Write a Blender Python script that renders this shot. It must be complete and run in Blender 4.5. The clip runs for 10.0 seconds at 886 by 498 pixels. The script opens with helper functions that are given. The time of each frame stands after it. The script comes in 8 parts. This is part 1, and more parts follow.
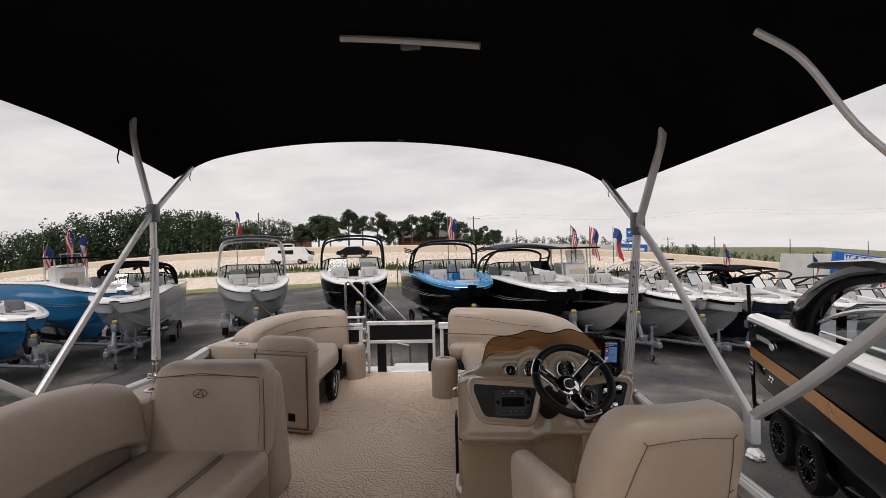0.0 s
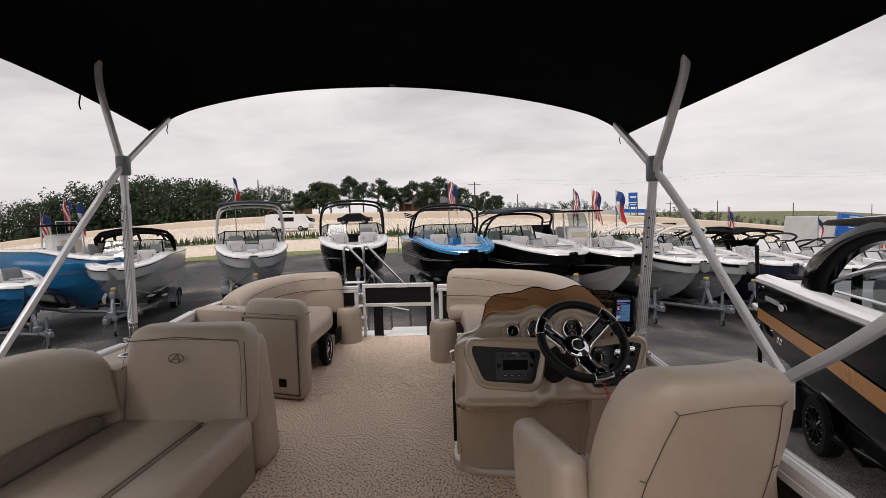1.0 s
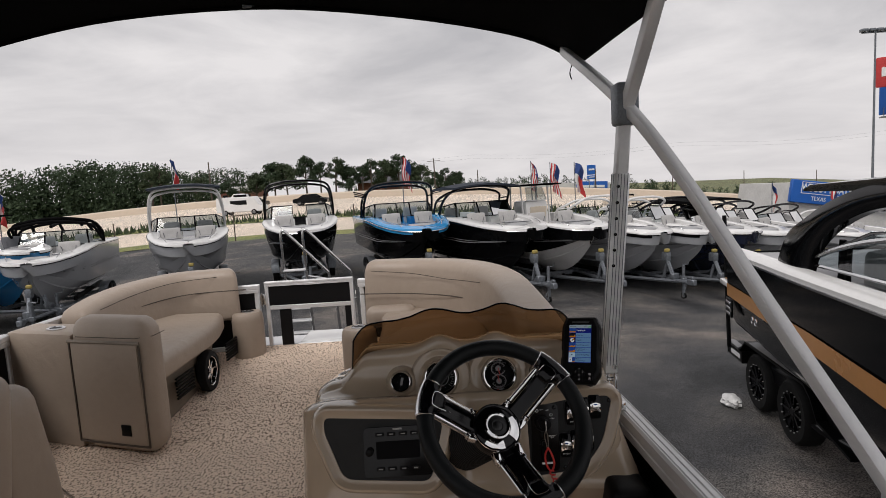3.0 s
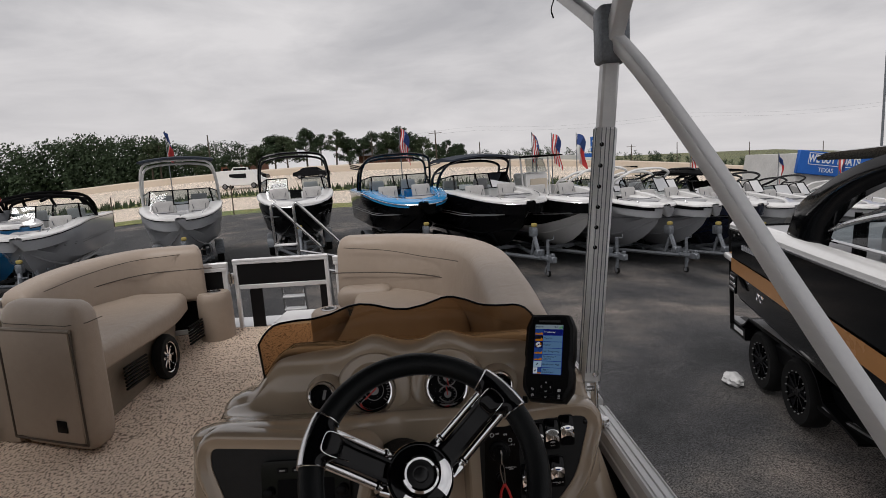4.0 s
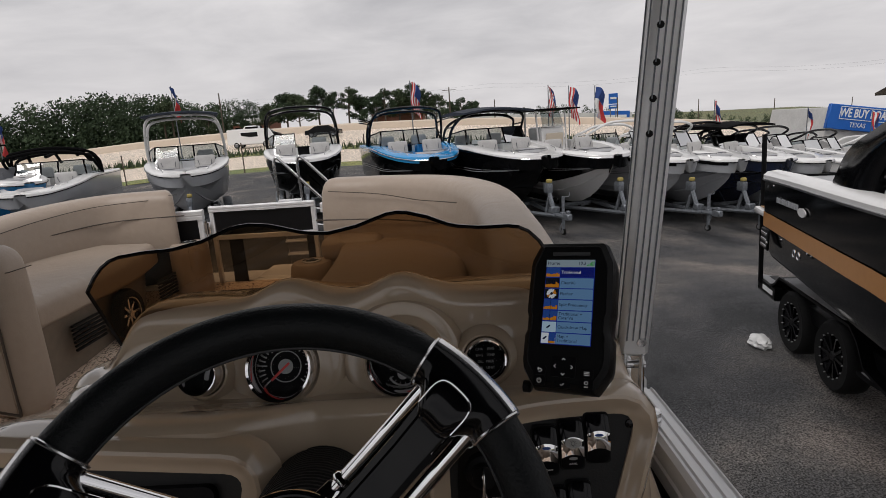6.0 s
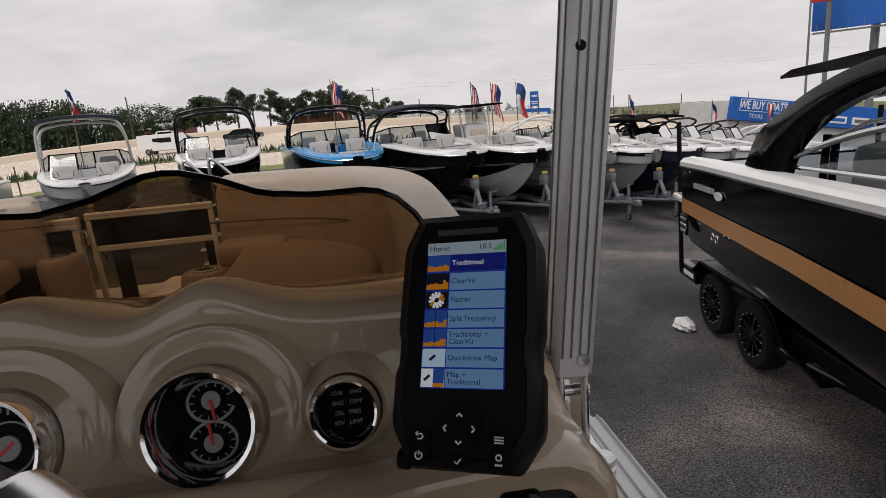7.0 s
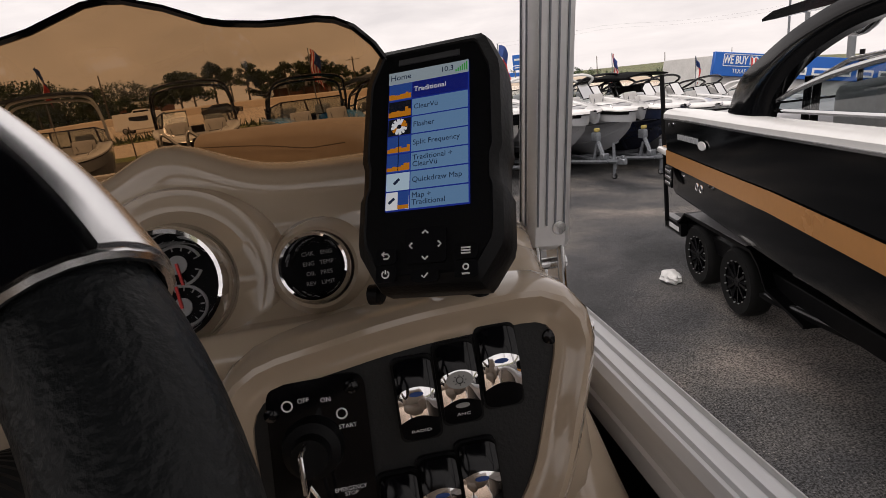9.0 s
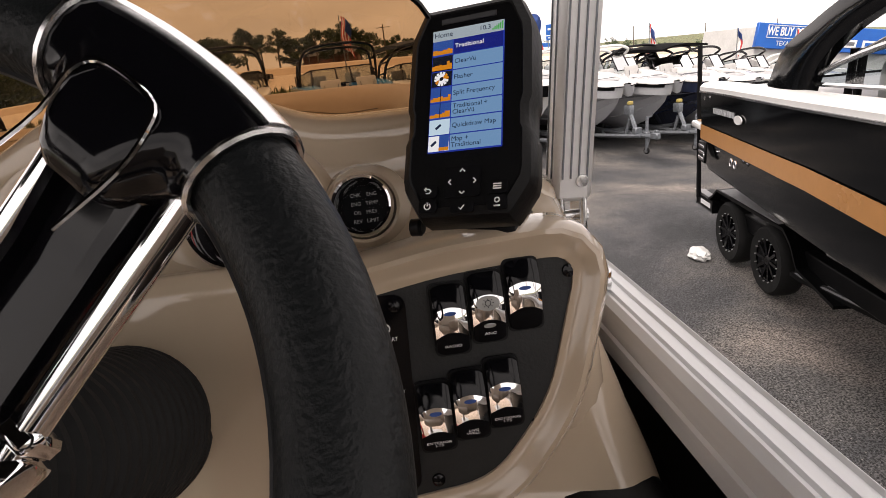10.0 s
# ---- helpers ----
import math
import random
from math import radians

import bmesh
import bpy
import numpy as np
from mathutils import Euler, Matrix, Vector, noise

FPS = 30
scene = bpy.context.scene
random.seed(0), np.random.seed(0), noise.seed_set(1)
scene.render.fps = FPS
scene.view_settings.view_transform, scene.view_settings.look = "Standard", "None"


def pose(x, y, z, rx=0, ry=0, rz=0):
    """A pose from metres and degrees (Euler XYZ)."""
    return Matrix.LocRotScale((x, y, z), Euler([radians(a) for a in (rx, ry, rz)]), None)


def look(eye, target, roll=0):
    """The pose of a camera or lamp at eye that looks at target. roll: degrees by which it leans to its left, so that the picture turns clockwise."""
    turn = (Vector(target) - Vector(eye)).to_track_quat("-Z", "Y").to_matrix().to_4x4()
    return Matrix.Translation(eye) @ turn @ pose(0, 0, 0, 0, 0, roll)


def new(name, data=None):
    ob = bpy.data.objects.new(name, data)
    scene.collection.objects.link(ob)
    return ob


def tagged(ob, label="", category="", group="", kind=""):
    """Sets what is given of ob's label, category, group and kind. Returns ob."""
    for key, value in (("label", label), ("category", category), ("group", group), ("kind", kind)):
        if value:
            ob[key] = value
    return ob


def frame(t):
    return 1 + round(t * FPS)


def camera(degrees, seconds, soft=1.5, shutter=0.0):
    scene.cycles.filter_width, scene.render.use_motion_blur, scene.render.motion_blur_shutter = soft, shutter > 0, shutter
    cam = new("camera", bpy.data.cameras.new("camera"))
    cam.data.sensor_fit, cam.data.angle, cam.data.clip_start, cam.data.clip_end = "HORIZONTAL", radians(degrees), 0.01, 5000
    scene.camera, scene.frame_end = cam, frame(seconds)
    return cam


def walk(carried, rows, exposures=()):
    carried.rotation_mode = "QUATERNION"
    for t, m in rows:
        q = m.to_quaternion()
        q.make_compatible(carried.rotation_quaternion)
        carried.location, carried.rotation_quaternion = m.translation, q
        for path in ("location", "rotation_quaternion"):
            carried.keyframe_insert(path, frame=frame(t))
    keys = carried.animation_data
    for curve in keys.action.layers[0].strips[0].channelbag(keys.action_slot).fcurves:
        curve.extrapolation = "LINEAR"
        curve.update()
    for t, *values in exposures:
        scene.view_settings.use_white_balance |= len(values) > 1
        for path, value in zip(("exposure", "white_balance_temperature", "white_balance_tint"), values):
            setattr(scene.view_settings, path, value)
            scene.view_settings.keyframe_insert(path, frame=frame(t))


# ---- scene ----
cam = camera(78.0, 10.0, 0.7)
PATH = [
    (0, (0.713, -5.419, 1.330), (0.586, -3.423, 1.331), -1.27),
    (0.5, (0.738, -5.327, 1.287), (0.607, -3.332, 1.233), -1.42),
    (1, (0.724, -5.166, 1.255), (0.589, -3.174, 1.134), -1.71),
    (1.5, (0.735, -4.963, 1.249), (0.689, -2.970, 1.092), -2.28),
    (2, (0.797, -4.669, 1.249), (0.802, -2.676, 1.083), -2.98),
    (2.5, (0.889, -4.393, 1.240), (0.890, -2.401, 1.066), -3.34),
    (4, (1.137, -3.859, 1.200), (1.117, -1.882, 0.895), -3.68),
    (4.5, (1.146, -3.702, 1.144), (0.997, -1.735, 0.810), -2.91),
    (5, (1.127, -3.612, 1.102), (0.934, -1.657, 0.729), -2.94),
    (5.5, (1.125, -3.563, 1.063), (0.928, -1.618, 0.640), -3.41),
    (6, (1.206, -3.428, 1.036), (1.126, -1.479, 0.593), -3.90),
    (7.5, (1.282, -3.140, 0.935), (1.501, -1.211, 0.455), -5.93),
    (8, (1.285, -3.148, 0.930), (1.514, -1.228, 0.420), -6.35),
    (8.5, (1.286, -3.166, 0.902), (1.504, -1.248, 0.380), -6.26),
    (9, (1.282, -3.195, 0.865), (1.474, -1.288, 0.294), -7.31),
    (9.5, (1.283, -3.219, 0.837), (1.426, -1.328, 0.202), -6.74),
    (10, (1.268, -3.252, 0.857), (1.353, -1.364, 0.202), -6.76),
]
walk(cam, [(t, look(e, g, r)) for t, e, g, r in PATH],
     [(0, 0.16, 6600, 13.5), (2.5, 0.10, 6550, 13), (4.0, -0.14, 6450, 12.5), (6.0, -0.10, 6450, 12.5), (7.3, 0.06, 6600, 13), (8.4, 0.22, 6700, 14), (9.0, 0.40, 6850, 16), (9.5, 0.84, 7000, 17), (10.0, 1.25, 7050, 17)])

# ---- world and light: overcast noon ----
SUN_EL, SUN_ROT = 58, 212
world = bpy.data.worlds.new("overcast_sky")
scene.world = world
world.use_nodes = True
wn, wl = world.node_tree.nodes, world.node_tree.links
wn.clear()
w_out = wn.new("ShaderNodeOutputWorld")
w_bg = wn.new("ShaderNodeBackground")
w_sky = wn.new("ShaderNodeTexSky")
w_sky.sky_type = "NISHITA"
w_sky.sun_disc = False
w_sky.sun_elevation = radians(SUN_EL)
w_sky.sun_rotation = radians(SUN_ROT)
w_sky.dust_density = 4.0
w_grey = wn.new("ShaderNodeHueSaturation")
w_grey.inputs["Saturation"].default_value = 0.12
w_tc = wn.new("ShaderNodeTexCoord")
w_sep = wn.new("ShaderNodeSeparateXYZ")
w_add = wn.new("ShaderNodeMath")
w_add.operation = "ADD"
w_add.inputs[1].default_value = 0.16
w_max = wn.new("ShaderNodeMath")
w_max.operation = "MAXIMUM"
w_max.inputs[1].default_value = 0.08
w_div = wn.new("ShaderNodeVectorMath")
w_div.operation = "DIVIDE"
w_com = wn.new("ShaderNodeCombineXYZ")
w_n1 = wn.new("ShaderNodeTexNoise")
w_n1.inputs["Scale"].default_value = 1.1
w_n1.inputs["Detail"].default_value = 7.0
w_n1.inputs["Roughness"].default_value = 0.55
w_n1.inputs["Distortion"].default_value = 0.35
w_ramp = wn.new("ShaderNodeValToRGB")
w_ramp.color_ramp.elements[0].position = 0.34
w_ramp.color_ramp.elements[0].color = (0.55, 0.555, 0.575, 1)
w_ramp.color_ramp.elements[1].position = 0.66
w_ramp.color_ramp.elements[1].color = (1.0, 0.985, 0.975, 1)
w_hor = wn.new("ShaderNodeMapRange")
w_hor.inputs["From Min"].default_value = 0.0
w_hor.inputs["From Max"].default_value = 0.30
w_hor.inputs["To Min"].default_value = 0.75
w_hor.inputs["To Max"].default_value = 0.0
w_mixh = wn.new("ShaderNodeMix")
w_mixh.data_type = "RGBA"
w_mixh.inputs[7].default_value = (0.98, 0.955, 0.945, 1)
w_mixs = wn.new("ShaderNodeMix")
w_mixs.data_type = "RGBA"
w_mixs.inputs[0].default_value = 0.10
w_scale = wn.new("ShaderNodeVectorMath")
w_scale.operation = "SCALE"
w_scale.inputs["Scale"].default_value = 9.0
wl.new(w_tc.outputs["Generated"], w_sep.inputs[0])
wl.new(w_sep.outputs["Z"], w_add.inputs[0])
wl.new(w_add.outputs[0], w_max.inputs[0])
for k in range(3):
    wl.new(w_max.outputs[0], w_com.inputs[k])
wl.new(w_tc.outputs["Generated"], w_div.inputs[0])
wl.new(w_com.outputs[0], w_div.inputs[1])
wl.new(w_div.outputs[0], w_n1.inputs["Vector"])
wl.new(w_n1.outputs[0], w_ramp.inputs[0])
wl.new(w_sep.outputs["Z"], w_hor.inputs["Value"])
wl.new(w_hor.outputs[0], w_mixh.inputs[0])
wl.new(w_ramp.outputs[0], w_mixh.inputs[6])
wl.new(w_mixh.outputs[2], w_scale.inputs[0])
wl.new(w_sky.outputs[0], w_grey.inputs["Color"])
wl.new(w_scale.outputs[0], w_mixs.inputs[6])
wl.new(w_grey.outputs[0], w_mixs.inputs[7])
wl.new(w_mixs.outputs[2], w_bg.inputs["Color"])
w_bg.inputs["Strength"].default_value = 0.092
wl.new(w_bg.outputs[0], w_out.inputs[0])

sun_data = bpy.data.lights.new("sun", "SUN")
sun_data.energy = 1.6
sun_data.angle = radians(25)
sun_data.color = (1.0, 0.97, 0.93)
sun_lamp = new("sun", sun_data)
sun_lamp.matrix_world = pose(0, 0, 30, 90 - SUN_EL, 0, 180 - SUN_ROT)

# ---- materials ----
def mat(name, col, rough=0.5, metal=0.0, col2=None, scale=8.0, big=0.12, bump=0.0, bscale=60.0, coat=0.0,
        spec=0.5, trans=0.0, ior=1.45, aniso=None, rvar=0.08, wrinkle=0.0):
    """A surface with grain and larger patches: two scales of noise in colour, one in relief."""
    m = bpy.data.materials.new(name)
    m.use_nodes = True
    n, l = m.node_tree.nodes, m.node_tree.links
    b = n["Principled BSDF"]
    b.inputs["Roughness"].default_value = rough
    b.inputs["Metallic"].default_value = metal
    b.inputs["IOR"].default_value = ior
    b.inputs["Specular IOR Level"].default_value = spec
    b.inputs["Coat Weight"].default_value = coat
    b.inputs["Coat Roughness"].default_value = 0.05
    b.inputs["Transmission Weight"].default_value = trans
    c1 = (*col, 1)
    c2 = (*(col2 or [max(0, c * (1 - big * 2)) for c in col]), 1)
    tc = n.new("ShaderNodeTexCoord")
    vec = tc.outputs["Object"]
    if aniso:
        mp = n.new("ShaderNodeMapping")
        mp.inputs["Scale"].default_value = aniso
        l.new(vec, mp.inputs[0])
        vec = mp.outputs[0]
    n1 = n.new("ShaderNodeTexNoise")
    n1.inputs["Scale"].default_value = scale
    n1.inputs["Detail"].default_value = 5
    n2 = n.new("ShaderNodeTexNoise")
    n2.inputs["Scale"].default_value = scale * 9
    n2.inputs["Detail"].default_value = 3
    l.new(vec, n1.inputs["Vector"])
    l.new(vec, n2.inputs["Vector"])
    avg = n.new("ShaderNodeMix")
    avg.inputs[0].default_value = 0.4
    l.new(n1.outputs[0], avg.inputs[2])
    l.new(n2.outputs[0], avg.inputs[3])
    mr = n.new("ShaderNodeMapRange")
    mr.inputs["From Min"].default_value = 0.33
    mr.inputs["From Max"].default_value = 0.67
    l.new(avg.outputs[0], mr.inputs["Value"])
    mx = n.new("ShaderNodeMix")
    mx.data_type = "RGBA"
    mx.inputs[6].default_value = c1
    mx.inputs[7].default_value = c2
    l.new(mr.outputs[0], mx.inputs[0])
    l.new(mx.outputs[2], b.inputs["Base Color"])
    rr = n.new("ShaderNodeMapRange")
    rr.inputs["To Min"].default_value = max(0.02, rough - rvar)
    rr.inputs["To Max"].default_value = min(1, rough + rvar)
    l.new(n1.outputs[0], rr.inputs["Value"])
    l.new(rr.outputs[0], b.inputs["Roughness"])
    if bump:
        nb = n.new("ShaderNodeTexNoise")
        nb.inputs["Scale"].default_value = bscale
        nb.inputs["Detail"].default_value = 4
        l.new(vec, nb.inputs["Vector"])
        bp = n.new("ShaderNodeBump")
        bp.inputs["Strength"].default_value = bump
        bp.inputs["Distance"].default_value = 0.004
        l.new(nb.outputs[0], bp.inputs["Height"])
        l.new(bp.outputs[0], b.inputs["Normal"])
        if wrinkle:
            nw = n.new("ShaderNodeTexNoise")
            nw.inputs["Scale"].default_value = 9
            nw.inputs["Detail"].default_value = 3
            nw.inputs["Distortion"].default_value = 0.8
            l.new(vec, nw.inputs["Vector"])
            bw = n.new("ShaderNodeBump")
            bw.inputs["Strength"].default_value = wrinkle
            bw.inputs["Distance"].default_value = 0.02
            l.new(nw.outputs[0], bw.inputs["Height"])
            l.new(bw.outputs[0], bp.inputs["Normal"])
    return m


def glass_mat(name, tint, rough=0.02, ior=1.48):
    """A thin sheet: tinted see-through with a gloss by Fresnel."""
    m = bpy.data.materials.new(name)
    m.use_nodes = True
    n, l = m.node_tree.nodes, m.node_tree.links
    n.clear()
    out = n.new("ShaderNodeOutputMaterial")
    tr = n.new("ShaderNodeBsdfTransparent")
    tr.inputs[0].default_value = (*tint, 1)
    gl = n.new("ShaderNodeBsdfGlossy")
    gl.inputs["Roughness"].default_value = rough
    fr = n.new("ShaderNodeFresnel")
    fr.inputs["IOR"].default_value = ior
    ms = n.new("ShaderNodeMixShader")
    l.new(fr.outputs[0], ms.inputs[0])
    l.new(tr.outputs[0], ms.inputs[1])
    l.new(gl.outputs[0], ms.inputs[2])
    l.new(ms.outputs[0], out.inputs[0])
    return m


M = {}
M["vinyl"] = mat("tan_vinyl", (0.38, 0.308, 0.246), 0.42, col2=(0.345, 0.278, 0.222), scale=3, bump=0.16, bscale=380, wrinkle=0.22)
M["vinyl_dark"] = mat("taupe_vinyl_base", (0.25, 0.205, 0.16), 0.45, scale=3, bump=0.1, bscale=420)
M["piping"] = mat("dark_seam", (0.085, 0.066, 0.052), 0.6)
M["gel"] = mat("taupe_gelcoat", (0.385, 0.305, 0.226), 0.12, col2=(0.36, 0.286, 0.21), scale=2, coat=0.7)
M["black_plastic"] = mat("black_plastic", (0.0035, 0.0035, 0.004), 0.45, bump=0.1, bscale=300, spec=0.16)
M["black_gloss"] = mat("gloss_black", (0.003, 0.003, 0.004), 0.10, spec=0.30)
M["leather"] = mat("black_grained_leather", (0.0042, 0.0054, 0.0060), 0.42, col2=(0.0060, 0.0070, 0.0076), scale=20, bump=0.24, bscale=430, spec=0.2)
M["rubber"] = mat("black_rubber", (0.010, 0.010, 0.010), 0.75, bump=0.15, bscale=150, spec=0.25)
M["satin"] = mat("satin_silver", (0.74, 0.74, 0.75), 0.22, 1.0, big=0.02, rvar=0.02)
M["dark_trim"] = mat("dark_trim", (0.012, 0.012, 0.013), 0.35)
M["chrome"] = mat("chrome", (0.82, 0.82, 0.83), 0.05, 1.0, big=0.02, rvar=0.02)
M["alu"] = mat("brushed_aluminium", (0.72, 0.72, 0.72), 0.38, 0.25, col2=(0.63, 0.63, 0.64), scale=14, aniso=(1, 0.08, 1), bump=0.03)
M["steel"] = mat("stainless_steel", (0.66, 0.66, 0.66), 0.2, 1.0, big=0.06)
M["galv"] = mat("galvanised_steel", (0.24, 0.26, 0.285), 0.5, 0.6, scale=18, big=0.25)
M["canvas"] = mat("black_canvas", (0.003, 0.003, 0.0033), 0.9, scale=5, bump=0.3, bscale=500, spec=0.1)
M["panel_black"] = mat("black_fence_panel", (0.006, 0.006, 0.007), 0.4, scale=4, spec=0.25)
M["white_gel"] = mat("white_gelcoat", (0.76, 0.755, 0.74), 0.2, col2=(0.70, 0.69, 0.68), scale=1.5, coat=0.4)
M["grey_gel"] = mat("silver_grey_gelcoat", (0.42, 0.43, 0.45), 0.22, scale=1.5, coat=0.4, big=0.05)
M["black_gel"] = mat("black_gelcoat", (0.003, 0.0033, 0.004), 0.10, scale=1.5, spec=0.2, rvar=0.03)
M["navy_gel"] = mat("navy_gelcoat", (0.012, 0.018, 0.045), 0.14, scale=1.5, coat=0.5)
M["blue_gel"] = mat("azure_gelcoat", (0.025, 0.28, 0.62), 0.2, scale=1.5, coat=0.5, big=0.05)
M["mid_blue_gel"] = mat("blue_gelcoat", (0.02, 0.17, 0.38), 0.2, scale=1.5, coat=0.5, big=0.05)
M["orange_gel"] = mat("copper_orange_stripe", (0.52, 0.24, 0.075), 0.25, scale=2, coat=0.4, big=0.05)
M["cream_gel"] = mat("cream_gelcoat", (0.60, 0.52, 0.42), 0.25, scale=1.5, coat=0.3, big=0.05)
M["seat_white"] = mat("pale_vinyl", (0.46, 0.45, 0.44), 0.45, scale=3)
M["pad_grey"] = mat("light_grey_vinyl", (0.36, 0.36, 0.37), 0.5, scale=3)
M["seat_grey"] = mat("grey_vinyl", (0.16, 0.165, 0.18), 0.5, scale=3)
M["teak"] = mat("brown_foam_decking", (0.33, 0.20, 0.11), 0.7, scale=6)
M["clear_glass"] = glass_mat("boat_windscreen_glass", (0.46, 0.52, 0.54))
M["bronze_glass"] = glass_mat("bronze_acrylic", (0.30, 0.182, 0.092), rough=0.02)
M["lens"] = glass_mat("clear_lens", (0.93, 0.93, 0.93))
M["red"] = mat("red_plastic", (0.62, 0.03, 0.025), 0.4)
M["yellow"] = mat("yellow_label", (0.75, 0.55, 0.06), 0.5)
M["white"] = mat("white_print", (0.78, 0.78, 0.78), 0.5, big=0.02)
M["grey_print"] = mat("grey_print", (0.30, 0.30, 0.30), 0.5, big=0.02)
M["flag_red"] = mat("flag_red", (0.55, 0.05, 0.05), 0.8)
M["flag_blue"] = mat("flag_blue", (0.03, 0.07, 0.24), 0.8)
M["flag_white"] = mat("flag_white", (0.75, 0.74, 0.72), 0.8)
M["sign_blue"] = mat("sign_blue", (0.012, 0.12, 0.48), 0.5, scale=1, big=0.06)
M["concrete"] = mat("pale_concrete", (0.62, 0.52, 0.42), 0.85, col2=(0.54, 0.455, 0.365), scale=0.25, bump=0.2, bscale=12)
M["bark"] = mat("bark", (0.11, 0.085, 0.065), 0.9, scale=5)
M["brick"] = mat("red_brown_brick", (0.24, 0.10, 0.065), 0.85, scale=2)
M["wall_white"] = mat("white_wall", (0.66, 0.65, 0.63), 0.8, scale=0.6)
M["roof_grey"] = mat("grey_roof", (0.12, 0.12, 0.125), 0.8, scale=1)
M["bag"] = mat("crumpled_white_plastic", (0.70, 0.70, 0.69), 0.35, scale=20, bump=0.5, bscale=90)


# ---- building helpers ----
def mesh_of(name, bm, material, smooth=True):
    me = bpy.data.meshes.new(name)
    bmesh.ops.recalc_face_normals(bm, faces=bm.faces)
    bm.to_mesh(me)
    bm.free()
    for m in material if isinstance(material, (list, tuple)) else [material]:
        me.materials.append(m)
    if smooth:
        for p in me.polygons:
            p.use_smooth = True
        me.set_sharp_from_angle(angle=radians(38))
    return me


def part(name, bm, material, parent, label="", smooth=True, loc=None):
    ob = new(name, mesh_of(name, bm, material, smooth))
    ob.parent = parent
    if loc is not None:
        ob.matrix_basis = loc
    if label:
        ob["label"] = label
    return ob


def thing(name, label, category, at=None, group="", kind=""):
    ob = new(name)
    ob.empty_display_size = 0.1
    if at is not None:
        ob.matrix_basis = at
    return tagged(ob, label, category, group, kind)


def solid(name, bm, material, label, category, at=None, group="", kind="", smooth=True):
    ob = new(name, mesh_of(name, bm, material, smooth))
    if at is not None:
        ob.matrix_basis = at
    return tagged(ob, label, category, group, kind)


def box(bm, x0, x1, y0, y1, z0, z1, bev=0.0, seg=2, m=None):
    r = bmesh.ops.create_cube(bm, size=1.0)
    vs = r["verts"]
    for v in vs:
        v.co = Vector(((x0 + x1) / 2 + v.co.x * (x1 - x0), (y0 + y1) / 2 + v.co.y * (y1 - y0), (z0 + z1) / 2 + v.co.z * (z1 - z0)))
    if bev:
        es = list({e for v in vs for e in v.link_edges})
        r2 = bmesh.ops.bevel(bm, geom=es, offset=bev, segments=seg, affect="EDGES", profile=0.5)
        vs = list({v for f in r2["faces"] for v in f.verts} | {v for v in vs if v.is_valid})
    if m is not None:
        bmesh.ops.transform(bm, matrix=m, verts=vs)
    return bm


def B():
    return bmesh.new()


def tube(bm, pts, r, seg=10, closed=False, flat=1.0, cap=True):
    """A round bar along points; r may be a list; flat squashes it across."""
    P = [Vector(p) for p in pts]
    n = len(P)
    rr = r if isinstance(r, (list, tuple)) else [r] * n
    rings = []
    up = None
    for i in range(n):
        a = P[(i - 1) % n] if closed or i else P[i]
        b = P[(i + 1) % n] if closed or i < n - 1 else P[i]
        t = (b - a).normalized()
        if up is None:
            up = Vector((0, 0, 1)) if abs(t.z) < 0.9 else Vector((0, 1, 0))
        s = t.cross(up).normalized()
        up = s.cross(t).normalized()
        rings.append([bm.verts.new(P[i] + (s * math.cos(2 * math.pi * k / seg) * flat + up * math.sin(2 * math.pi * k / seg)) * rr[i]) for k in range(seg)])
    for i in range(n if closed else n - 1):
        A, C = rings[i], rings[(i + 1) % n]
        for k in range(seg):
            bm.faces.new((A[k], A[(k + 1) % seg], C[(k + 1) % seg], C[k]))
    if cap and not closed:
        bm.faces.new(rings[0])
        bm.faces.new(rings[-1])
    return bm


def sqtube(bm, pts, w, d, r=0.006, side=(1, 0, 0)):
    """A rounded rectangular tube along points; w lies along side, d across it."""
    P = [Vector(p) for p in pts]
    n = len(P)
    rings = []
    for i in range(n):
        t = (P[min(n - 1, i + 1)] - P[max(0, i - 1)]).normalized()
        s = Vector(side)
        s = (s - t * s.dot(t)).normalized()
        u = t.cross(s)
        ring = []
        for cx, cy, a0 in ((w / 2 - r, d / 2 - r, 0), (-w / 2 + r, d / 2 - r, 90), (-w / 2 + r, -d / 2 + r, 180), (w / 2 - r, -d / 2 + r, 270)):
            for k in range(3):
                a = radians(a0 + 45 * k)
                ring.append(P[i] + s * (cx + r * math.cos(a)) + u * (cy + r * math.sin(a)))
        rings.append(ring)
    loft(bm, rings)
    return bm


def bar(bm, a, b, w, d, bev=0.004):
    """A square bar from a to b, w across, d deep."""
    a, b = Vector(a), Vector(b)
    t = (b - a).normalized()
    up = Vector((0, 0, 1)) if abs(t.z) < 0.95 else Vector((0, 1, 0))
    s = t.cross(up).normalized()
    u = s.cross(t)
    m = Matrix((s, t, u)).transposed().to_4x4()
    m.translation = (a + b) / 2
    ln = (b - a).length
    return box(bm, -w / 2, w / 2, -ln / 2, ln / 2, -d / 2, d / 2, bev, 1, m)


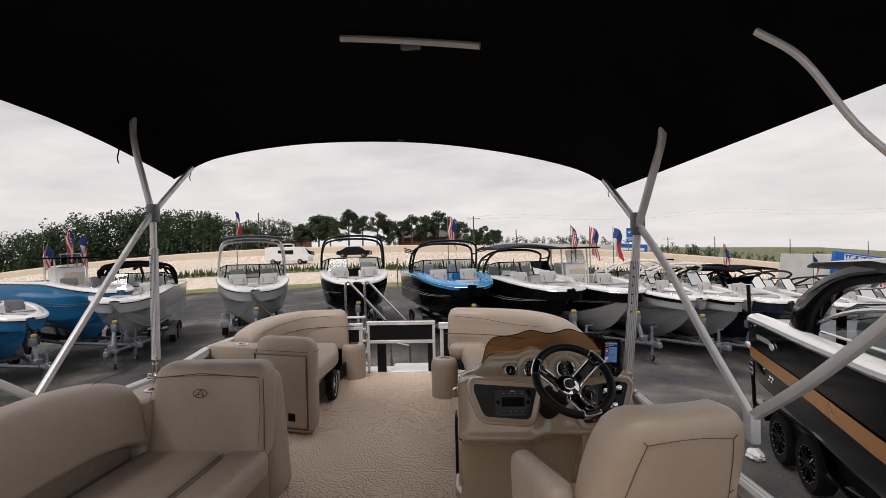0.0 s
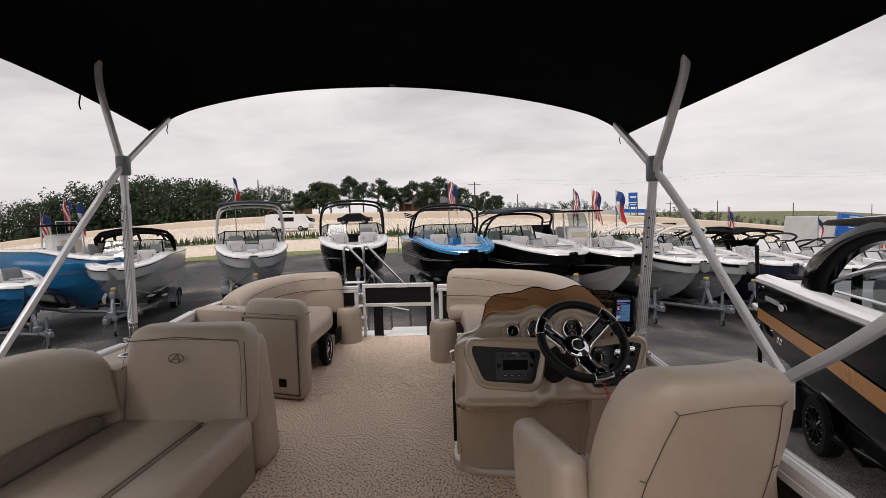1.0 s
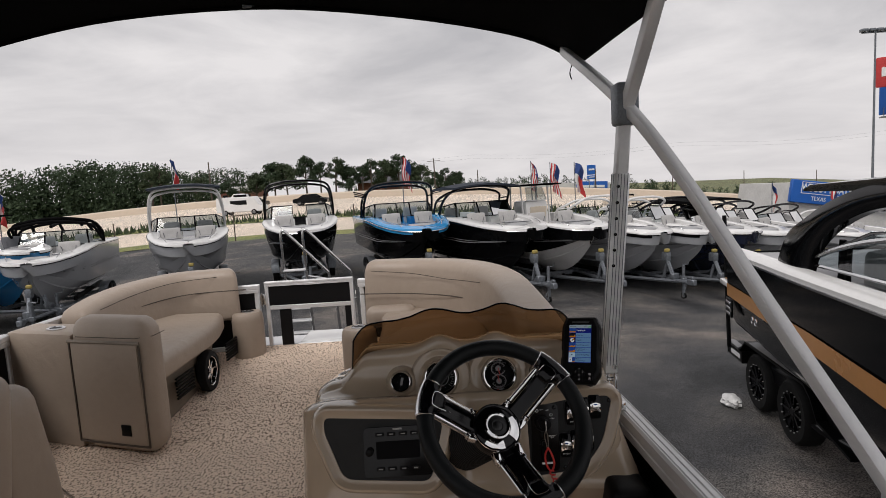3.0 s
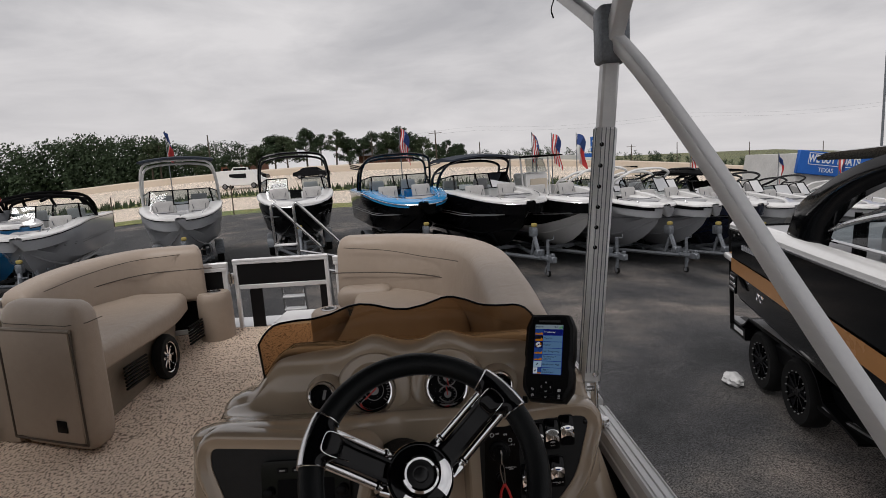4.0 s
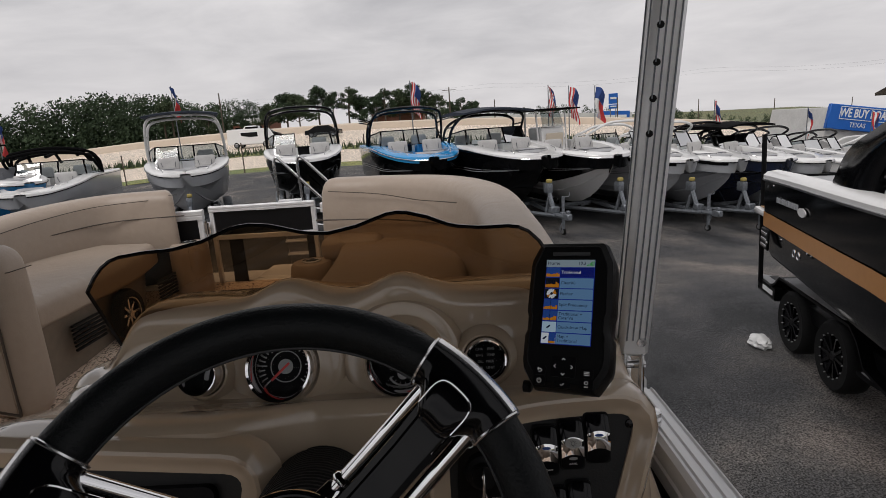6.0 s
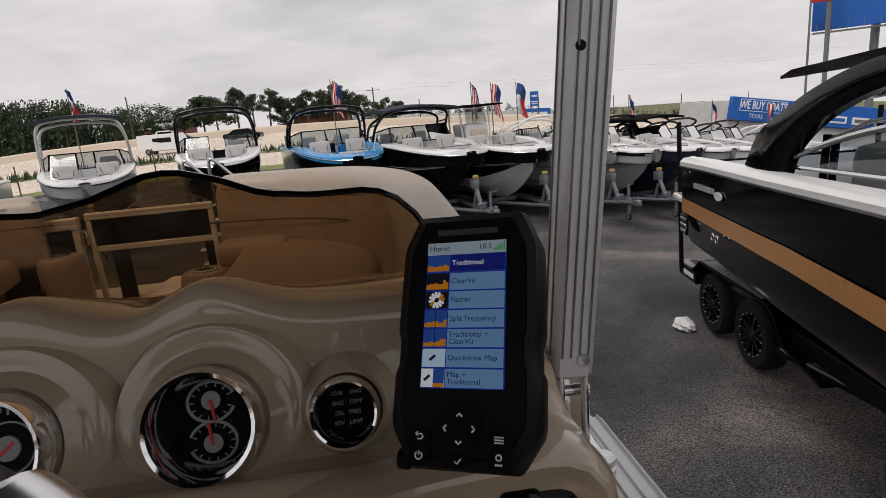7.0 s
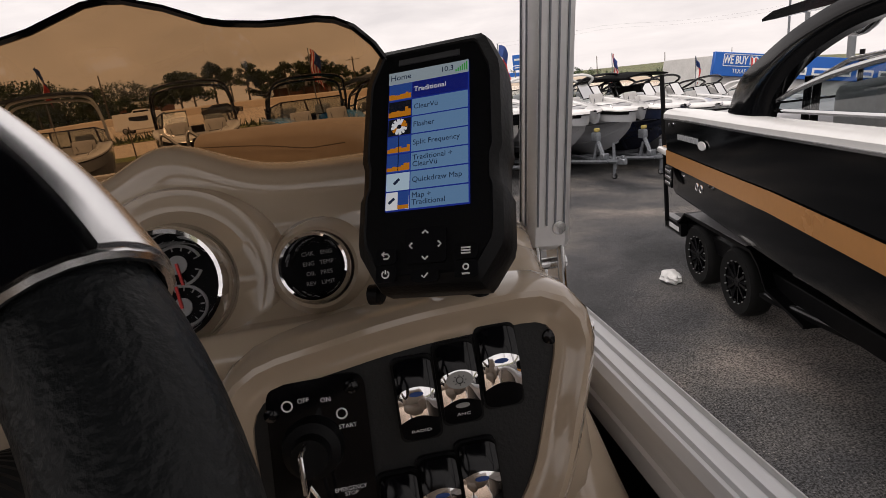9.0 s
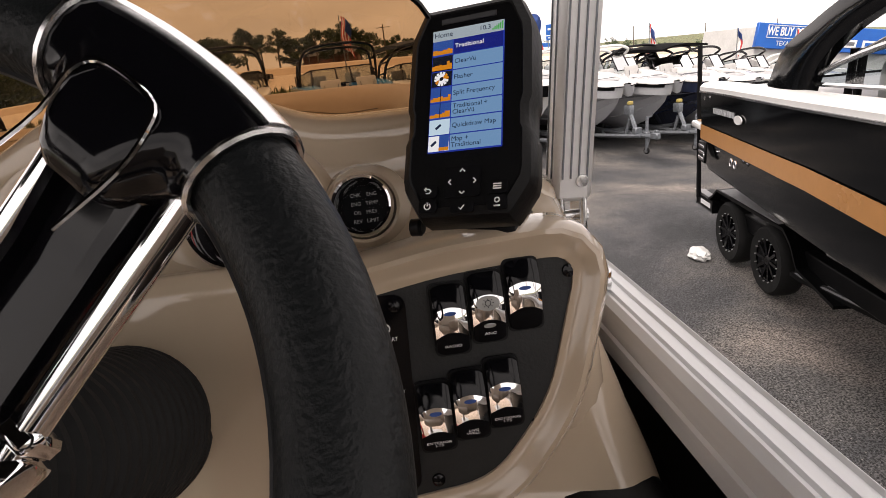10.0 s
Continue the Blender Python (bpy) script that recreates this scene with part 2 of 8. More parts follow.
def loft(bm, rings, closed=True, cap=True):
    """Skin over rings of equally many points."""
    V = [[bm.verts.new(p) for p in r] for r in rings]
    n = len(V[0])
    for i in range(len(V) - 1):
        for k in range(n if closed else n - 1):
            q = (V[i][k], V[i][(k + 1) % n], V[i + 1][(k + 1) % n], V[i + 1][k])
            if len({tuple(round(c, 6) for c in v.co) for v in q}) >= 3:
                bm.faces.new(q)
    if cap and closed:
        bm.faces.new(V[0])
        bm.faces.new(V[-1])
    bmesh.ops.remove_doubles(bm, verts=bm.verts, dist=1e-5)
    return bm


def rbox(bm, sx, sy, sz, r, n=6, m=None, shape=None):
    """A soft block centred at the origin, edges rounded by r; shape bends its points."""
    r0 = bmesh.ops.create_cube(bm, size=2.0)
    es = list({e for v in r0["verts"] for e in v.link_edges})
    bmesh.ops.subdivide_edges(bm, edges=es, cuts=n, use_grid_fill=True)
    h = Vector((sx / 2, sy / 2, sz / 2))
    vs = [v for v in bm.verts if not v.tag]
    for v in vs:
        c = v.co.copy()
        for i in range(3):
            t = c[i]
            c[i] = math.copysign(abs(t) ** 0.62, t)
        inner = Vector([max(-1, min(1, c[i])) * (h[i] - r) for i in range(3)])
        e = Vector([c[i] if abs(v.co[i]) > 0.999 else 0.0 for i in range(3)])
        d = Vector([math.copysign(max(0.0, abs(c[i]) * h[i] - (h[i] - r)) / r, c[i]) for i in range(3)])
        if d.length > 1e-9:
            d.normalize()
        core = Vector([max(-(h[i] - r), min(h[i] - r, c[i] * h[i])) for i in range(3)])
        v.co = core + d * r
        if shape:
            v.co = shape(v.co)
        v.tag = True
    if m is not None:
        bmesh.ops.transform(bm, matrix=m, verts=vs)
    return bm


def disc(bm, r, z0, z1, seg=32, m=None, r1=None):
    a = [Vector((r * math.cos(2 * math.pi * k / seg), r * math.sin(2 * math.pi * k / seg), z0)) for k in range(seg)]
    q = r if r1 is None else r1
    b = [Vector((q * math.cos(2 * math.pi * k / seg), q * math.sin(2 * math.pi * k / seg), z1)) for k in range(seg)]
    if m is not None:
        a, b = [m @ p for p in a], [m @ p for p in b]
    va, vb = [bm.verts.new(p) for p in a], [bm.verts.new(p) for p in b]
    for k in range(seg):
        bm.faces.new((va[k], va[(k + 1) % seg], vb[(k + 1) % seg], vb[k]))
    bm.faces.new(va)
    bm.faces.new(vb)
    return bm


def lathe(bm, prof, seg=32, m=None, cap=True):
    """Turns a profile of (radius, height) about z."""
    rings = []
    for r, z in prof:
        ring = [Vector((r * math.cos(2 * math.pi * k / seg), r * math.sin(2 * math.pi * k / seg), z)) for k in range(seg)]
        rings.append([bm.verts.new(m @ p if m is not None else p) for p in ring])
    for a, b in zip(rings, rings[1:]):
        for k in range(seg):
            bm.faces.new((a[k], a[(k + 1) % seg], b[(k + 1) % seg], b[k]))
    if cap and prof[0][0] > 1e-5:
        bm.faces.new(rings[0])
    if cap and prof[-1][0] > 1e-5:
        bm.faces.new(rings[-1])
    bmesh.ops.remove_doubles(bm, verts=bm.verts, dist=1e-6)
    return bm


def curve(pts, n=8):
    """A smooth line through points (Catmull-Rom)."""
    P = [Vector(p) for p in pts]
    P = [P[0] * 2 - P[1]] + P + [P[-1] * 2 - P[-2]]
    out = []
    for i in range(1, len(P) - 2):
        a, b, c, d = P[i - 1:i + 3]
        for k in range(n):
            t = k / n
            out.append(0.5 * ((2 * b) + (c - a) * t + (2 * a - 5 * b + 4 * c - d) * t * t + (3 * b - a - 3 * c + d) * t ** 3))
    out.append(P[-2])
    return out


def lerp_table(t, table):
    """Value at t from rows (t, value), smooth between."""
    for (a, u), (b, v) in zip(table, table[1:]):
        if t <= b:
            s = max(0, min(1, (t - a) / (b - a)))
            return u + (v - u) * s
    return table[-1][1]


def words(text, size, material, parent, m, name="lettering", align="CENTER", bold=0.0, squash=1.0):
    cu = bpy.data.curves.new("text", "FONT")
    cu.body = text
    cu.size = size
    cu.align_x = align
    cu.align_y = "CENTER"
    cu.extrude = size * 0.012
    cu.offset = bold * size
    cu.resolution_u = 3
    cu.space_line = 0.9
    tmp = new("text_tmp", cu)
    me = bpy.data.meshes.new_from_object(tmp.evaluated_get(bpy.context.evaluated_depsgraph_get()))
    bpy.data.objects.remove(tmp)
    me.name = name
    me.materials.clear()
    me.materials.append(material)
    ob = new(name, me)
    ob.parent = parent
    ob.matrix_basis = m @ Matrix.Diagonal((squash, 1, 1, 1))
    return ob

# ---- ground, roads and distance ----
GZ = -1.9


def noise_ground(name, stops, scale, rough, bump, grit=0.0):
    m = bpy.data.materials.new(name)
    m.use_nodes = True
    n, l = m.node_tree.nodes, m.node_tree.links
    b = n["Principled BSDF"]
    b.inputs["Specular IOR Level"].default_value = 0.18 if grit else 0.4
    tc = n.new("ShaderNodeTexCoord")
    a = n.new("ShaderNodeTexNoise")
    a.inputs["Scale"].default_value = scale
    a.inputs["Detail"].default_value = 8
    a.inputs["Roughness"].default_value = 0.62
    g = n.new("ShaderNodeTexNoise")
    g.inputs["Scale"].default_value = 62
    g.inputs["Detail"].default_value = 8
    g.inputs["Roughness"].default_value = 0.7
    l.new(tc.outputs["Object"], a.inputs["Vector"])
    l.new(tc.outputs["Object"], g.inputs["Vector"])
    r = n.new("ShaderNodeValToRGB")
    els = r.color_ramp.elements
    els[0].position, els[0].color = stops[0][0], (*stops[0][1], 1)
    els[1].position, els[1].color = stops[-1][0], (*stops[-1][1], 1)
    for p, c in stops[1:-1]:
        e = els.new(p)
        e.color = (*c, 1)
    l.new(a.outputs[0], r.inputs[0])
    mx = n.new("ShaderNodeMix")
    mx.data_type = "RGBA"
    mx.blend_type = "MULTIPLY"
    mx.inputs[0].default_value = 0.95
    gr = n.new("ShaderNodeMapRange")
    gr.inputs["From Min"].default_value = 0.42
    gr.inputs["From Max"].default_value = 0.60
    gr.inputs["To Min"].default_value = 0.30
    gr.inputs["To Max"].default_value = 2.6
    l.new(g.outputs[0], gr.inputs["Value"])
    l.new(r.outputs[0], mx.inputs[6])
    l.new(gr.outputs[0], mx.inputs[7])
    col = mx.outputs[2]
    if grit:
        # pale stones of two sizes, thicker where the binder has worn away
        for sc, cut, tone in ((26, 0.20, (0.30, 0.28, 0.26)), (70, 0.26, (0.22, 0.205, 0.195))):
            vo = n.new("ShaderNodeTexVoronoi")
            vo.inputs["Scale"].default_value = sc
            vo.inputs["Randomness"].default_value = 1.0
            l.new(tc.outputs["Object"], vo.inputs["Vector"])
            wn = n.new("ShaderNodeTexWhiteNoise")
            l.new(vo.outputs["Position"], wn.inputs["Vector"])
            sz = n.new("ShaderNodeMath")
            sz.operation = "MULTIPLY"
            sz.inputs[1].default_value = cut * 2
            l.new(wn.outputs["Value"], sz.inputs[0])
            wear = n.new("ShaderNodeMath")
            wear.operation = "MULTIPLY"
            l.new(sz.outputs[0], wear.inputs[0])
            l.new(a.outputs[0], wear.inputs[1])
            lt = n.new("ShaderNodeMath")
            lt.operation = "LESS_THAN"
            l.new(vo.outputs["Distance"], lt.inputs[0])
            l.new(wear.outputs[0], lt.inputs[1])
            fac = n.new("ShaderNodeMath")
            fac.operation = "MULTIPLY"
            fac.inputs[1].default_value = grit
            l.new(lt.outputs[0], fac.inputs[0])
            ms = n.new("ShaderNodeMix")
            ms.data_type = "RGBA"
            l.new(fac.outputs[0], ms.inputs[0])
            l.new(col, ms.inputs[6])
            ms.inputs[7].default_value = (*tone, 1)
            col = ms.outputs[2]
        # hairline cracks
        cr = n.new("ShaderNodeTexVoronoi")
        cr.feature = "DISTANCE_TO_EDGE"
        cr.inputs["Scale"].default_value = 0.42
        wob = n.new("ShaderNodeMix")
        wob.data_type = "VECTOR"
        wob.inputs[0].default_value = 0.10
        l.new(tc.outputs["Object"], wob.inputs[4])
        nz = n.new("ShaderNodeTexNoise")
        nz.inputs["Scale"].default_value = 1.3
        nz.inputs["Detail"].default_value = 6
        l.new(tc.outputs["Object"], nz.inputs["Vector"])
        sv = n.new("ShaderNodeVectorMath")
        sv.operation = "SCALE"
        sv.inputs["Scale"].default_value = 9
        l.new(nz.outputs["Color"], sv.inputs[0])
        l.new(sv.outputs[0], wob.inputs[5])
        l.new(wob.outputs[1], cr.inputs["Vector"])
        ck = n.new("ShaderNodeMapRange")
        ck.inputs["From Min"].default_value = 0.001
        ck.inputs["From Max"].default_value = 0.006
        ck.inputs["To Min"].default_value = 0.35
        ck.inputs["To Max"].default_value = 1.0
        l.new(cr.outputs["Distance"], ck.inputs["Value"])
        mc = n.new("ShaderNodeMix")
        mc.data_type = "RGBA"
        mc.blend_type = "MULTIPLY"
        mc.inputs[0].default_value = 0.5
        l.new(col, mc.inputs[6])
        l.new(ck.outputs[0], mc.inputs[7])
        col = mc.outputs[2]
    l.new(col, b.inputs["Base Color"])
    rr = n.new("ShaderNodeMapRange")
    rr.inputs["From Min"].default_value = 0.4
    rr.inputs["From Max"].default_value = 0.6
    rr.inputs["To Min"].default_value = rough - 0.22
    rr.inputs["To Max"].default_value = rough
    l.new(a.outputs[0], rr.inputs["Value"])
    l.new(rr.outputs[0], b.inputs["Roughness"])
    bp = n.new("ShaderNodeBump")
    bp.inputs["Strength"].default_value = bump
    bp.inputs["Distance"].default_value = 0.01
    l.new(g.outputs[0], bp.inputs["Height"])
    l.new(bp.outputs[0], b.inputs["Normal"])
    return m


M["asphalt"] = noise_ground("worn_asphalt", [(0.36, (0.024, 0.025, 0.026)), (0.46, (0.044, 0.044, 0.046)), (0.55, (0.070, 0.067, 0.065)), (0.68, (0.15, 0.13, 0.117))], 0.36, 0.90, 1.0, 0.65)
M["grass"] = noise_ground("mown_grass", [(0.35, (0.075, 0.105, 0.03)), (0.65, (0.17, 0.17, 0.06))], 0.5, 0.95, 0.8)
M["far_ground"] = noise_ground("distant_field", [(0.3, (0.07, 0.09, 0.035)), (0.7, (0.13, 0.12, 0.06))], 0.02, 0.95, 0.3)
M["road"] = noise_ground("pale_concrete_road", [(0.3, (0.43, 0.37, 0.305)), (0.7, (0.52, 0.44, 0.36))], 0.08, 0.9, 0.2)


def land(x, y):
    """Height of the ground: level by the boat, rising gently to the raised highway; the rise and the fall to both sides
    are shaped to fit the camera's view.
    """
    d = y + 3.6
    if d < 6:
        return GZ
    b = max(-1.3, min(1.3, (x - 1.1) / d))
    f = max(0.0, min(1.0, (y - 3) / 9))
    rise = lerp_table(y, [(8, 0.0), (33, 0.7), (54, 1.35), (84, 3.0), (120, 3.4)])
    return GZ + f * f * (3 - 2 * f) * (rise - 0.076 * (b + 0.25) ** 2 * min(d, 500))


def terrain(xs, ys, lift):
    """A sheet that follows the land, lift metres above it."""
    bm = B()
    vs = [[bm.verts.new((x, y, land(x, y) + lift)) for x in xs] for y in ys]
    for r0, r1 in zip(vs, vs[1:]):
        for i in range(len(xs) - 1):
            bm.faces.new((r0[i], r0[i + 1], r1[i + 1], r1[i]))
    return bm


def steps(a, b, n):
    return [a + (b - a) * k / n for k in range(n + 1)]


WIDE = [-1500, -900] + steps(-500, 600, 80) + [900, 1500]
solid("ground", terrain(WIDE, [-1200, -400, -100, -20, 3, 8, 14, 20, 28, 40, 60, 84, 100, 120, 160, 220, 320, 500, 900, 2500], -0.35), M["far_ground"], "grassy land running to the horizon", "ground", kind="structure")
solid("parking_lot", terrain(steps(-70, 140, 70), steps(-60, 0, 12) + steps(3, 33, 20), 0.0), M["asphalt"], "worn dark asphalt of the boat yard with pale patches", "pavement", kind="structure")
LONG = steps(-400, 500, 90)
solid("verge", terrain(LONG, [33.2, 34.5, 36.5], 0.02), M["grass"], "narrow mown grass strip beside the yard", "grass", kind="structure")
solid("frontage_road", terrain(LONG, steps(36.6, 50, 4), 0.0), M["road"], "pale concrete frontage road", "road", kind="structure")
solid("median", terrain(LONG, [50.2, 52.5, 55], 0.03), M["grass"], "weedy grass median between the roads", "grass", kind="structure")
solid("highway", terrain(LONG, steps(55.2, 84, 8), 0.05), M["road"], "wide pale concrete highway", "road", kind="structure")
bm = B()
loft(bm, [[Vector((x, 84, land(x, 84))), Vector((x, 84.15, land(x, 84) + 0.95)), Vector((x, 84.6, land(x, 84) + 1.15)), Vector((x, 85, land(x, 84) + 1.15)), Vector((x, 85.2, land(x, 84)))] for x in range(-500, 601, 10)])
solid("barrier_wall", bm, M["concrete"], "long pale concrete barrier wall behind the highway", "wall", kind="structure")


# ---- far trees ----
def leaf_mat(name, c1, c2):
    m = mat(name, c1, 0.8, col2=c2, scale=0.8, spec=0.2)
    return m


M["leaf"] = leaf_mat("dark_green_foliage", (0.066, 0.092, 0.050), (0.034, 0.054, 0.030))
M["leaf2"] = leaf_mat("olive_foliage", (0.085, 0.105, 0.056), (0.045, 0.066, 0.036))


def clump(verts, faces, c, r, n, rnd, flat=0.75):
    """n small leaf cards scattered in a lumpy ball."""
    for _ in range(n):
        d = Vector((rnd.gauss(0, 1), rnd.gauss(0, 1), rnd.gauss(0, 1))).normalized() * r * rnd.random() ** 0.4
        d.z *= flat
        p = c + d
        a = Vector((rnd.gauss(0, 1), rnd.gauss(0, 1), rnd.gauss(0, 1))).normalized()
        b = a.orthogonal().normalized()
        e = a.cross(b)
        s = r * rnd.uniform(0.08, 0.19)
        k = len(verts)
        verts += [p - b * s - e * s * 0.5, p + b * s - e * s * 0.6, p + b * s * 0.7 + e * s * 0.6, p - b * s * 0.6 + e * s * 0.7]
        faces.append((k, k + 1, k + 2, k + 3))


def tree(x, y, h, seed, kind="broad", leaf="leaf"):
    rnd = random.Random(seed)
    t = thing("tree", "tall dark green pine with an open ragged crown" if kind == "pine" else "dark green leafy tree with a dense uneven crown", "tree", pose(x, y, land(x, y)), "trees along the highway")
    bm = B()
    tr = 0.018 * h + 0.06
    top = Vector((rnd.uniform(-0.4, 0.4), rnd.uniform(-0.3, 0.3), h * 0.93))
    tube(bm, [(0, 0, -0.1), (top.x * 0.3, top.y * 0.3, h * 0.4), tuple(top)], [tr, tr * 0.75, tr * 0.2], 7)
    limbs = []
    nl = 15 if kind == "pine" else 16
    lo = 0.45 if kind == "pine" else 0.25
    for i in range(nl):
        f = lo + (0.93 - lo) * (i + rnd.random()) / nl
        base = Vector((top.x * f, top.y * f, h * f * 0.93))
        ang = rnd.uniform(0, 2 * math.pi)
        ln = h * (0.26 if kind == "pine" else 0.33) * (1.15 - f) * rnd.uniform(0.7, 1.3) + 0.4
        end = base + Vector((math.cos(ang) * ln, math.sin(ang) * ln, ln * rnd.uniform(0.25, 0.6)))
        tube(bm, [base, (base + end) / 2 + Vector((0, 0, 0.1)), end], [tr * 0.4, tr * 0.25, tr * 0.1], 5)
        limbs.append((base, end))
    part("trunk", bm, M["bark"], t)
    V, F = [], []
    for base, end in limbs:
        r = h * (0.085 if kind == "pine" else 0.14) * rnd.uniform(0.8, 1.25)
        clump(V, F, end, r, 170, rnd)
        clump(V, F, (base * 0.35 + end * 0.65), r * 0.85, 120, rnd)
    clump(V, F, top, h * (0.09 if kind == "pine" else 0.13), 120, rnd)
    me = bpy.data.meshes.new("crown")
    me.from_pydata(V, [], F)
    me.materials.append(M[leaf])
    ob = new("crown", me)
    ob.parent = t
    return t


def woods(name, x0, x1, y, depth, h0, h1, seed, label, step=2.6):
    """A far belt of trees in one mesh: trunks and leaf clumps."""
    rnd = random.Random(seed)
    V, F = [], []
    x = x0
    while x < x1:
        h = rnd.uniform(h0, h1) * (1 + 0.18 * math.sin(x * 0.09 + seed) + 0.1 * math.sin(x * 0.031))
        yy = y + rnd.uniform(0, depth)
        k = len(V)
        w = 0.16
        gz = land(x, yy)
        V += [Vector((x - w, yy, gz)), Vector((x + w, yy, gz)), Vector((x + w * 0.4, yy, gz + h * 0.9)), Vector((x - w * 0.4, yy, gz + h * 0.9))]
        F.append((k, k + 1, k + 2, k + 3))
        for i in range(9):
            f = 0.12 + 0.86 * i / 8
            c = Vector((x + rnd.gauss(0, 0.9), yy + rnd.gauss(0, 0.8), gz + h * f))
            clump(V, F, c, h * rnd.uniform(0.14, 0.22) * (1.25 - 0.5 * f), 48, rnd, 0.9)
        x += step * rnd.uniform(0.5, 1.1)
    me = bpy.data.meshes.new(name)
    me.from_pydata(V, [], F)
    me.materials.append(M["leaf"])
    return tagged(new(name, me), label, "woods", kind="stuff")


woods("woodland", -210, -47, 122, 14, 9.7, 11.6, 3, "dark continuous belt of mixed woodland beyond the highway", 0.95)
woods("far_woodland", -60, 420, 330, 30, 7, 10, 8, "low distant line of trees on the horizon", 2.6)
rnd = random.Random(11)
for x, top_z, kd in [(-37.2, 7.4, "broad"), (-33.4, 9.3, "broad"), (-30.4, 8.8, "broad"), (-27.0, 10.5, "pine"), (-23.8, 9.0, "pine"), (-20.8, 9.9, "pine"), (-18.4, 8.2, "broad"),
                     (-15.4, 7.8, "pine"), (-13.0, 8.9, "pine"), (-10.6, 8.6, "broad"), (-7.6, 9.7, "pine"), (-5.0, 8.4, "pine"), (-2.9, 7.2, "broad"), (0.1, 5.3, "broad"), (2.2, 6.2, "pine"), (4.0, 5.2, "broad"),
                     (-62.4, 9.9, "pine"), (-59.4, 9.7, "pine"), (-44.5, 6.2, "broad"), (-52.0, 7.2, "broad")]:
    y = 110 + rnd.uniform(-2, 3) + (6 if x < -40 else 0)
    tree(x, y, (top_z - land(x, y)) * 1.0, rnd.randint(0, 9999), kd, rnd.choice(["leaf", "leaf2"]))

# ---- the pontoon boat: deck, fence, gate ----
XL, XR, YA = -1.25, 1.47, -6.6
XB = -1.42
RT = 0.607


def carpet_mat():
    m = bpy.data.materials.new("beige_loop_carpet")
    m.use_nodes = True
    n, l = m.node_tree.nodes, m.node_tree.links
    b = n["Principled BSDF"]
    b.inputs["Roughness"].default_value = 0.92
    tc = n.new("ShaderNodeTexCoord")
    mp = n.new("ShaderNodeMapping")
    mp.inputs["Scale"].default_value = (1.35, 0.8, 1)
    l.new(tc.outputs["Object"], mp.inputs[0])
    v = n.new("ShaderNodeTexVoronoi")
    v.inputs["Scale"].default_value = 130
    ns = n.new("ShaderNodeTexNoise")
    ns.inputs["Scale"].default_value = 78
    ns.inputs["Detail"].default_value = 4
    big = n.new("ShaderNodeTexNoise")
    big.inputs["Scale"].default_value = 3
    for q in (v, ns, big):
        l.new(mp.outputs[0], q.inputs["Vector"])
    r = n.new("ShaderNodeValToRGB")
    e = r.color_ramp.elements
    e[0].position, e[0].color = 0.40, (0.20, 0.14, 0.10, 1)
    e[1].position, e[1].color = 0.57, (0.92, 0.74, 0.59, 1)
    x = e.new(0.47)
    x.color = (0.83, 0.64, 0.495, 1)
    l.new(ns.outputs[0], r.inputs[0])
    mx = n.new("ShaderNodeMix")
    mx.data_type = "RGBA"
    mx.blend_type = "MULTIPLY"
    mx.inputs[0].default_value = 0.25
    l.new(r.outputs[0], mx.inputs[6])
    l.new(big.outputs[0], mx.inputs[7])
    l.new(mx.outputs[2], b.inputs["Base Color"])
    bp = n.new("ShaderNodeBump")
    bp.inputs["Strength"].default_value = 0.6
    bp.inputs["Distance"].default_value = 0.004
    l.new(v.outputs["Distance"], bp.inputs["Height"])
    l.new(bp.outputs[0], b.inputs["Normal"])
    return m


M["carpet"] = carpet_mat()


def deck_z(y):
    """The deck runs level, then lifts a little towards the bow to fit the camera's view."""
    return 0.11 * max(0.0, (y + 1.5) / 1.5)


DECK_PLAN = [(YA, XL - 0.02, 1.64), (-2.6, XL - 0.02, XR + 0.02), (-2.1, XL - 0.02, XR + 0.02), (-1.5, XB + 0.05, XR + 0.02), (-1.2, XB - 0.02, XR + 0.02), (0.03, XB - 0.02, XR + 0.02)]
bm = B()
loft(bm, [[Vector((x0, y, deck_z(y))), Vector((x1, y, deck_z(y))), Vector((x1, y, deck_z(y) - 0.06)), Vector((x0, y, deck_z(y) - 0.06))] for y, x0, x1 in DECK_PLAN])
deck = solid("deck", bm, M["carpet"], "beige speckled marine carpet on the pontoon deck", "floor", kind="structure")
bm = B()
for k, e in ((1, -0.027), (2, 0.027)):
    for p, q in zip(DECK_PLAN, DECK_PLAN[1:]):
        bar(bm, (p[k] + e, p[0], deck_z(p[0]) - 0.055), (q[k] + e, q[0], deck_z(q[0]) - 0.055), 0.05, 0.13, 0)
box(bm, XB - 0.07, XR + 0.07, 0.034, 0.075, -0.01, 0.116, 0.004, 1)
part("deck_edge", bm, M["alu"], deck, "aluminium deck edging")


def pontoon(x):
    bm = B()
    n = 16
    rings = []
    for y, r in [(YA + 0.1, 0.3), (-0.9, 0.3), (-0.35, 0.27), (0.05, 0.18), (0.3, 0.05)]:
        rings.append([Vector((x + r * math.cos(2 * math.pi * k / n), y, -0.48 + (0.3 - r) * 0.7 + r * math.sin(2 * math.pi * k / n))) for k in range(n)])
    loft(bm, rings)
    return part("pontoon_tube", bm, M["alu"], deck, "aluminium pontoon tube")


for x in (XL + 0.32, XR - 0.32):
    pontoon(x)

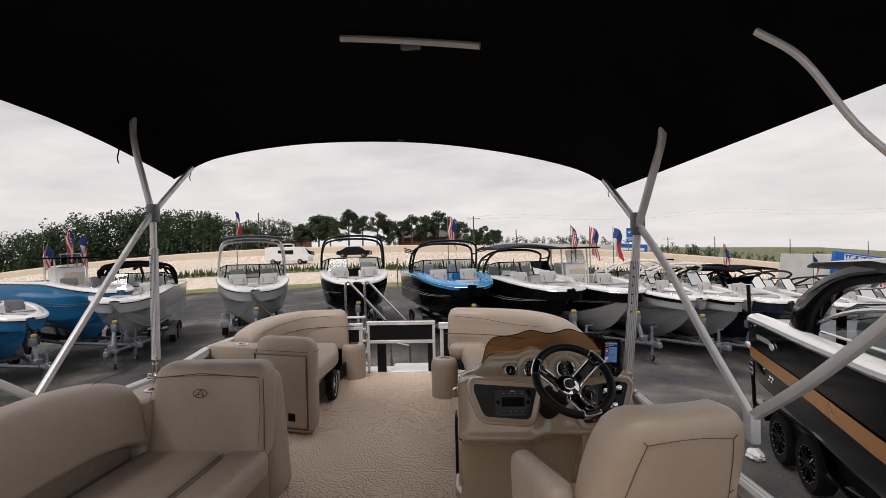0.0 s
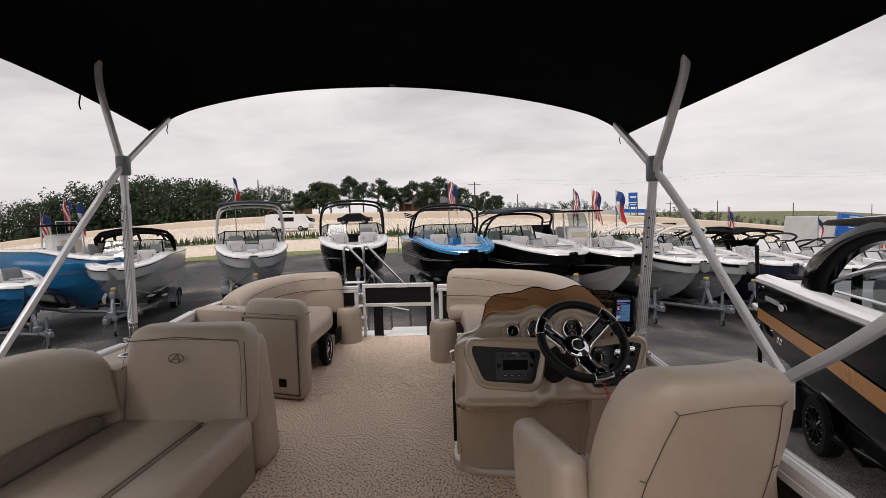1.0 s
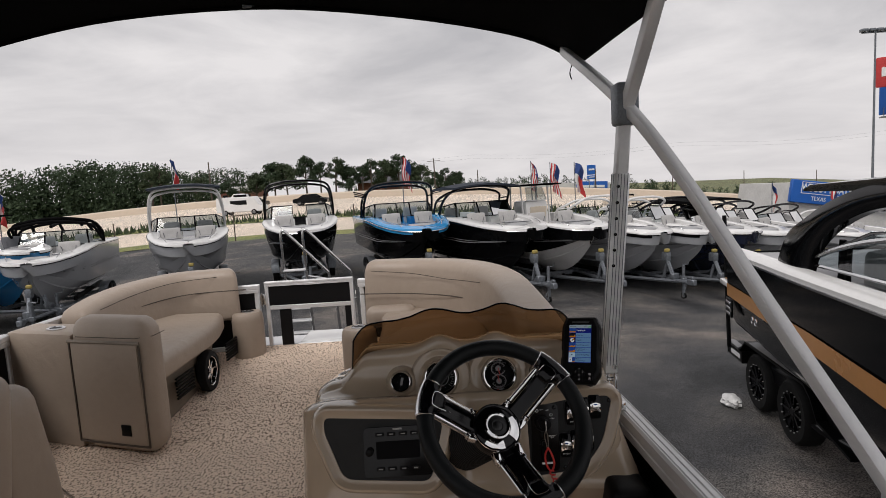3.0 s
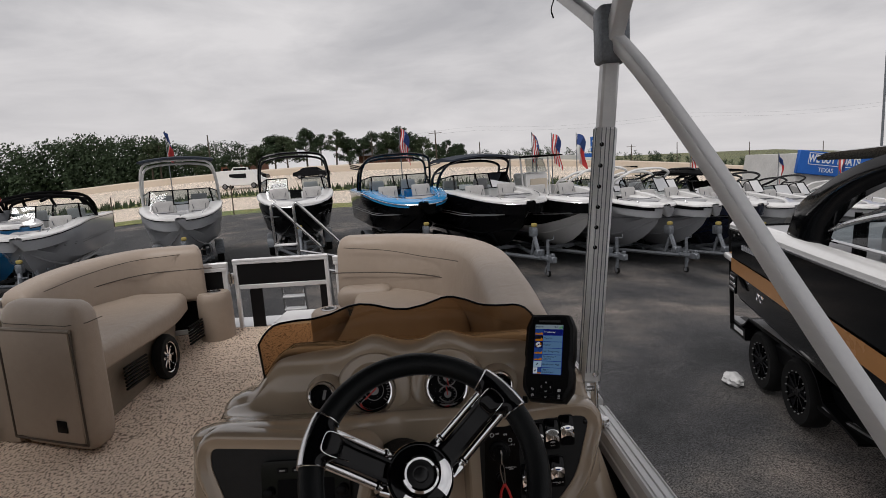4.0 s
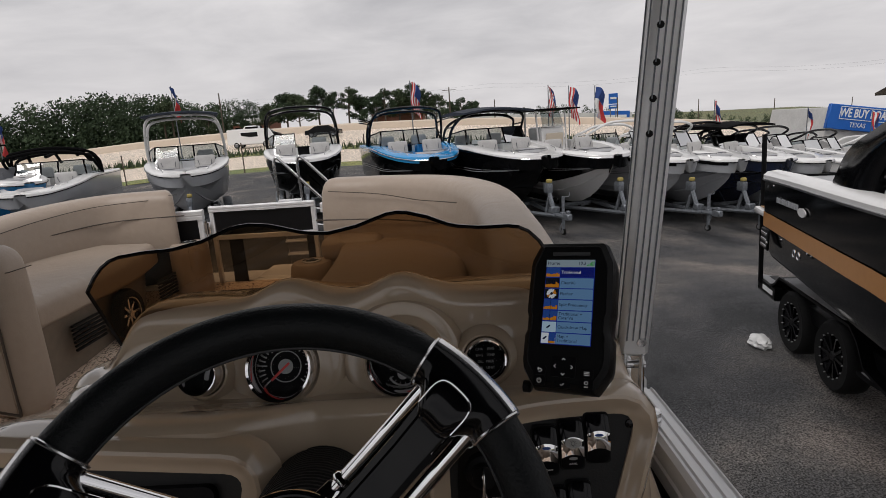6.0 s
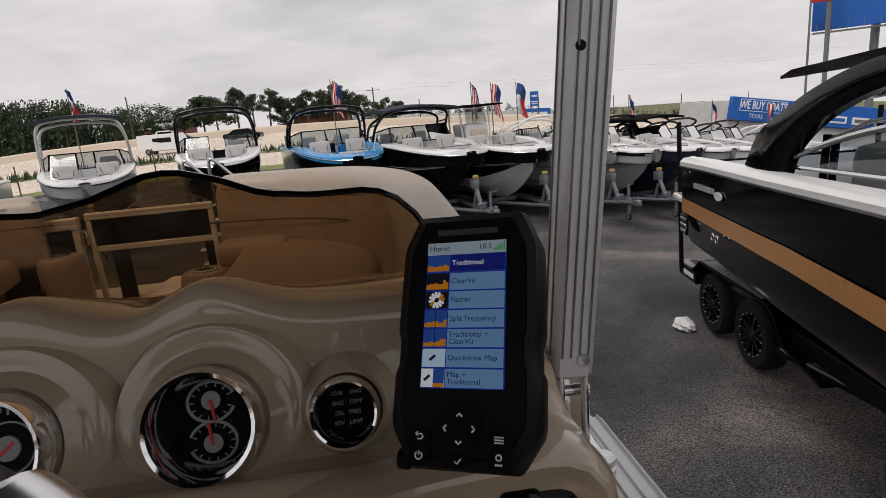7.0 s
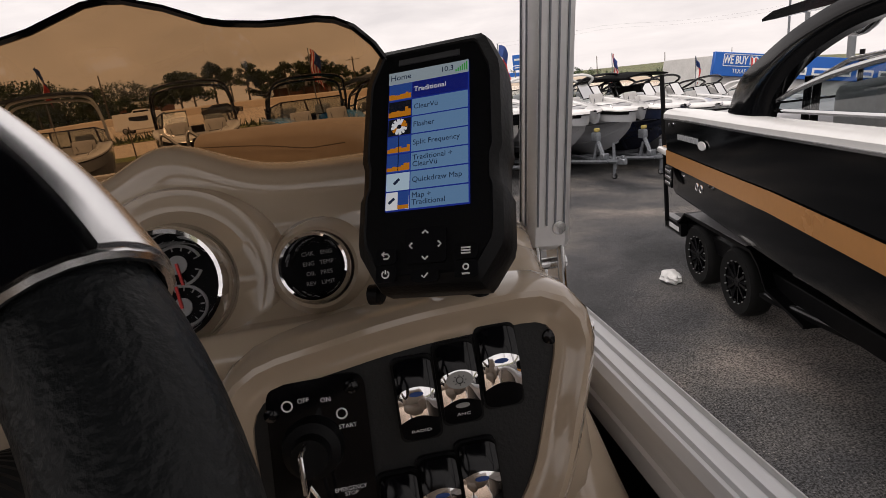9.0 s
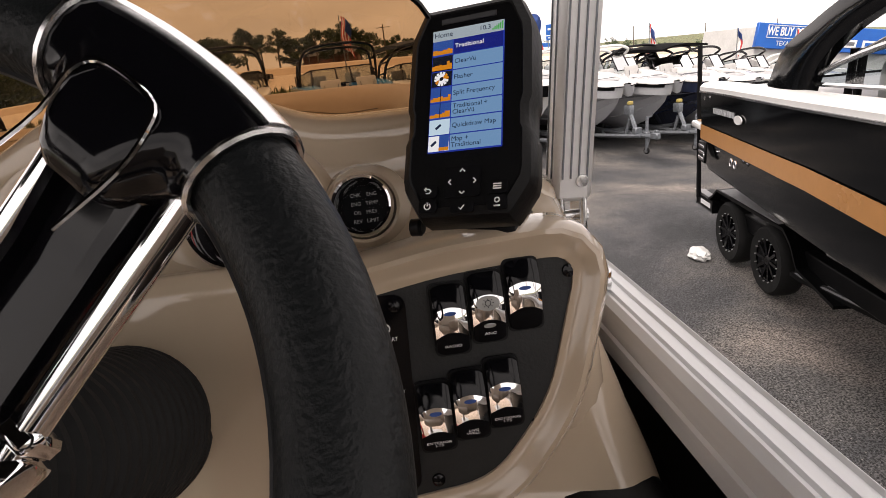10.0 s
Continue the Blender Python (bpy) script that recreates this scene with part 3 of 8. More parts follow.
trailer_p = thing("pontoon_trailer", "galvanised bunk trailer standing under the pontoon boat", "trailer")
for x in (XL + 0.5, XR - 0.5):
    bm = B()
    box(bm, x - 0.05, x + 0.05, -6.2, 0.6, -0.95, -0.79, 0.005, 1)
    part("bunk", bm, M["galv"], trailer_p)
for y in (-5.5, -3.2, -0.9):
    bm = B()
    box(bm, XL + 0.4, XR - 0.4, y - 0.05, y + 0.05, -1.12, -0.95, 0.004, 1)
    box(bm, XL + 0.75, XL + 0.85, y - 0.05, y + 0.05, -1.45, -1.12)
    box(bm, XR - 0.85, XR - 0.75, y - 0.05, y + 0.05, -1.45, -1.12)
    part("cross_member", bm, M["galv"], trailer_p)
for x in (XL + 0.8, XR - 0.8):
    bm = B()
    box(bm, x - 0.06, x + 0.06, -6.0, 0.9, -1.56, -1.45, 0.004, 1)
    part("frame_rail", bm, M["galv"], trailer_p)


def wheel_mesh(r, w, rim="galv"):
    """Tyre and rim about the x axis."""
    t = B()
    mx = pose(0, 0, 0, 0, 90, 0)
    lathe(t, [(r * 0.60, -w / 2 * 0.9), (r * 0.9, -w / 2), (r * 0.98, -w * 0.38), (r, -w * 0.2), (r, w * 0.2), (r * 0.98, w * 0.38), (r * 0.9, w / 2), (r * 0.60, w / 2 * 0.9)], 28, mx, cap=False)
    m1 = mesh_of("tyre", t, M["rubber"])
    q = B()
    lathe(q, [(r * 0.61, -w * 0.46), (r * 0.61, -w * 0.40), (r * 0.5, -w * 0.30), (r * 0.2, -w * 0.34), (r * 0.12, -w * 0.44), (0, -w * 0.44)], 28, mx, cap=False)
    lathe(q, [(r * 0.61, w * 0.46), (r * 0.61, w * 0.40), (r * 0.5, w * 0.30), (r * 0.2, w * 0.34), (r * 0.12, w * 0.44), (0, w * 0.44)], 28, mx, cap=False)
    for k in range(10):
        a = 2 * math.pi * k / 10
        for s in (-1, 1):
            bar(q, (s * w * 0.36, 0.16 * r * math.cos(a), 0.16 * r * math.sin(a)), (s * w * 0.40, 0.58 * r * math.cos(a), 0.58 * r * math.sin(a)), 0.03, 0.03, 0)
    m2 = mesh_of("rim", q, M[rim])
    return m1, m2


WHEELS = {}


def add_wheel(parent, m, r=0.33, w=0.22, rim="galv"):
    key = (r, w, rim)
    if key not in WHEELS:
        WHEELS[key] = wheel_mesh(r, w, rim)
    ty = new("tyre", WHEELS[key][0])
    ty.parent = parent
    ty.matrix_basis = m
    ri = new("rim", WHEELS[key][1])
    ri.parent = ty
    return ty


for x in (XL + 0.62, XR - 0.62):
    for y in (-3.6, -2.8):
        add_wheel(trailer_p, pose(x, y, GZ + 0.33))


def rail_bar(bm, a, b, w=0.050, h=0.060):
    """Extruded rail with shallow grooves along its top and outer face."""
    a, b = Vector(a), Vector(b)
    t = (b - a).normalized()
    s = t.cross(Vector((0, 0, 1))).normalized()
    g = 0.003
    pr = [(-w / 2, -h), (w / 2, -h), (w / 2, -h * 0.66), (w / 2 - g, -h * 0.62), (w / 2 - g, -h * 0.52), (w / 2, -h * 0.48), (w / 2, -0.006), (w / 2 - 0.006, 0)]
    for c in (0.3, 0.0, -0.3):
        pr += [(w * c + 0.0035, 0), (w * c + 0.0015, -g), (w * c - 0.0015, -g), (w * c - 0.0035, 0)]
    pr += [(-w / 2 + 0.006, 0), (-w / 2, -0.006), (-w / 2, -h * 0.48), (-w / 2 + g, -h * 0.52), (-w / 2 + g, -h * 0.62), (-w / 2, -h * 0.66)]
    loft(bm, [[p + s * u + Vector((0, 0, v)) for u, v in pr] for p in (a, b)])


def fence(label, a, b, posts):
    """One run of railing from a to b, with a black panel in each bay."""
    a, b = Vector((*a, 0)), Vector((*b, 0))
    f = thing("railing", label, "railing", pose(0, 0, 0), "pontoon railings")
    up = Vector((0, 0, RT))
    bm = B()
    rail_bar(bm, a + up, b + up)
    part("top_rail", bm, M["alu"], f, "grooved aluminium top rail")
    bm = B()
    bar(bm, a + Vector((0, 0, deck_z(a.y) + 0.022)), b + Vector((0, 0, deck_z(b.y) + 0.022)), 0.035, 0.035)
    part("bottom_rail", bm, M["alu"], f)
    for q in posts:
        p = a.lerp(b, q)
        bm = B()
        bar(bm, p + Vector((0, 0, 0.002)), p + Vector((0, 0, RT - 0.05)), 0.034, 0.036)
        part("post", bm, M["panel_black" if abs(a.x - b.x) < 0.01 else "alu"], f)
    for q, r in zip(posts, posts[1:]):
        p0, p1 = a.lerp(b, q), a.lerp(b, r)
        t = (p1 - p0).normalized()
        bm = B()
        bar(bm, p0 + t * 0.02 + Vector((0, 0, (RT - 0.01) / 2)), p1 - t * 0.02 + Vector((0, 0, (RT - 0.01) / 2)), 0.006, RT - 0.094, 0)
        part("panel", bm, M["panel_black"], f, "black sheet infill panel")
    return f


fence("aluminium railing with black panels along the helm side", (1.62, YA), (XR, -2.62), [0.003, 0.33, 0.66, 0.997])
fence("aluminium railing with black panels beside the helm-side bow bench", (XR, -2.58), (XR, -0.32), [0.008, 0.5, 0.99])
fence("aluminium railing with black panels along the lounge side", (XL, YA), (XL, -2.12), [0.003, 0.33, 0.66, 0.995])
fence("short slanting railing with a black panel by the bow bench", (XL, -2.08), (XB, -1.26), [0.02, 0.98])
fence("aluminium railing with black panels beside the bow bench", (XB, -1.22), (XB, -0.18), [0.02, 0.98])
fence("short corner railing at the bow beside the gate", (XB + 0.012, -0.16), (-0.455, 0.0), [0.02, 0.98])
fence("short corner railing at the bow by the helm-side bench", (0.315, 0.0), (XR - 0.012, -0.30), [0.02, 0.98])

GL, GR = -0.412, 0.271
gate = thing("bow_gate", "aluminium bow gate with black upper panel, closed", "gate")
bm = B()
rail_bar(bm, (GL, 0, RT + 0.017), (GR, 0, RT + 0.017), 0.034, 0.036)
part("top_bar", bm, M["alu"], gate)
for x in (GL + 0.013, GR - 0.013):
    bm = B()
    bar(bm, (x, 0, 0.115), (x, 0, RT - 0.020), 0.026, 0.03)
    part("upright", bm, M["alu"], gate)
bm = B()
bar(bm, (GL + 0.027, 0, 0.420), (GR - 0.027, 0, 0.420), 0.028, 0.032)
part("middle_bar", bm, M["alu"], gate)
bm = B()
box(bm, GL + 0.028, GR - 0.028, -0.004, 0.004, 0.437, RT - 0.021)
part("panel", bm, M["panel_black"], gate, "black sheet panel")
for x0, x1 in ((GL + 0.10, GL + 0.19), (GR - 0.075, GR - 0.03)):
    bm = B()
    box(bm, x0, x1, -0.004, 0.004, 0.12, 0.402)
    part("lower_strip", bm, M["panel_black"], gate, "black upright strip")
bm = B()
box(bm, -0.10, 0.02, -0.020, -0.015, 0.585, 0.603, 0.002, 1)
part("plate", bm, M["alu"], gate, "small maker's plate")
bm = B()
box(bm, GL - 0.035, GL + 0.005, -0.035, -0.017, 0.45, 0.53, 0.004, 1)
tube(bm, [(GL - 0.015, -0.04, 0.44), (GL - 0.015, -0.04, 0.54)], 0.006, 8)
part("latch", bm, M["steel"], gate)

# boarding steps in the yard, and the step plate outside the gate
LDY = 7.2
ladder = thing("boarding_ladder", "tall stainless boarding steps with a bent handrail standing on the asphalt", "ladder", pose(0, LDY, 0))
for x in (-2.40, -1.94):
    bm = B()
    tube(bm, [Vector((x, 0.30, GZ)), Vector((x, 0.08, -0.5))] + curve([(x, 0.0, 0.45), (x + 0.01, 0.0, 0.57), (x + 0.06, 0.0, 0.62), (x + 0.14, 0.0, 0.56)], 5) + [Vector((x + 0.92, 0.05, -0.30)), Vector((x + 0.98, 0.3, -0.75)), Vector((x + 0.98, 0.6, GZ))], 0.030, 10)
    part("side_tube", bm, M["steel"], ladder)
for k in range(6):
    z = GZ + 0.28 + 0.28 * k
    bm = B()
    yy = 0.30 - 0.22 * (z - GZ) / 1.4
    box(bm, -2.40, -1.94, yy - 0.09, yy + 0.12, z - 0.015, z + 0.015, 0.006, 1)
    part("step", bm, M["alu"], ladder)
for z in (-0.62, -0.95):
    bm = B()
    tube(bm, [(-1.94, 0.12, z + 0.25), (-0.98, 0.35, z)], 0.024, 8)
    part("brace", bm, M["steel"], ladder)
bm = B()
box(bm, -0.2, 0.26, 0.08, 0.42, 0.080, 0.119, 0.008, 1)
solid("bow_step", bm, M["white_gel"], "white moulded step plate on the bow platform outside the gate", "step")
bm = B()
box(bm, XB + 0.3, XR - 0.2, 0.078, 0.45, 0.02, 0.078, 0.004, 1)
solid("bow_platform", bm, M["alu"], "narrow aluminium bow platform ahead of the gate", "platform")

# ---- bimini ----
bim = thing("bimini_top", "black canvas bimini top on folding aluminium bows", "bimini")
YC = -4.75
HEM = curve([(-1.45, -1.62, 1.885), (-1.26, -1.34, 2.075), (-0.557, -1.50, 2.126), (0.231, -1.713, 2.074), (0.826, -1.818, 1.977), (1.308, -1.999, 1.823), (1.52, -2.19, 1.665)], 12)
EDGE_R = curve([(1.52, -2.19, 1.665), (1.57, -2.73, 1.675), (1.74, -3.45, 1.73), (1.80, YC, 1.74)], 12)
EDGE_L = curve([(-1.45, -1.62, 1.885), (-1.58, -2.25, 2.055), (-1.60, -3.0, 2.12), (-1.58, YC, 2.16)], 12)


def along(line, t):
    """The point at t, 0 to 1, on a line of points."""
    q = max(0.0, min(1.0, t)) * (len(line) - 1)
    k = min(int(q), len(line) - 2)
    return line[k].lerp(line[k + 1], q - k)


def canopy_pt(u, v):
    """u across -1..1, v from front 0 to back 1: a sheet stretched between the front hem, both sides and the rear bow."""
    w = (u + 1) / 2
    le, ri = EDGE_L[-1], EDGE_R[-1]
    back = le.lerp(ri, w) + Vector((0, 0, 0.30 * (1 - abs(u) ** 4)))
    flat = (EDGE_L[0].lerp(EDGE_R[0], w)).lerp(le.lerp(ri, w), v)
    p = along(HEM, w).lerp(back, v) + along(EDGE_L, v).lerp(along(EDGE_R, v), w) - flat
    p.z += 0.10 * math.sin(math.pi * v) * (1 - abs(u) ** 6)
    return p


bm = B()
NU, NV = 40, 24
rows = []
for j in range(NV + 1):
    a = [canopy_pt(-1 + 2 * i / NU, j / NV) for i in range(NU + 1)]
    rows.append(a + [p + Vector((0, 0, 0.008)) for p in reversed(a)])
loft(bm, rows)
part("canopy", bm, M["canvas"], bim, "black canvas roof")
bm = B()
tube(bm, [canopy_pt(-1 + 2 * i / NU, 0.004) + Vector((0, 0, -0.004)) for i in range(NU + 1)], 0.009, 8)
for s in (-1, 1):
    tube(bm, [canopy_pt(s, j / NV) for j in range(NV + 1)], 0.006, 6)
part("hem", bm, M["canvas"], bim)
for s, post, joint, low, front in ((1, (1.434, -2.685, 0.70), (1.487, -2.719, 1.432), (1.685, -3.38, 0.70), (1.465, -2.14, 1.715)),
                                   (-1, (-1.237, -2.238, 0.70), (-1.268, -2.186, 1.590), (-1.34, -3.02, 0.68), (-1.40, -1.46, 1.985))):
    j = Vector(joint)
    p = Vector(post)
    lo, fr = Vector(low), Vector(front)
    bm = B()
    bar(bm, p, p.lerp(j, 0.76), 0.041, 0.041, 0.006)
    bar(bm, p.lerp(j, 0.74), j, 0.033, 0.033, 0.005)
    bp_ = part("brace_post", bm, M["alu"], bim, "square aluminium telescopic post")
    for u in (-0.0125, -0.004, 0.0045, 0.013):
        bm = B()
        q0, q1 = p.lerp(j, 0.035), p.lerp(j, 0.755)
        bar(bm, q0 + Vector((u, -0.0212, 0)), q1 + Vector((u, -0.0212, 0)), 0.0016, 0.0016, 0)
        part("groove", bm, M["galv"], bp_, "fine extrusion line")
    for u in (-0.009, 0.009):
        bm = B()
        bar(bm, q0 + Vector((-0.0212, u, 0)), q1 + Vector((-0.0212, u, 0)), 0.0016, 0.0016, 0)
        part("groove", bm, M["galv"], bp_, "fine extrusion line")
    bm = B()
    lathe(bm, [(0.0075, 0), (0.0065, 0.003), (0.003, 0.0035)], 16, Matrix.Translation((p.x + 0.010, p.y - 0.0205, p.z + 0.022)) @ pose(0, 0, 0, 90))
    part("screw", bm, M["steel"], bp_, "bright pan-head screw")
    for k in range(6):
        bm = B()
        q = p.lerp(j, 0.42 + 0.058 * k)
        disc(bm, 0.0045, -0.0008, 0.0008, 10, Matrix.Translation((q.x - 0.011, q.y - 0.0212, q.z)) @ pose(0, 0, 0, 90))
        part("pin_hole", bm, M["black_plastic"], bim)
    bm = B()
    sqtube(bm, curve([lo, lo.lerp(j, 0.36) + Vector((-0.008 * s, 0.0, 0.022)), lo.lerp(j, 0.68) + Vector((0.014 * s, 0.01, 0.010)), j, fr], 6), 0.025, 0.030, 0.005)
    part("main_bow", bm, M["alu"], bim, "aluminium bow tube")
    bm = B()
    c = curve([j + Vector(d) for d in (((0, 0, -0.02), (0.005, -0.19, 0.175), (0.045, -0.235, 0.36), (0.04, -0.225, 0.47), (0.005, -0.20, 0.55)) if s > 0 else
                                       ((0, 0, -0.02), (-0.07, 0.03, 0.19), (-0.15, 0.07, 0.42), (-0.18, 0.10, 0.58), (-0.16, 0.12, 0.72)))], 6)
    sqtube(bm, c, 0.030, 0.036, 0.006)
    part("second_bow", bm, M["alu"], bim, "curved aluminium bow tube")
    bm = B()
    c = curve([lo + Vector((0.0, 0, 0)), lo + Vector((0.06 * s, -0.30, 0.22)), lo + Vector((0.14 * s, -0.66, 0.55)), lo + Vector((0.16 * s, -0.95, 0.88)), lo + Vector((0.05 * s, -1.1, 1.15))], 6)
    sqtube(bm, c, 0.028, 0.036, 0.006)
    if s > 0:
        part("rear_bow", bm, M["alu"], bim, "aluminium rear bow tube")
        bm = B()
        c = curve([(1.62, -4.55, RT), (1.66, -4.40, 1.15), (1.63, -4.25, 1.42), (1.523, -4.20, 1.577), (1.416, -4.20, 1.72), (1.34, -4.16, 1.80)], 6)
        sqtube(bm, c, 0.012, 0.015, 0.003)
    part("rear_bow", bm, M["alu"], bim, "aluminium rear bow tube")
    bm = B()
    box(bm, -0.03, 0.03, -0.03, 0.03, -0.055, 0.055, 0.01, 2, Matrix.Translation(j))
    part("clamp", bm, M["galv"], bim, "grey bow clamp")
    bm = B()
    box(bm, lo.x - 0.019, lo.x + 0.019, lo.y - 0.03, lo.y + 0.03, RT + 0.002, lo.z + 0.016, 0.008, 2)
    part("deck_hinge", bm, M["alu"], bim)
    bm = B()
    box(bm, p.x - 0.016, p.x - 0.008, p.y - 0.02, p.y + 0.02, RT + 0.002, p.z + 0.02, 0.003, 1)
    box(bm, p.x + 0.008, p.x + 0.016, p.y - 0.02, p.y + 0.02, RT + 0.002, p.z + 0.02, 0.003, 1)
    box(bm, p.x - 0.02, p.x + 0.03, p.y - 0.03, p.y + 0.03, RT + 0.001, RT + 0.012, 0.003, 1)
    disc(bm, 0.006, -0.022, 0.022, 10, Matrix.Translation((p.x, p.y, p.z - 0.02)) @ pose(0, 0, 0, 0, 90))
    part("foot_bracket", bm, M["steel"], bim)
    bm = B()
    lathe(bm, [(0.0125, 0.0), (0.0125, 0.008), (0.009, 0.010), (0.0125, 0.013), (0.0125, 0.019), (0.008, 0.021), (0.003, 0.021)], 20, Matrix.Translation((p.x + 0.020 * s, p.y - 0.040, RT + 0.001)))
    part("mount_knob", bm, M["steel"], bim)
    for q, ln in ((fr + Vector((0.03 * s, 0.02, 0)), 0.10), (j + Vector((0.052 * s, -0.24, 0.40)), 0.13)):
        bm = B()
        tube(bm, curve([q, q + Vector((0.006, 0, -ln * 0.4)), q + Vector((-0.004, 0, -ln * 0.75)), q + Vector((0.002, 0, -ln))], 3), 0.006, 6, flat=0.3)
        part("strap", bm, M["canvas"], bim, "black webbing strap")
bm = B()
tube(bm, [canopy_pt(u, 0.61) + Vector((0, 0, -0.018)) for u in [-0.01 + 0.032 * k for k in range(12)]], 0.016, 8)
part("roof_bow", bm, M["alu"], bim, "bare stretch of aluminium roof bow")
bm = B()
rbox(bm, 0.09, 0.03, 0.026, 0.008, 3, Matrix.Translation(canopy_pt(0.165, 0.602) + Vector((0, 0, -0.035))))
part("courtesy_light", bm, M["galv"], bim, "small grey roof lamp")
bm = B()
q = canopy_pt(0.0, 0.0) + Vector((0.0, 0, 0))
box(bm, q.x - 0.045, q.x + 0.045, q.y - 0.016, q.y - 0.010, q.z - 0.004, q.z + 0.02, 0.002, 1)
part("hem_tag", bm, M["galv"], bim, "grey hem tag")

# ---- seating ----
def sweep_block(bm, path, prof):
    """A cushion section (offset to the left of the path, height) carried along a path in plan; ends closed and eased."""
    P = curve(path, 8)
    n = len(P)
    rings = []
    for i, p in enumerate(P):
        a, b = P[max(0, i - 1)], P[min(n - 1, i + 1)]
        t = (b - a)
        t.z = 0
        t.normalize()
        s = Vector((-t.y, t.x, 0))
        rings.append((p, s, t))
    cx = sum(q[0] for q in prof) / len(prof)
    cz = sum(q[1] for q in prof) / len(prof)
    out = []

    def ring(i, k, push):
        p, s, t = rings[i]
        return [p + t * push + s * (cx + (u - cx) * k) + Vector((0, 0, cz + (v - cz) * k)) for u, v in prof]
    out.append(ring(0, 0.80, -0.002))
    out.append(ring(0, 0.93, 0.012))
    out.append(ring(0, 1.0, 0.035))
    for i in range(2, n - 2):
        out.append(ring(i, 1.0, 0))
    out.append(ring(n - 1, 1.0, -0.035))
    out.append(ring(n - 1, 0.93, -0.012))
    out.append(ring(n - 1, 0.80, 0.002))
    loft(bm, out)
    return bm


def soft_profile(w0, w1, z0, z1, r=0.05, lean=0.0, n=5):
    """A rounded upright section between offsets w0..w1 and heights z0..z1; lean moves the top sideways."""
    pts = []
    for cx, cz, a0 in ((w1 - r, z1 - r, 0), (w0 + r, z1 - r, 90), (w0 + r, z0 + r * 0.5, 180), (w1 - r, z0 + r * 0.5, 270)):
        for k in range(n + 1):
            a = radians(a0 + 90 * k / n)
            rz = r if a0 < 180 else r * 0.5
            z = cz + rz * math.sin(a)
            pts.append((cx + r * math.cos(a) + lean * (z - z0) / (z1 - z0), z))
    return pts


def seam(parent, pts, r=0.0035, name="seam"):
    bm = B()
    tube(bm, pts, r, 6)
    return part(name, bm, M["piping"], parent)


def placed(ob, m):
    """Lays a thing's finished parts out by m, which skews, scales or moves them to fit the camera's view."""
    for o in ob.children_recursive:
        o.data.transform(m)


def cup_holder(parent, x, y, z, r=0.045):
    bm = B()
    lathe(bm, [(r - 0.012, 0.001), (r - 0.010, 0.006), (r, 0.007), (r + 0.006, 0.004), (r + 0.006, 0.0)], 28, pose(x, y, z), cap=False)
    part("cup_ring", bm, M["steel"], parent, "bright cup-holder rim")
    bm = B()
    disc(bm, r - 0.011, 0.0008, 0.003, 24, pose(x, y, z))
    part("cup_well", bm, M["black_plastic"], parent, "dark cup well")


# bow bench on the lounge side
bench = thing("bow_bench", "tan vinyl bow bench with a curved backrest and wheel-shaped speaker", "bench seat")
bm = B()
sweep_block(bm, [(-0.53, -1.80, 0), (-0.53, -1.2, 0), (-0.56, -0.75, 0), (-0.64, -0.50, 0)], [(0.62, 0.02), (0.03, 0.02), (0.03, 0.10), (0.0, 0.3), (0.0, 0.32), (0.62, 0.32)])
part("base", bm, M["vinyl_dark"], bench, "taupe moulded seat base")
bm = B()
sweep_block(bm, [(-0.44, -1.80, 0), (-0.45, -1.25, 0), (-0.47, -0.85, 0), (-0.56, -0.46, 0)], soft_profile(0.0, 0.62, 0.31, 0.435, 0.05))
part("seat_cushion", bm, M["vinyl"], bench)
bm = B()
BACKL = [(-1.17, -1.42, -0.065), (-1.16, -1.1, -0.02), (-1.10, -0.75, 0.005), (-0.93, -0.38, 0.02), (-0.555, -0.17, 0.025)]
sweep_block(bm, BACKL, soft_profile(-0.17, 0.03, 0.32, 0.68, 0.06, 0.05))
part("backrest", bm, M["vinyl"], bench, "curved padded backrest")
seam(bench, [p + Vector((0.115, -0.10, 0.535)) for p in curve(BACKL, 8)[10:]])
bm = B()


def cab_shape(v):
    return Vector((v.x, v.y * (1 - 0.12 * max(0, v.z) / 0.33), v.z))


rbox(bm, 0.46, 0.22, 0.66, 0.085, 8, Matrix.Translation((-0.635, -1.76, 0.333)), cab_shape)
part("end_cabinet", bm, M["vinyl"], bench, "padded tan end cabinet")
bm = B()
rbox(bm, 0.42, 0.24, 0.585, 0.03, 5, Matrix.Translation((-1.05, -1.74, 0.296)))
part("arm_block", bm, M["vinyl"], bench)
cup_holder(bench, -1.0, -1.76, 0.589)
bm = B()
box(bm, -0.845, -0.465, -1.869, -1.857, 0.06, 0.545, 0.006, 2)
dr = part("door", bm, M["vinyl"], bench, "flush tan cabinet door")
for a, b in (((-0.855, 0.05), (-0.855, 0.555)), ((-0.455, 0.05), (-0.455, 0.555)), ((-0.855, 0.05), (-0.455, 0.05))):
    bm = B()
    tube(bm, [(a[0], -1.862, a[1]), (b[0], -1.862, b[1])], 0.006, 6)
    part("door_gasket", bm, M["piping"], dr)
bm = B()
tube(bm, [(-0.86, -1.868, 0.553), (-0.45, -1.868, 0.553)], 0.009, 8)
part("door_hinge", bm, M["vinyl_dark"], dr)
bm = B()
box(bm, -0.60, -0.545, -1.876, -1.868, 0.10, 0.155, 0.004, 2)
part("latch", bm, M["black_plastic"], dr, "black flush latch")
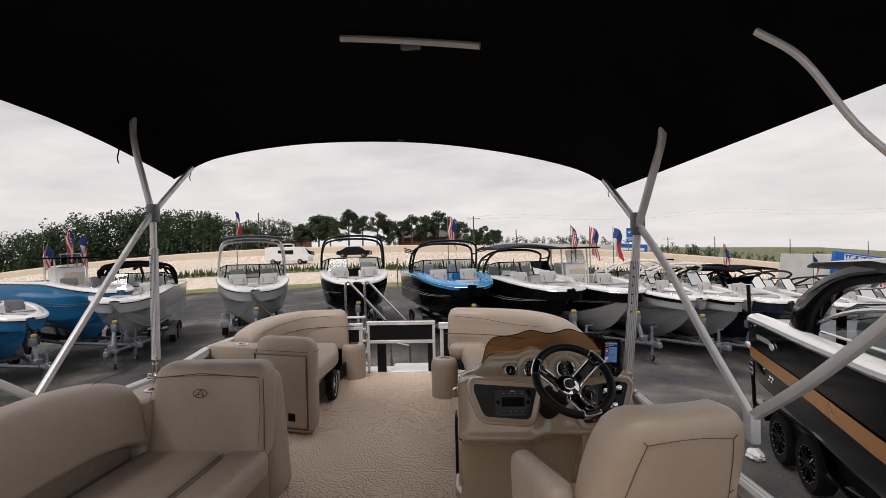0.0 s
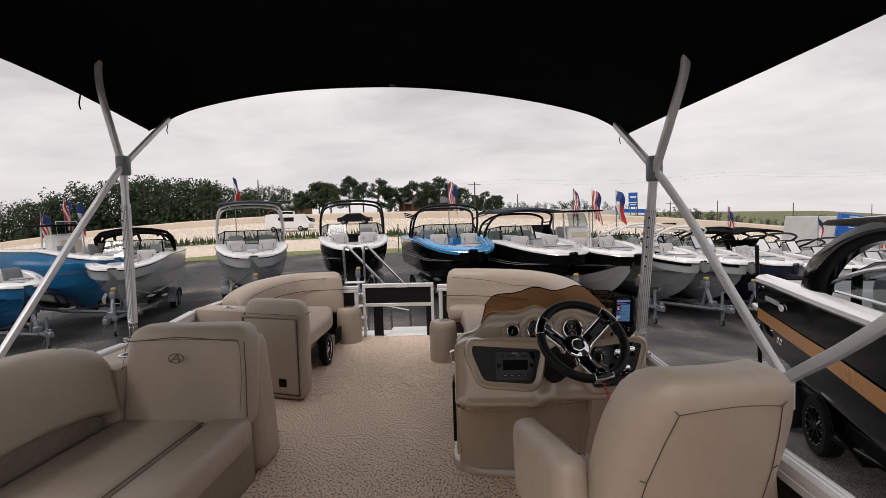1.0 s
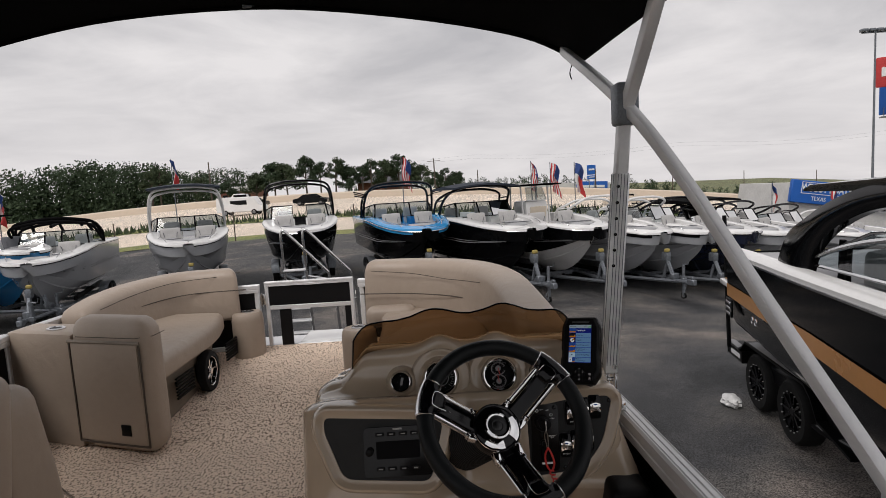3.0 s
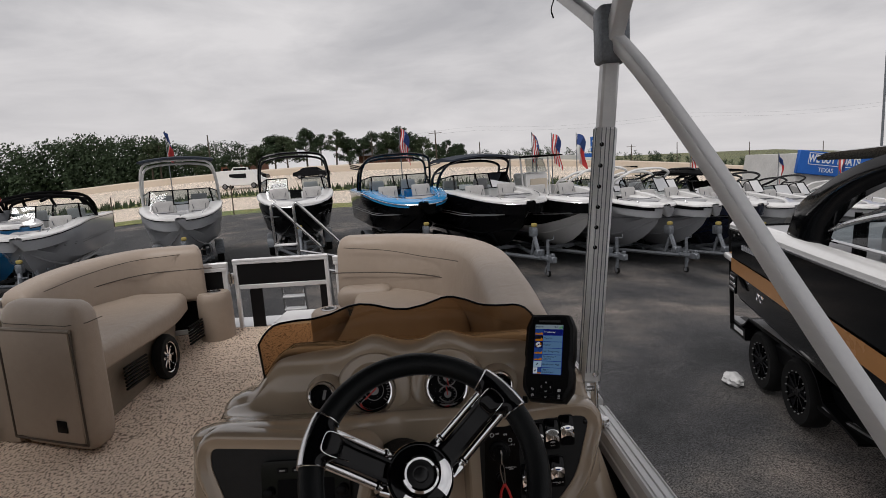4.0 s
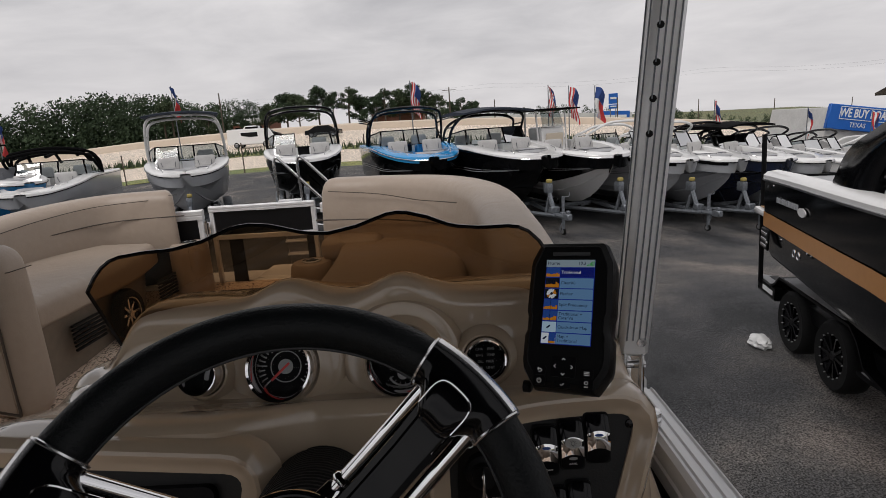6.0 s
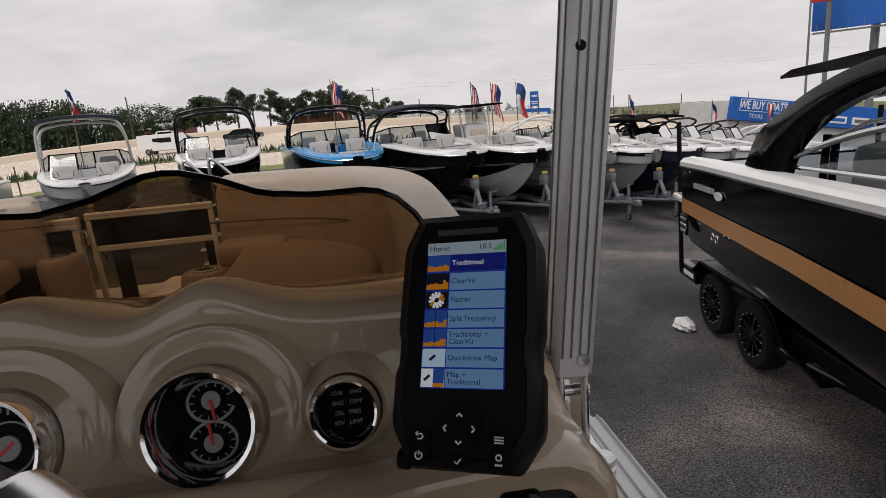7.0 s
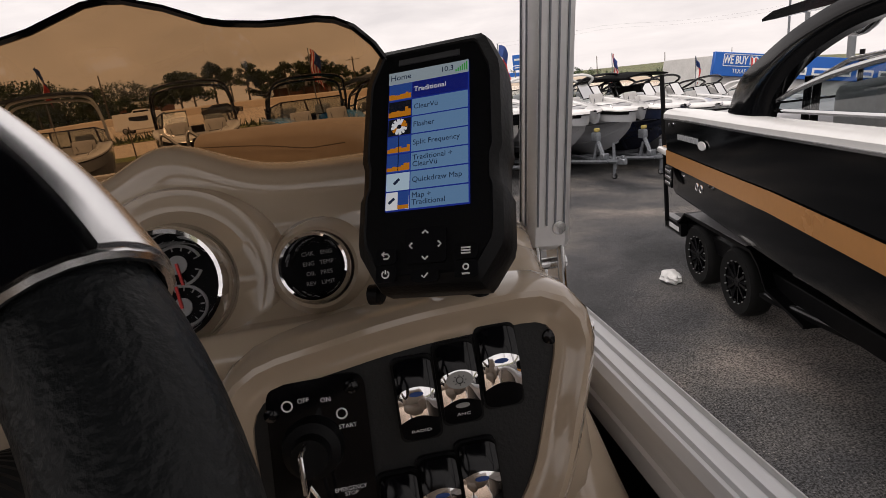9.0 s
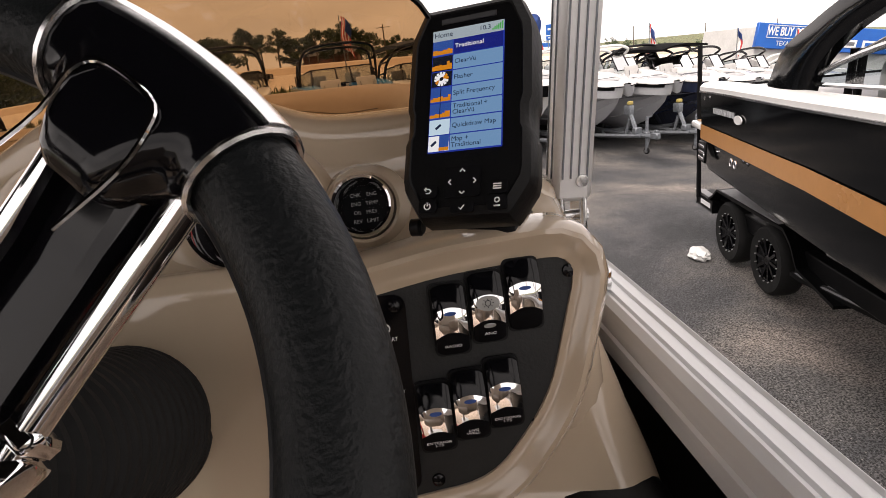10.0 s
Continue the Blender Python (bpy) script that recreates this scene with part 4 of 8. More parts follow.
seam(bench, [(-0.865, -1.60, 0.575), (-0.867, -1.80, 0.575), (-0.80, -1.8695, 0.577), (-0.47, -1.8695, 0.577), (-0.405, -1.80, 0.577), (-0.403, -1.68, 0.577)], 0.0018, "cap_seam")
seam(bench, [p + Vector((0.075, -0.075, 0.655)) for p in curve(BACKL, 8)[6:]], 0.0016)
# speaker shaped like a car wheel
sp = Matrix.Translation((-0.515, -0.98, 0.17)) @ pose(0, 0, 0, 0, 90, 0)
bm = B()
lathe(bm, [(0.085, -0.03), (0.10, -0.02), (0.125, 0.0), (0.128, 0.03), (0.118, 0.05), (0.09, 0.055), (0.085, 0.03)], 32, sp, cap=False)
sk = part("speaker", bm, M["rubber"], bench, "speaker ring like a small tyre")
bm = B()
disc(bm, 0.085, 0.0, 0.012, 32, sp)
part("speaker_cone", bm, M["black_plastic"], sk)
bm = B()
for k in range(8):
    a = 2 * math.pi * k / 8
    m = sp @ pose(0, 0, 0.03, 0, 0, math.degrees(a))
    box(bm, 0.012, 0.086, -0.007, 0.007, -0.005, 0.005, 0.002, 1, m)
disc(bm, 0.018, 0.0, 0.045, 16, sp)
tube(bm, [sp @ Vector((0.086 * math.cos(2 * math.pi * k / 32), 0.086 * math.sin(2 * math.pi * k / 32), 0.042)) for k in range(32)], 0.006, 8, True)
part("speaker_grille", bm, M["chrome"], sk, "chrome spoked grille")
for k in range(2):
    bm = B()
    y0 = -1.42 + 0.8 * k
    for i in range(7):
        box(bm, -0.512, -0.498, y0, y0 + 0.24, 0.13 + 0.018 * i, 0.14 + 0.018 * i, 0.002, 1)
    part("vent_grille", bm, M["black_plastic"], bench, "dark louvred vent")


def pod(x, y, label):
    p = thing("cup_pod", label, "cup holder stand", pose(x, y, deck_z(y) - 0.04), "bow cup pods")
    bm = B()
    lathe(bm, [(0.115, 0.002), (0.115, 0.30), (0.108, 0.345), (0.095, 0.36), (0.04, 0.362)], 30)
    part("body", bm, M["vinyl"], p)
    cup_holder(p, 0, 0, 0.362)
    return p


pod(-0.523, -0.12, "round tan vinyl cup-holder pod by the lounge-side bow bench")
pod(0.40, -0.66, "round tan vinyl cup-holder pod by the helm-side bow bench")

# bow bench on the helm side
bench2 = thing("bow_bench", "tan vinyl bow bench with long curved backrest before the console", "bench seat")
bm = B()
BACKR = [(0.475, -0.20, 0.03), (0.85, -0.30, 0.03), (1.17, -0.55, 0.03), (1.36, -0.95, 0.015), (1.41, -1.5, -0.02), (1.42, -2.0, -0.06)]
sweep_block(bm, BACKR, soft_profile(-0.17, 0.03, 0.32, 0.70, 0.06, 0.05))
part("backrest", bm, M["vinyl"], bench2, "curved padded backrest")
seam(bench2, [p + Vector((-0.06, -0.165, 0.50)) for p in curve(BACKR, 8)[:20]])
bm = B()
sweep_block(bm, [(0.56, -0.46, 0), (0.60, -0.8, 0), (0.62, -1.3, 0), (0.62, -1.95, 0)], soft_profile(0.0, 0.62, 0.31, 0.435, 0.05))
part("seat_cushion", bm, M["vinyl"], bench2)
bm = B()
rbox(bm, 0.34, 0.17, 0.13, 0.06, 6, Matrix.Translation((0.63, -0.47, 0.40)))
part("bolster", bm, M["vinyl"], bench2)
bm = B()
sweep_block(bm, [(0.66, -0.48, 0), (0.68, -0.8, 0), (0.69, -1.3, 0), (0.69, -1.95, 0)], [(0.62, 0.02), (0.03, 0.02), (0.0, 0.3), (0.0, 0.318), (0.62, 0.318)])
part("base", bm, M["vinyl_dark"], bench2, "taupe moulded seat base")

# rear lounge with an aft-facing back
lounge = thing("rear_lounge", "tan vinyl corner lounge with embroidered backrest", "lounge seat")
bm = B()


def back_shape(v):
    return Vector((v.x * (1 - 0.06 * max(0, v.z) / 0.36), v.y + 0.07 * (v.z / 0.36), v.z))


rbox(bm, 0.62, 0.22, 0.50, 0.075, 8, Matrix.Translation((-0.69, -2.93, 0.52)), back_shape)
part("backrest", bm, M["vinyl"], lounge, "padded backrest with stitched emblem")
bm = B()
rbox(bm, 0.61, 0.26, 0.70, 0.06, 7, Matrix.Translation((-0.69, -2.78, 0.352)), lambda v: Vector((v.x * (1 - 0.12 * v.z), v.y * (1 - 0.22 * max(0, v.z) / 0.35) - 0.03 * v.z / 0.35, v.z)))
part("back_shell", bm, M["vinyl"], lounge, "upholstered tan rear of the backrest")
bm = B()
rbox(bm, 0.44, 0.80, 0.14, 0.05, 7, Matrix.Translation((-0.80, -3.40, 0.285)))
part("seat_cushion", bm, M["vinyl"], lounge)
bm = B()
rbox(bm, 0.22, 0.80, 0.15, 0.06, 7, Matrix.Translation((-0.465, -3.40, 0.28)))
part("seat_bolster", bm, M["vinyl"], lounge)
bm = B()
rbox(bm, 0.62, 2.6, 0.22, 0.02, 5, Matrix.Translation((-0.70, -4.25, 0.112)))
part("base", bm, M["vinyl_dark"], lounge, "taupe moulded seat base")
bm = B()
sweep_block(bm, [(-1.14, -4.05, 0.02), (-1.14, -3.8, 0.045), (-1.14, -3.5, 0.05), (-1.13, -3.25, 0.03), (-1.13, -3.08, -0.02)], soft_profile(-0.19, 0.04, 0.40, 0.71, 0.085, 0.06))
part("side_backrest", bm, M["vinyl"], lounge, "padded side backrest")
bm = B()
sweep_block(bm, [(-1.14, -5.2, 0.0), (-1.14, -4.7, 0.04), (-1.14, -4.3, 0.04), (-1.14, -4.07, 0.015)], soft_profile(-0.19, 0.04, 0.40, 0.71, 0.085, 0.06))
part("side_backrest", bm, M["vinyl"], lounge, "padded side backrest")
bm = B()
rbox(bm, 0.10, 2.1, 0.22, 0.02, 5, Matrix.Translation((-1.08, -4.15, 0.33)))
part("back_strip", bm, M["vinyl_dark"], lounge)
bm = B()
rbox(bm, 0.60, 1.30, 0.14, 0.05, 7, Matrix.Translation((-0.72, -4.5, 0.285)))
part("seat_cushion", bm, M["vinyl"], lounge)
bm = B()
rbox(bm, 0.26, 0.44, 0.60, 0.03, 5, Matrix.Translation((-1.10, -2.86, 0.303)))
part("corner_block", bm, M["vinyl"], lounge)
cup_holder(lounge, -1.075, -2.84, 0.604)
# embroidered emblem: a ring round a slanted letter shape
em = Matrix.Translation((-0.70, -3.055, 0.64)) @ pose(0, 0, 0, 80, 0, 0)
bm = B()
tube(bm, [em @ Vector((0.036 * math.cos(a), 0.021 * math.sin(a), 0)) for a in [2 * math.pi * k / 28 for k in range(28)]], 0.0022, 5, True)
tube(bm, [em @ Vector(p) for p in ((-0.026, -0.016, 0), (0.006, 0.018, 0), (0.018, -0.016, 0))], 0.003, 5)
tube(bm, [em @ Vector(p) for p in ((-0.012, -0.004, 0), (0.014, -0.002, 0))], 0.002, 5)
part("emblem", bm, M["piping"], lounge, "dark stitched emblem")

# captain's chair
chair = thing("helm_chair", "high-backed tan vinyl helm chair with armrests", "chair", pose(1.14, -3.70, 0, 0, 0, 13))
bm = B()


def chair_back(v):
    k = math.sqrt(max(0.05, 1 - 0.50 * (max(0, v.z - 0.02) / 0.28) ** 2.4)) * (1 + 0.05 * max(0, -v.z) / 0.3)
    return Vector((v.x * k, v.y - 0.10 * (v.z / 0.26) + 0.045 * (v.x / 0.26) ** 2, v.z))


rbox(bm, 0.43, 0.17, 0.60, 0.062, 9, Matrix.Translation((0, -0.20, 0.62)), chair_back)
part("backrest", bm, M["vinyl"], chair)
bm = B()
rbox(bm, 0.48, 0.48, 0.15, 0.06, 7, Matrix.Translation((0, 0.06, 0.42)))
part("seat", bm, M["vinyl"], chair)
for s in (-1, 1):
    bm = B()
    rbox(bm, 0.085, 0.42, 0.24, 0.04, 6, Matrix.Translation((0.248 * s, 0.04, 0.54)) @ pose(0, 0, 0, -6))
    part("armrest", bm, M["vinyl"], chair)
bm = B()
lathe(bm, [(0.17, 0.002), (0.17, 0.02), (0.06, 0.04), (0.045, 0.06), (0.045, 0.30), (0.14, 0.345)], 28)
part("pedestal", bm, M["alu"], chair, "aluminium pedestal")

# ---- helm console ----
M["panel_plastic"] = mat("charcoal_panel_plastic", (0.013, 0.0135, 0.014), 0.5, bump=0.12, bscale=350, spec=0.3)
con = thing("helm_console", "moulded taupe helm console with bronze windscreen", "console")
GX2, GX3 = 0.895, 1.064
CX0, CX1 = 0.50, 1.392


def kx(x):
    return 0.913 * x + 0.145


def across(pts):
    """Outline points on the dash panels, set out across the console."""
    return [(kx(u) - kx(0), v) for u, v in pts]


def step01(t):
    t = max(0.0, min(1.0, t))
    return t * t * (3 - 2 * t)


def console_profile(x):
    h = 0.030 * (math.exp(-((x - GX2) / 0.056) ** 2) + math.exp(-((x - GX3) / 0.056) ** 2))
    low = 0.085 * max(step01((0.68 - x) / 0.10), 0.9 * step01((x - 1.30) / 0.07))
    g = 0.1 * h
    b = 0.075 * step01((0.97 - x) / 0.12)
    e = 0.4 * b
    return [(-2.56, 0.001), (-2.565, 0.03), (-2.57, 0.06), (-2.63, 0.22), (-2.71 - b * 0.5, 0.36), (-2.81 - b, 0.43), (-2.885 - b, 0.462), (-2.898 - b, 0.482),
            (-2.880 - b, 0.505), (-2.848 - b, 0.60 + e), (-2.829 - b, 0.672 + e), (-2.823 - b, 0.690 + e), (-2.806 - b * 0.7, 0.699 + e * 0.7), (-2.772, 0.690 + low * 0.05),
            (-2.728 - g, 0.748 - low * 0.55), (-2.726 - g, 0.783 + h - low), (-2.705, 0.797 + h - low), (-2.655, 0.795 + h * 0.6 - low),
            (-2.56, 0.775 - low), (-2.38, 0.69 - low * 0.5), (-2.2, 0.48), (-2.1, 0.22), (-2.08, 0.001)]


def console_ring(x, k):
    cy, cz = -2.5, 0.36
    c = [(y, z) for y, z in console_profile(x)]
    P = curve([(0, y, z) for y, z in c], 3)
    return [Vector((kx(x), cy + (p.y - cy) * k - 0.01, 1.022 * (cz + (p.z - cz) * (0.35 + 0.65 * k) if p.z > cz else max(0.001, p.z)))) for p in P]


def round_poly(pts, r, n=5):
    """Outline with rounded corners."""
    out = []
    k = len(pts)
    for i in range(k):
        a, b, c = Vector(pts[i - 1]), Vector(pts[i]), Vector(pts[(i + 1) % k])
        d0, d1 = (a - b).normalized(), (c - b).normalized()
        rr = min(r, (a - b).length * 0.45, (c - b).length * 0.45)
        for j in range(n + 1):
            t = j / n
            p = (b + d0 * rr) * (1 - t) ** 2 + b * 2 * t * (1 - t) + (b + d1 * rr) * t ** 2
            out.append((p.x, p.y))
    return out


bm = B()
stations = [(CX0 + 0.11 * (1 - math.cos(radians(9 * k))), 1 - 0.26 * (1 - math.sin(radians(9 * k)))) for k in range(10)]
x = CX0 + 0.11
while x < CX1 - 0.05:
    stations.append((x, 1.0))
    x += 0.0125
stations += [(CX1 - 0.04, 1.0), (CX1 - 0.018, 0.985), (CX1 - 0.005, 0.955), (CX1, 0.90)]
loft(bm, [console_ring(x, k) for x, k in stations])
part("body", bm, M["gel"], con, "glossy taupe moulded body")

bm = B()
rings = []
for z, x0, x1, y0 in ((0.001, 1.10, 1.425, -2.745), (0.16, 1.12, 1.425, -2.78), (0.34, 1.13, 1.425, -2.86), (0.45, 1.13, 1.424, -2.905), (0.482, 1.13, 1.424, -2.920), (0.498, 1.135, 1.423, -2.916),
                      (0.512, 1.14, 1.420, -2.902), (0.545, 1.17, 1.411, -2.868), (0.58, 1.20, 1.402, -2.838), (0.61, 1.25, 1.394, -2.80), (0.635, 1.28, 1.390, -2.76)):
    q = round_poly([(x0, y0 + 0.03), (x1 - 0.03, y0), (x1, y0 + 0.025), (x1, -2.45), (x0, -2.45)], 0.02)
    rings.append([Vector((kx(u), v - 0.01, z * 1.022)) for u, v in q])
loft(bm, rings)
part("control_pod", bm, M["gel"], con, "flared lower corner under the switches")

bm = B()
q = round_poly([(CX0 - 0.05, -2.60), (1.12, -2.64), (1.425, -2.74), (1.425, -2.02), (CX0 - 0.05, -2.02)], 0.22, 10)
loft(bm, [[Vector((kx(u), v, z)) for u, v in q] for z in (0.001, 0.022)] + [[Vector((kx(CX0 + 0.3 + (u - CX0 - 0.3) * 0.975), -2.4 + (v + 2.4) * 0.965, 0.034)) for u, v in q]])
part("base_flange", bm, M["gel"], con, "moulded base flange")

PU = Vector((0, 0.25, 0.96825))
PN = Vector((0, -0.96825, 0.25))


def panel_m(x, v, lift=0.0):
    """Pose on the dash panel: x in metres, v up the slope from its middle."""
    p = Vector((kx(x), -2.862, 0.612)) + PU * v + PN * lift
    m = Matrix((Vector((1, 0, 0)), PU, PN)).transposed().to_4x4()
    m.translation = p
    return m


def plate(bm, pts, z0, z1, m):
    """A flat plate from an outline in its own plane."""
    loft(bm, [[m @ Vector((u, v, z)) for u, v in pts] for z in (z0, z1)])


m0 = panel_m(0, 0, 0)
OUT_L = Vector((0, -0.070, 0.028))
RIGHT = round_poly(across([(1.125, -0.098), (1.27, -0.086), (1.328, -0.025), (1.368, 0.090), (1.25, 0.086), (1.125, 0.068)]), 0.03)
LEFT = round_poly(across([(0.585, 0.075), (0.585, 0.04), (0.635, -0.07), (0.86, -0.085), (0.90, 0.055)]), 0.025)
for outline, nm, lb in ((RIGHT, "switch_panel", "matt black switch panel"), (LEFT, "radio_panel", "matt black radio panel")):
    bm = B()
    mp_ = Matrix.Translation(OUT_L) @ m0 if outline is LEFT else m0
    plate(bm, outline, -0.02, 0.012, mp_)
    p = part(nm, bm, M["panel_plastic"], con, lb)
    bm = B()
    k = len(outline)
    rings = []
    for i in range(k):
        c = Vector(outline[i])
        d = Vector(outline[(i + 1) % k]) - Vector(outline[i - 1])
        o = Vector((d.y, -d.x)).normalized()
        rings.append([mp_ @ Vector((c.x + o.x * q, c.y + o.y * q, h)) for q, h in ((-0.004, -0.004), (-0.001, 0.0145), (0.003, 0.0155), (0.009, 0.0175), (0.014, 0.0215), (0.018, 0.0235), (0.022, 0.0225), (0.027, 0.0160), (0.031, 0.0050), (0.034, -0.014), (0.024, -0.020))])
    rings.append(rings[0])
    loft(bm, rings, cap=False)
    part("panel_lip", bm, M["gel"], con, "rounded moulded rim round the panel")
    if nm == "switch_panel":
        switch_panel = p
    else:
        radio_panel = p

# windscreen
bm = B()


def ws(u, v):
    """u along 0..1 across, v from base 0 to top 1."""
    x = kx(0.655 + u * 0.615)
    top = lerp_table(u, [(0, 0.86), (0.03, 0.885), (0.07, 0.900), (0.14, 0.905), (0.2, 0.906), (0.27, 0.914), (0.33, 0.927), (0.37, 0.931), (0.42, 0.928), (0.49, 0.917), (0.54, 0.915), (0.60, 0.921), (0.67, 0.934), (0.70, 0.935), (0.75, 0.927), (0.80, 0.915), (0.86, 0.911), (0.93, 0.911), (0.97, 0.900), (1, 0.872)])
    z0 = 0.715 + 0.03 * math.sin(math.pi * u)
    y0 = -2.61 - 0.09 * (1 - u) ** 5 - 0.05 * u ** 6
    return Vector((x - 0.03 * (1 - v) * (1 - u) ** 4, y0 + (-2.80 - y0) * v, 1.022 * z0 + (1.006 * top - 1.022 * z0) * v))


N = 48
g0 = [[ws(i / N, j / 6) for i in range(N + 1)] for j in range(7)]
V = [[bm.verts.new(p) for p in r] for r in g0]
for j in range(6):
    for i in range(N):
        bm.faces.new((V[j][i], V[j][i + 1], V[j + 1][i + 1], V[j + 1][i]))
wsob = part("windscreen", bm, M["bronze_glass"], con, "wavy bronze acrylic windscreen")
if wsob.data.polygons[0].normal.y > 0:
    wsob.data.flip_normals()
bm = B()
tube(bm, [ws(0, j / 6) for j in range(7)] + [ws(i / N, 1) for i in range(N + 1)] + [ws(1, 1 - j / 6) for j in range(7)], 0.0024, 6)
part("edge_trim", bm, M["black_gloss"], wsob, "dark polished edge")


# gauges
M["dim_print"] = mat("dim_grey_print", (0.045, 0.045, 0.047), 0.5)
M["dial_black"] = mat("matt_black_dial", (0.004, 0.004, 0.005), 0.6, spec=0.08)
M["dial_lens"] = glass_mat("dial_lens", (0.96, 0.96, 0.96), ior=1.10)
GN = Vector((0, -0.94, 0.34))
GU = Vector((0, 0.34, 0.94))


def gauge(x, y, z, r, kind):
    m = Matrix((Vector((1, 0, 0)), GU, GN)).transposed().to_4x4()
    m.translation = Vector((x, y, z)) + GN * 0.006
    bm = B()
    lathe(bm, [(r * 0.78, 0.002), (r * 0.82, 0.012), (r * 0.88, 0.019), (r * 0.95, 0.020), (r * 1.01, 0.014), (r * 1.04, 0.004), (r * 1.02, -0.03), (r * 0.80, -0.03), (r * 0.80, 0.004)], 40, m, cap=False)
    g = part("gauge", bm, M["chrome"], con, "chrome-ringed black dial")
    bm = B()
    if r > 0.04:
        rings = []
        for k in range(65):
            a = 2 * math.pi * k / 64
            u = max(0, 0.42 + 0.58 * math.sin(a))
            pr = [(1.03, -0.03), (1.04, -0.003), (1.10, 0.0), (1.18, -0.003), (1.34, -0.010), (1.48, -0.012 + 0.002 * u), (1.60, -0.014 + 0.006 * u), (1.72, -0.018 + 0.010 * u), (1.84, -0.026 + 0.010 * u), (1.98, -0.042 + 0.006 * u), (2.15, -0.07)]
            rings.append([m @ Vector((q * r * math.cos(a), q * r * math.sin(a), z)) for q, z in pr])
        loft(bm, rings, closed=False)
    else:
        lathe(bm, [(r * 1.03, -0.03), (r * 1.04, -0.004), (r * 1.10, 0.0), (r * 1.20, -0.001), (r * 1.38, -0.010), (r * 1.60, -0.026), (r * 1.85, -0.046)], 40, m, cap=False)
    part("surround", bm, M["gel"], g, "moulded taupe surround")
    bm = B()
    lathe(bm, [(r * 0.80, 0.0035), (r * 0.775, -0.004), (r * 0.745, -0.0118), (r * 0.80, -0.0118)], 40, m, cap=False)
    part("inner_bezel", bm, M["steel"], g, "bright sloping inner bezel")
    bm = B()
    disc(bm, r * 0.81, -0.03, -0.012, 40, m)
    part("dial", bm, M["dial_black"], g)
    bm = B()
    bm.faces.new([bm.verts.new(m @ Vector((r * 0.80 * math.cos(2 * math.pi * k / 40), r * 0.80 * math.sin(2 * math.pi * k / 40), 0.0045))) for k in range(40)])
    lens = part("lens", bm, M["dial_lens"], g)
    lens.visible_shadow = False
    bm = B()
    if kind == "big":
        for k in range(25):
            a = radians(-40 + 260 * k / 24)
            L = 0.10 if k % 4 else 0.16
            box(bm, r * (0.74 - L), r * 0.74, -0.0008, 0.0008, -0.012, -0.0112, 0, 1, m @ pose(0, 0, 0, 0, 0, math.degrees(a)))
        part("ticks", bm, M["grey_print"], g)
        bm = B()
        box(bm, -r * 0.15, r * 0.58, -0.0015, 0.0015, -0.011, -0.009, 0, 1, m @ pose(0, 0, 0, 0, 0, 222))
        part("needle", bm, M["red"], g, "red needle")
        bm = B()
        disc(bm, r * 0.22, -0.0118, -0.0095, 24, m @ pose(0, 0, 0))
        part("hub_cap", bm, M["grey_print"], g)
        bm = B()
        lathe(bm, [(r * 0.44, -0.0119), (r * 0.44, -0.0112), (r * 0.47, -0.0112), (r * 0.47, -0.0119)], 32, m, cap=False)
        part("scale_ring", bm, M["grey_print"], g, "grey scale ring")
    elif kind == "pair":
        for s in (1, -1):
            bm = B()
            ring = [m @ Vector((r * 0.42 * math.cos(a), s * r * 0.36 + r * 0.36 * math.sin(a), -0.0115)) for a in [radians(200 + 320 * k / 30) if s < 0 else radians(20 + 320 * k / 30) for k in range(31)]]
            tube(bm, ring, 0.0013, 5)
            for k in range(13):
                a = radians((200 if s < 0 else 20) + 320 * k / 12)
                c0 = Vector((0, s * r * 0.36, -0.0112))
                tube(bm, [m @ (c0 + Vector((r * q * 1.15 * math.cos(a), r * q * math.sin(a), 0))) for q in (0.27, 0.33)], 0.0006, 4)
            part("sub_dial", bm, M["grey_print"], g, "grey half-dial arc")
            bm = B()
            disc(bm, r * 0.17, -0.0118, -0.0105, 20, m @ pose(0, s * r * 0.38, 0))
            part("dial_hub", bm, M["grey_print"], g)
            bm = B()
            box(bm, -0.0010, 0.0010, 0, r * 0.40, -0.0105, -0.0085, 0, 1, m @ pose(0, s * r * 0.40, 0, 0, 0, 190 if s > 0 else 8))
            part("needle", bm, M["red"], g, "red needle")
    else:
        if kind == "warn":
            for i, tx in enumerate(("CHK    ENG", "ENG   TEMP", "OIL   PRES", "REV   LIMIT")):
                words(tx, 0.0047, M["grey_print"], g, m @ pose(0, r * (0.45 - 0.30 * i), -0.0112))
        else:
            box(bm, -r * 0.12, r * 0.12, -r * 0.35, r * 0.4, -0.012, -0.0105, 0.001, 1, m @ pose(0, 0, 0, 0, 0, -12))
            part("dial_mark", bm, M["grey_print"], g)
    return g


gauge(kx(GX2), -2.772, 0.742, 0.044, "big")
gauge(kx(GX3), -2.772, 0.742, 0.044, "pair")
gauge(kx(0.780), -2.774, 0.739, 0.0265, "small")
gauge(kx(1.182), -2.774, 0.740, 0.0265, "warn")

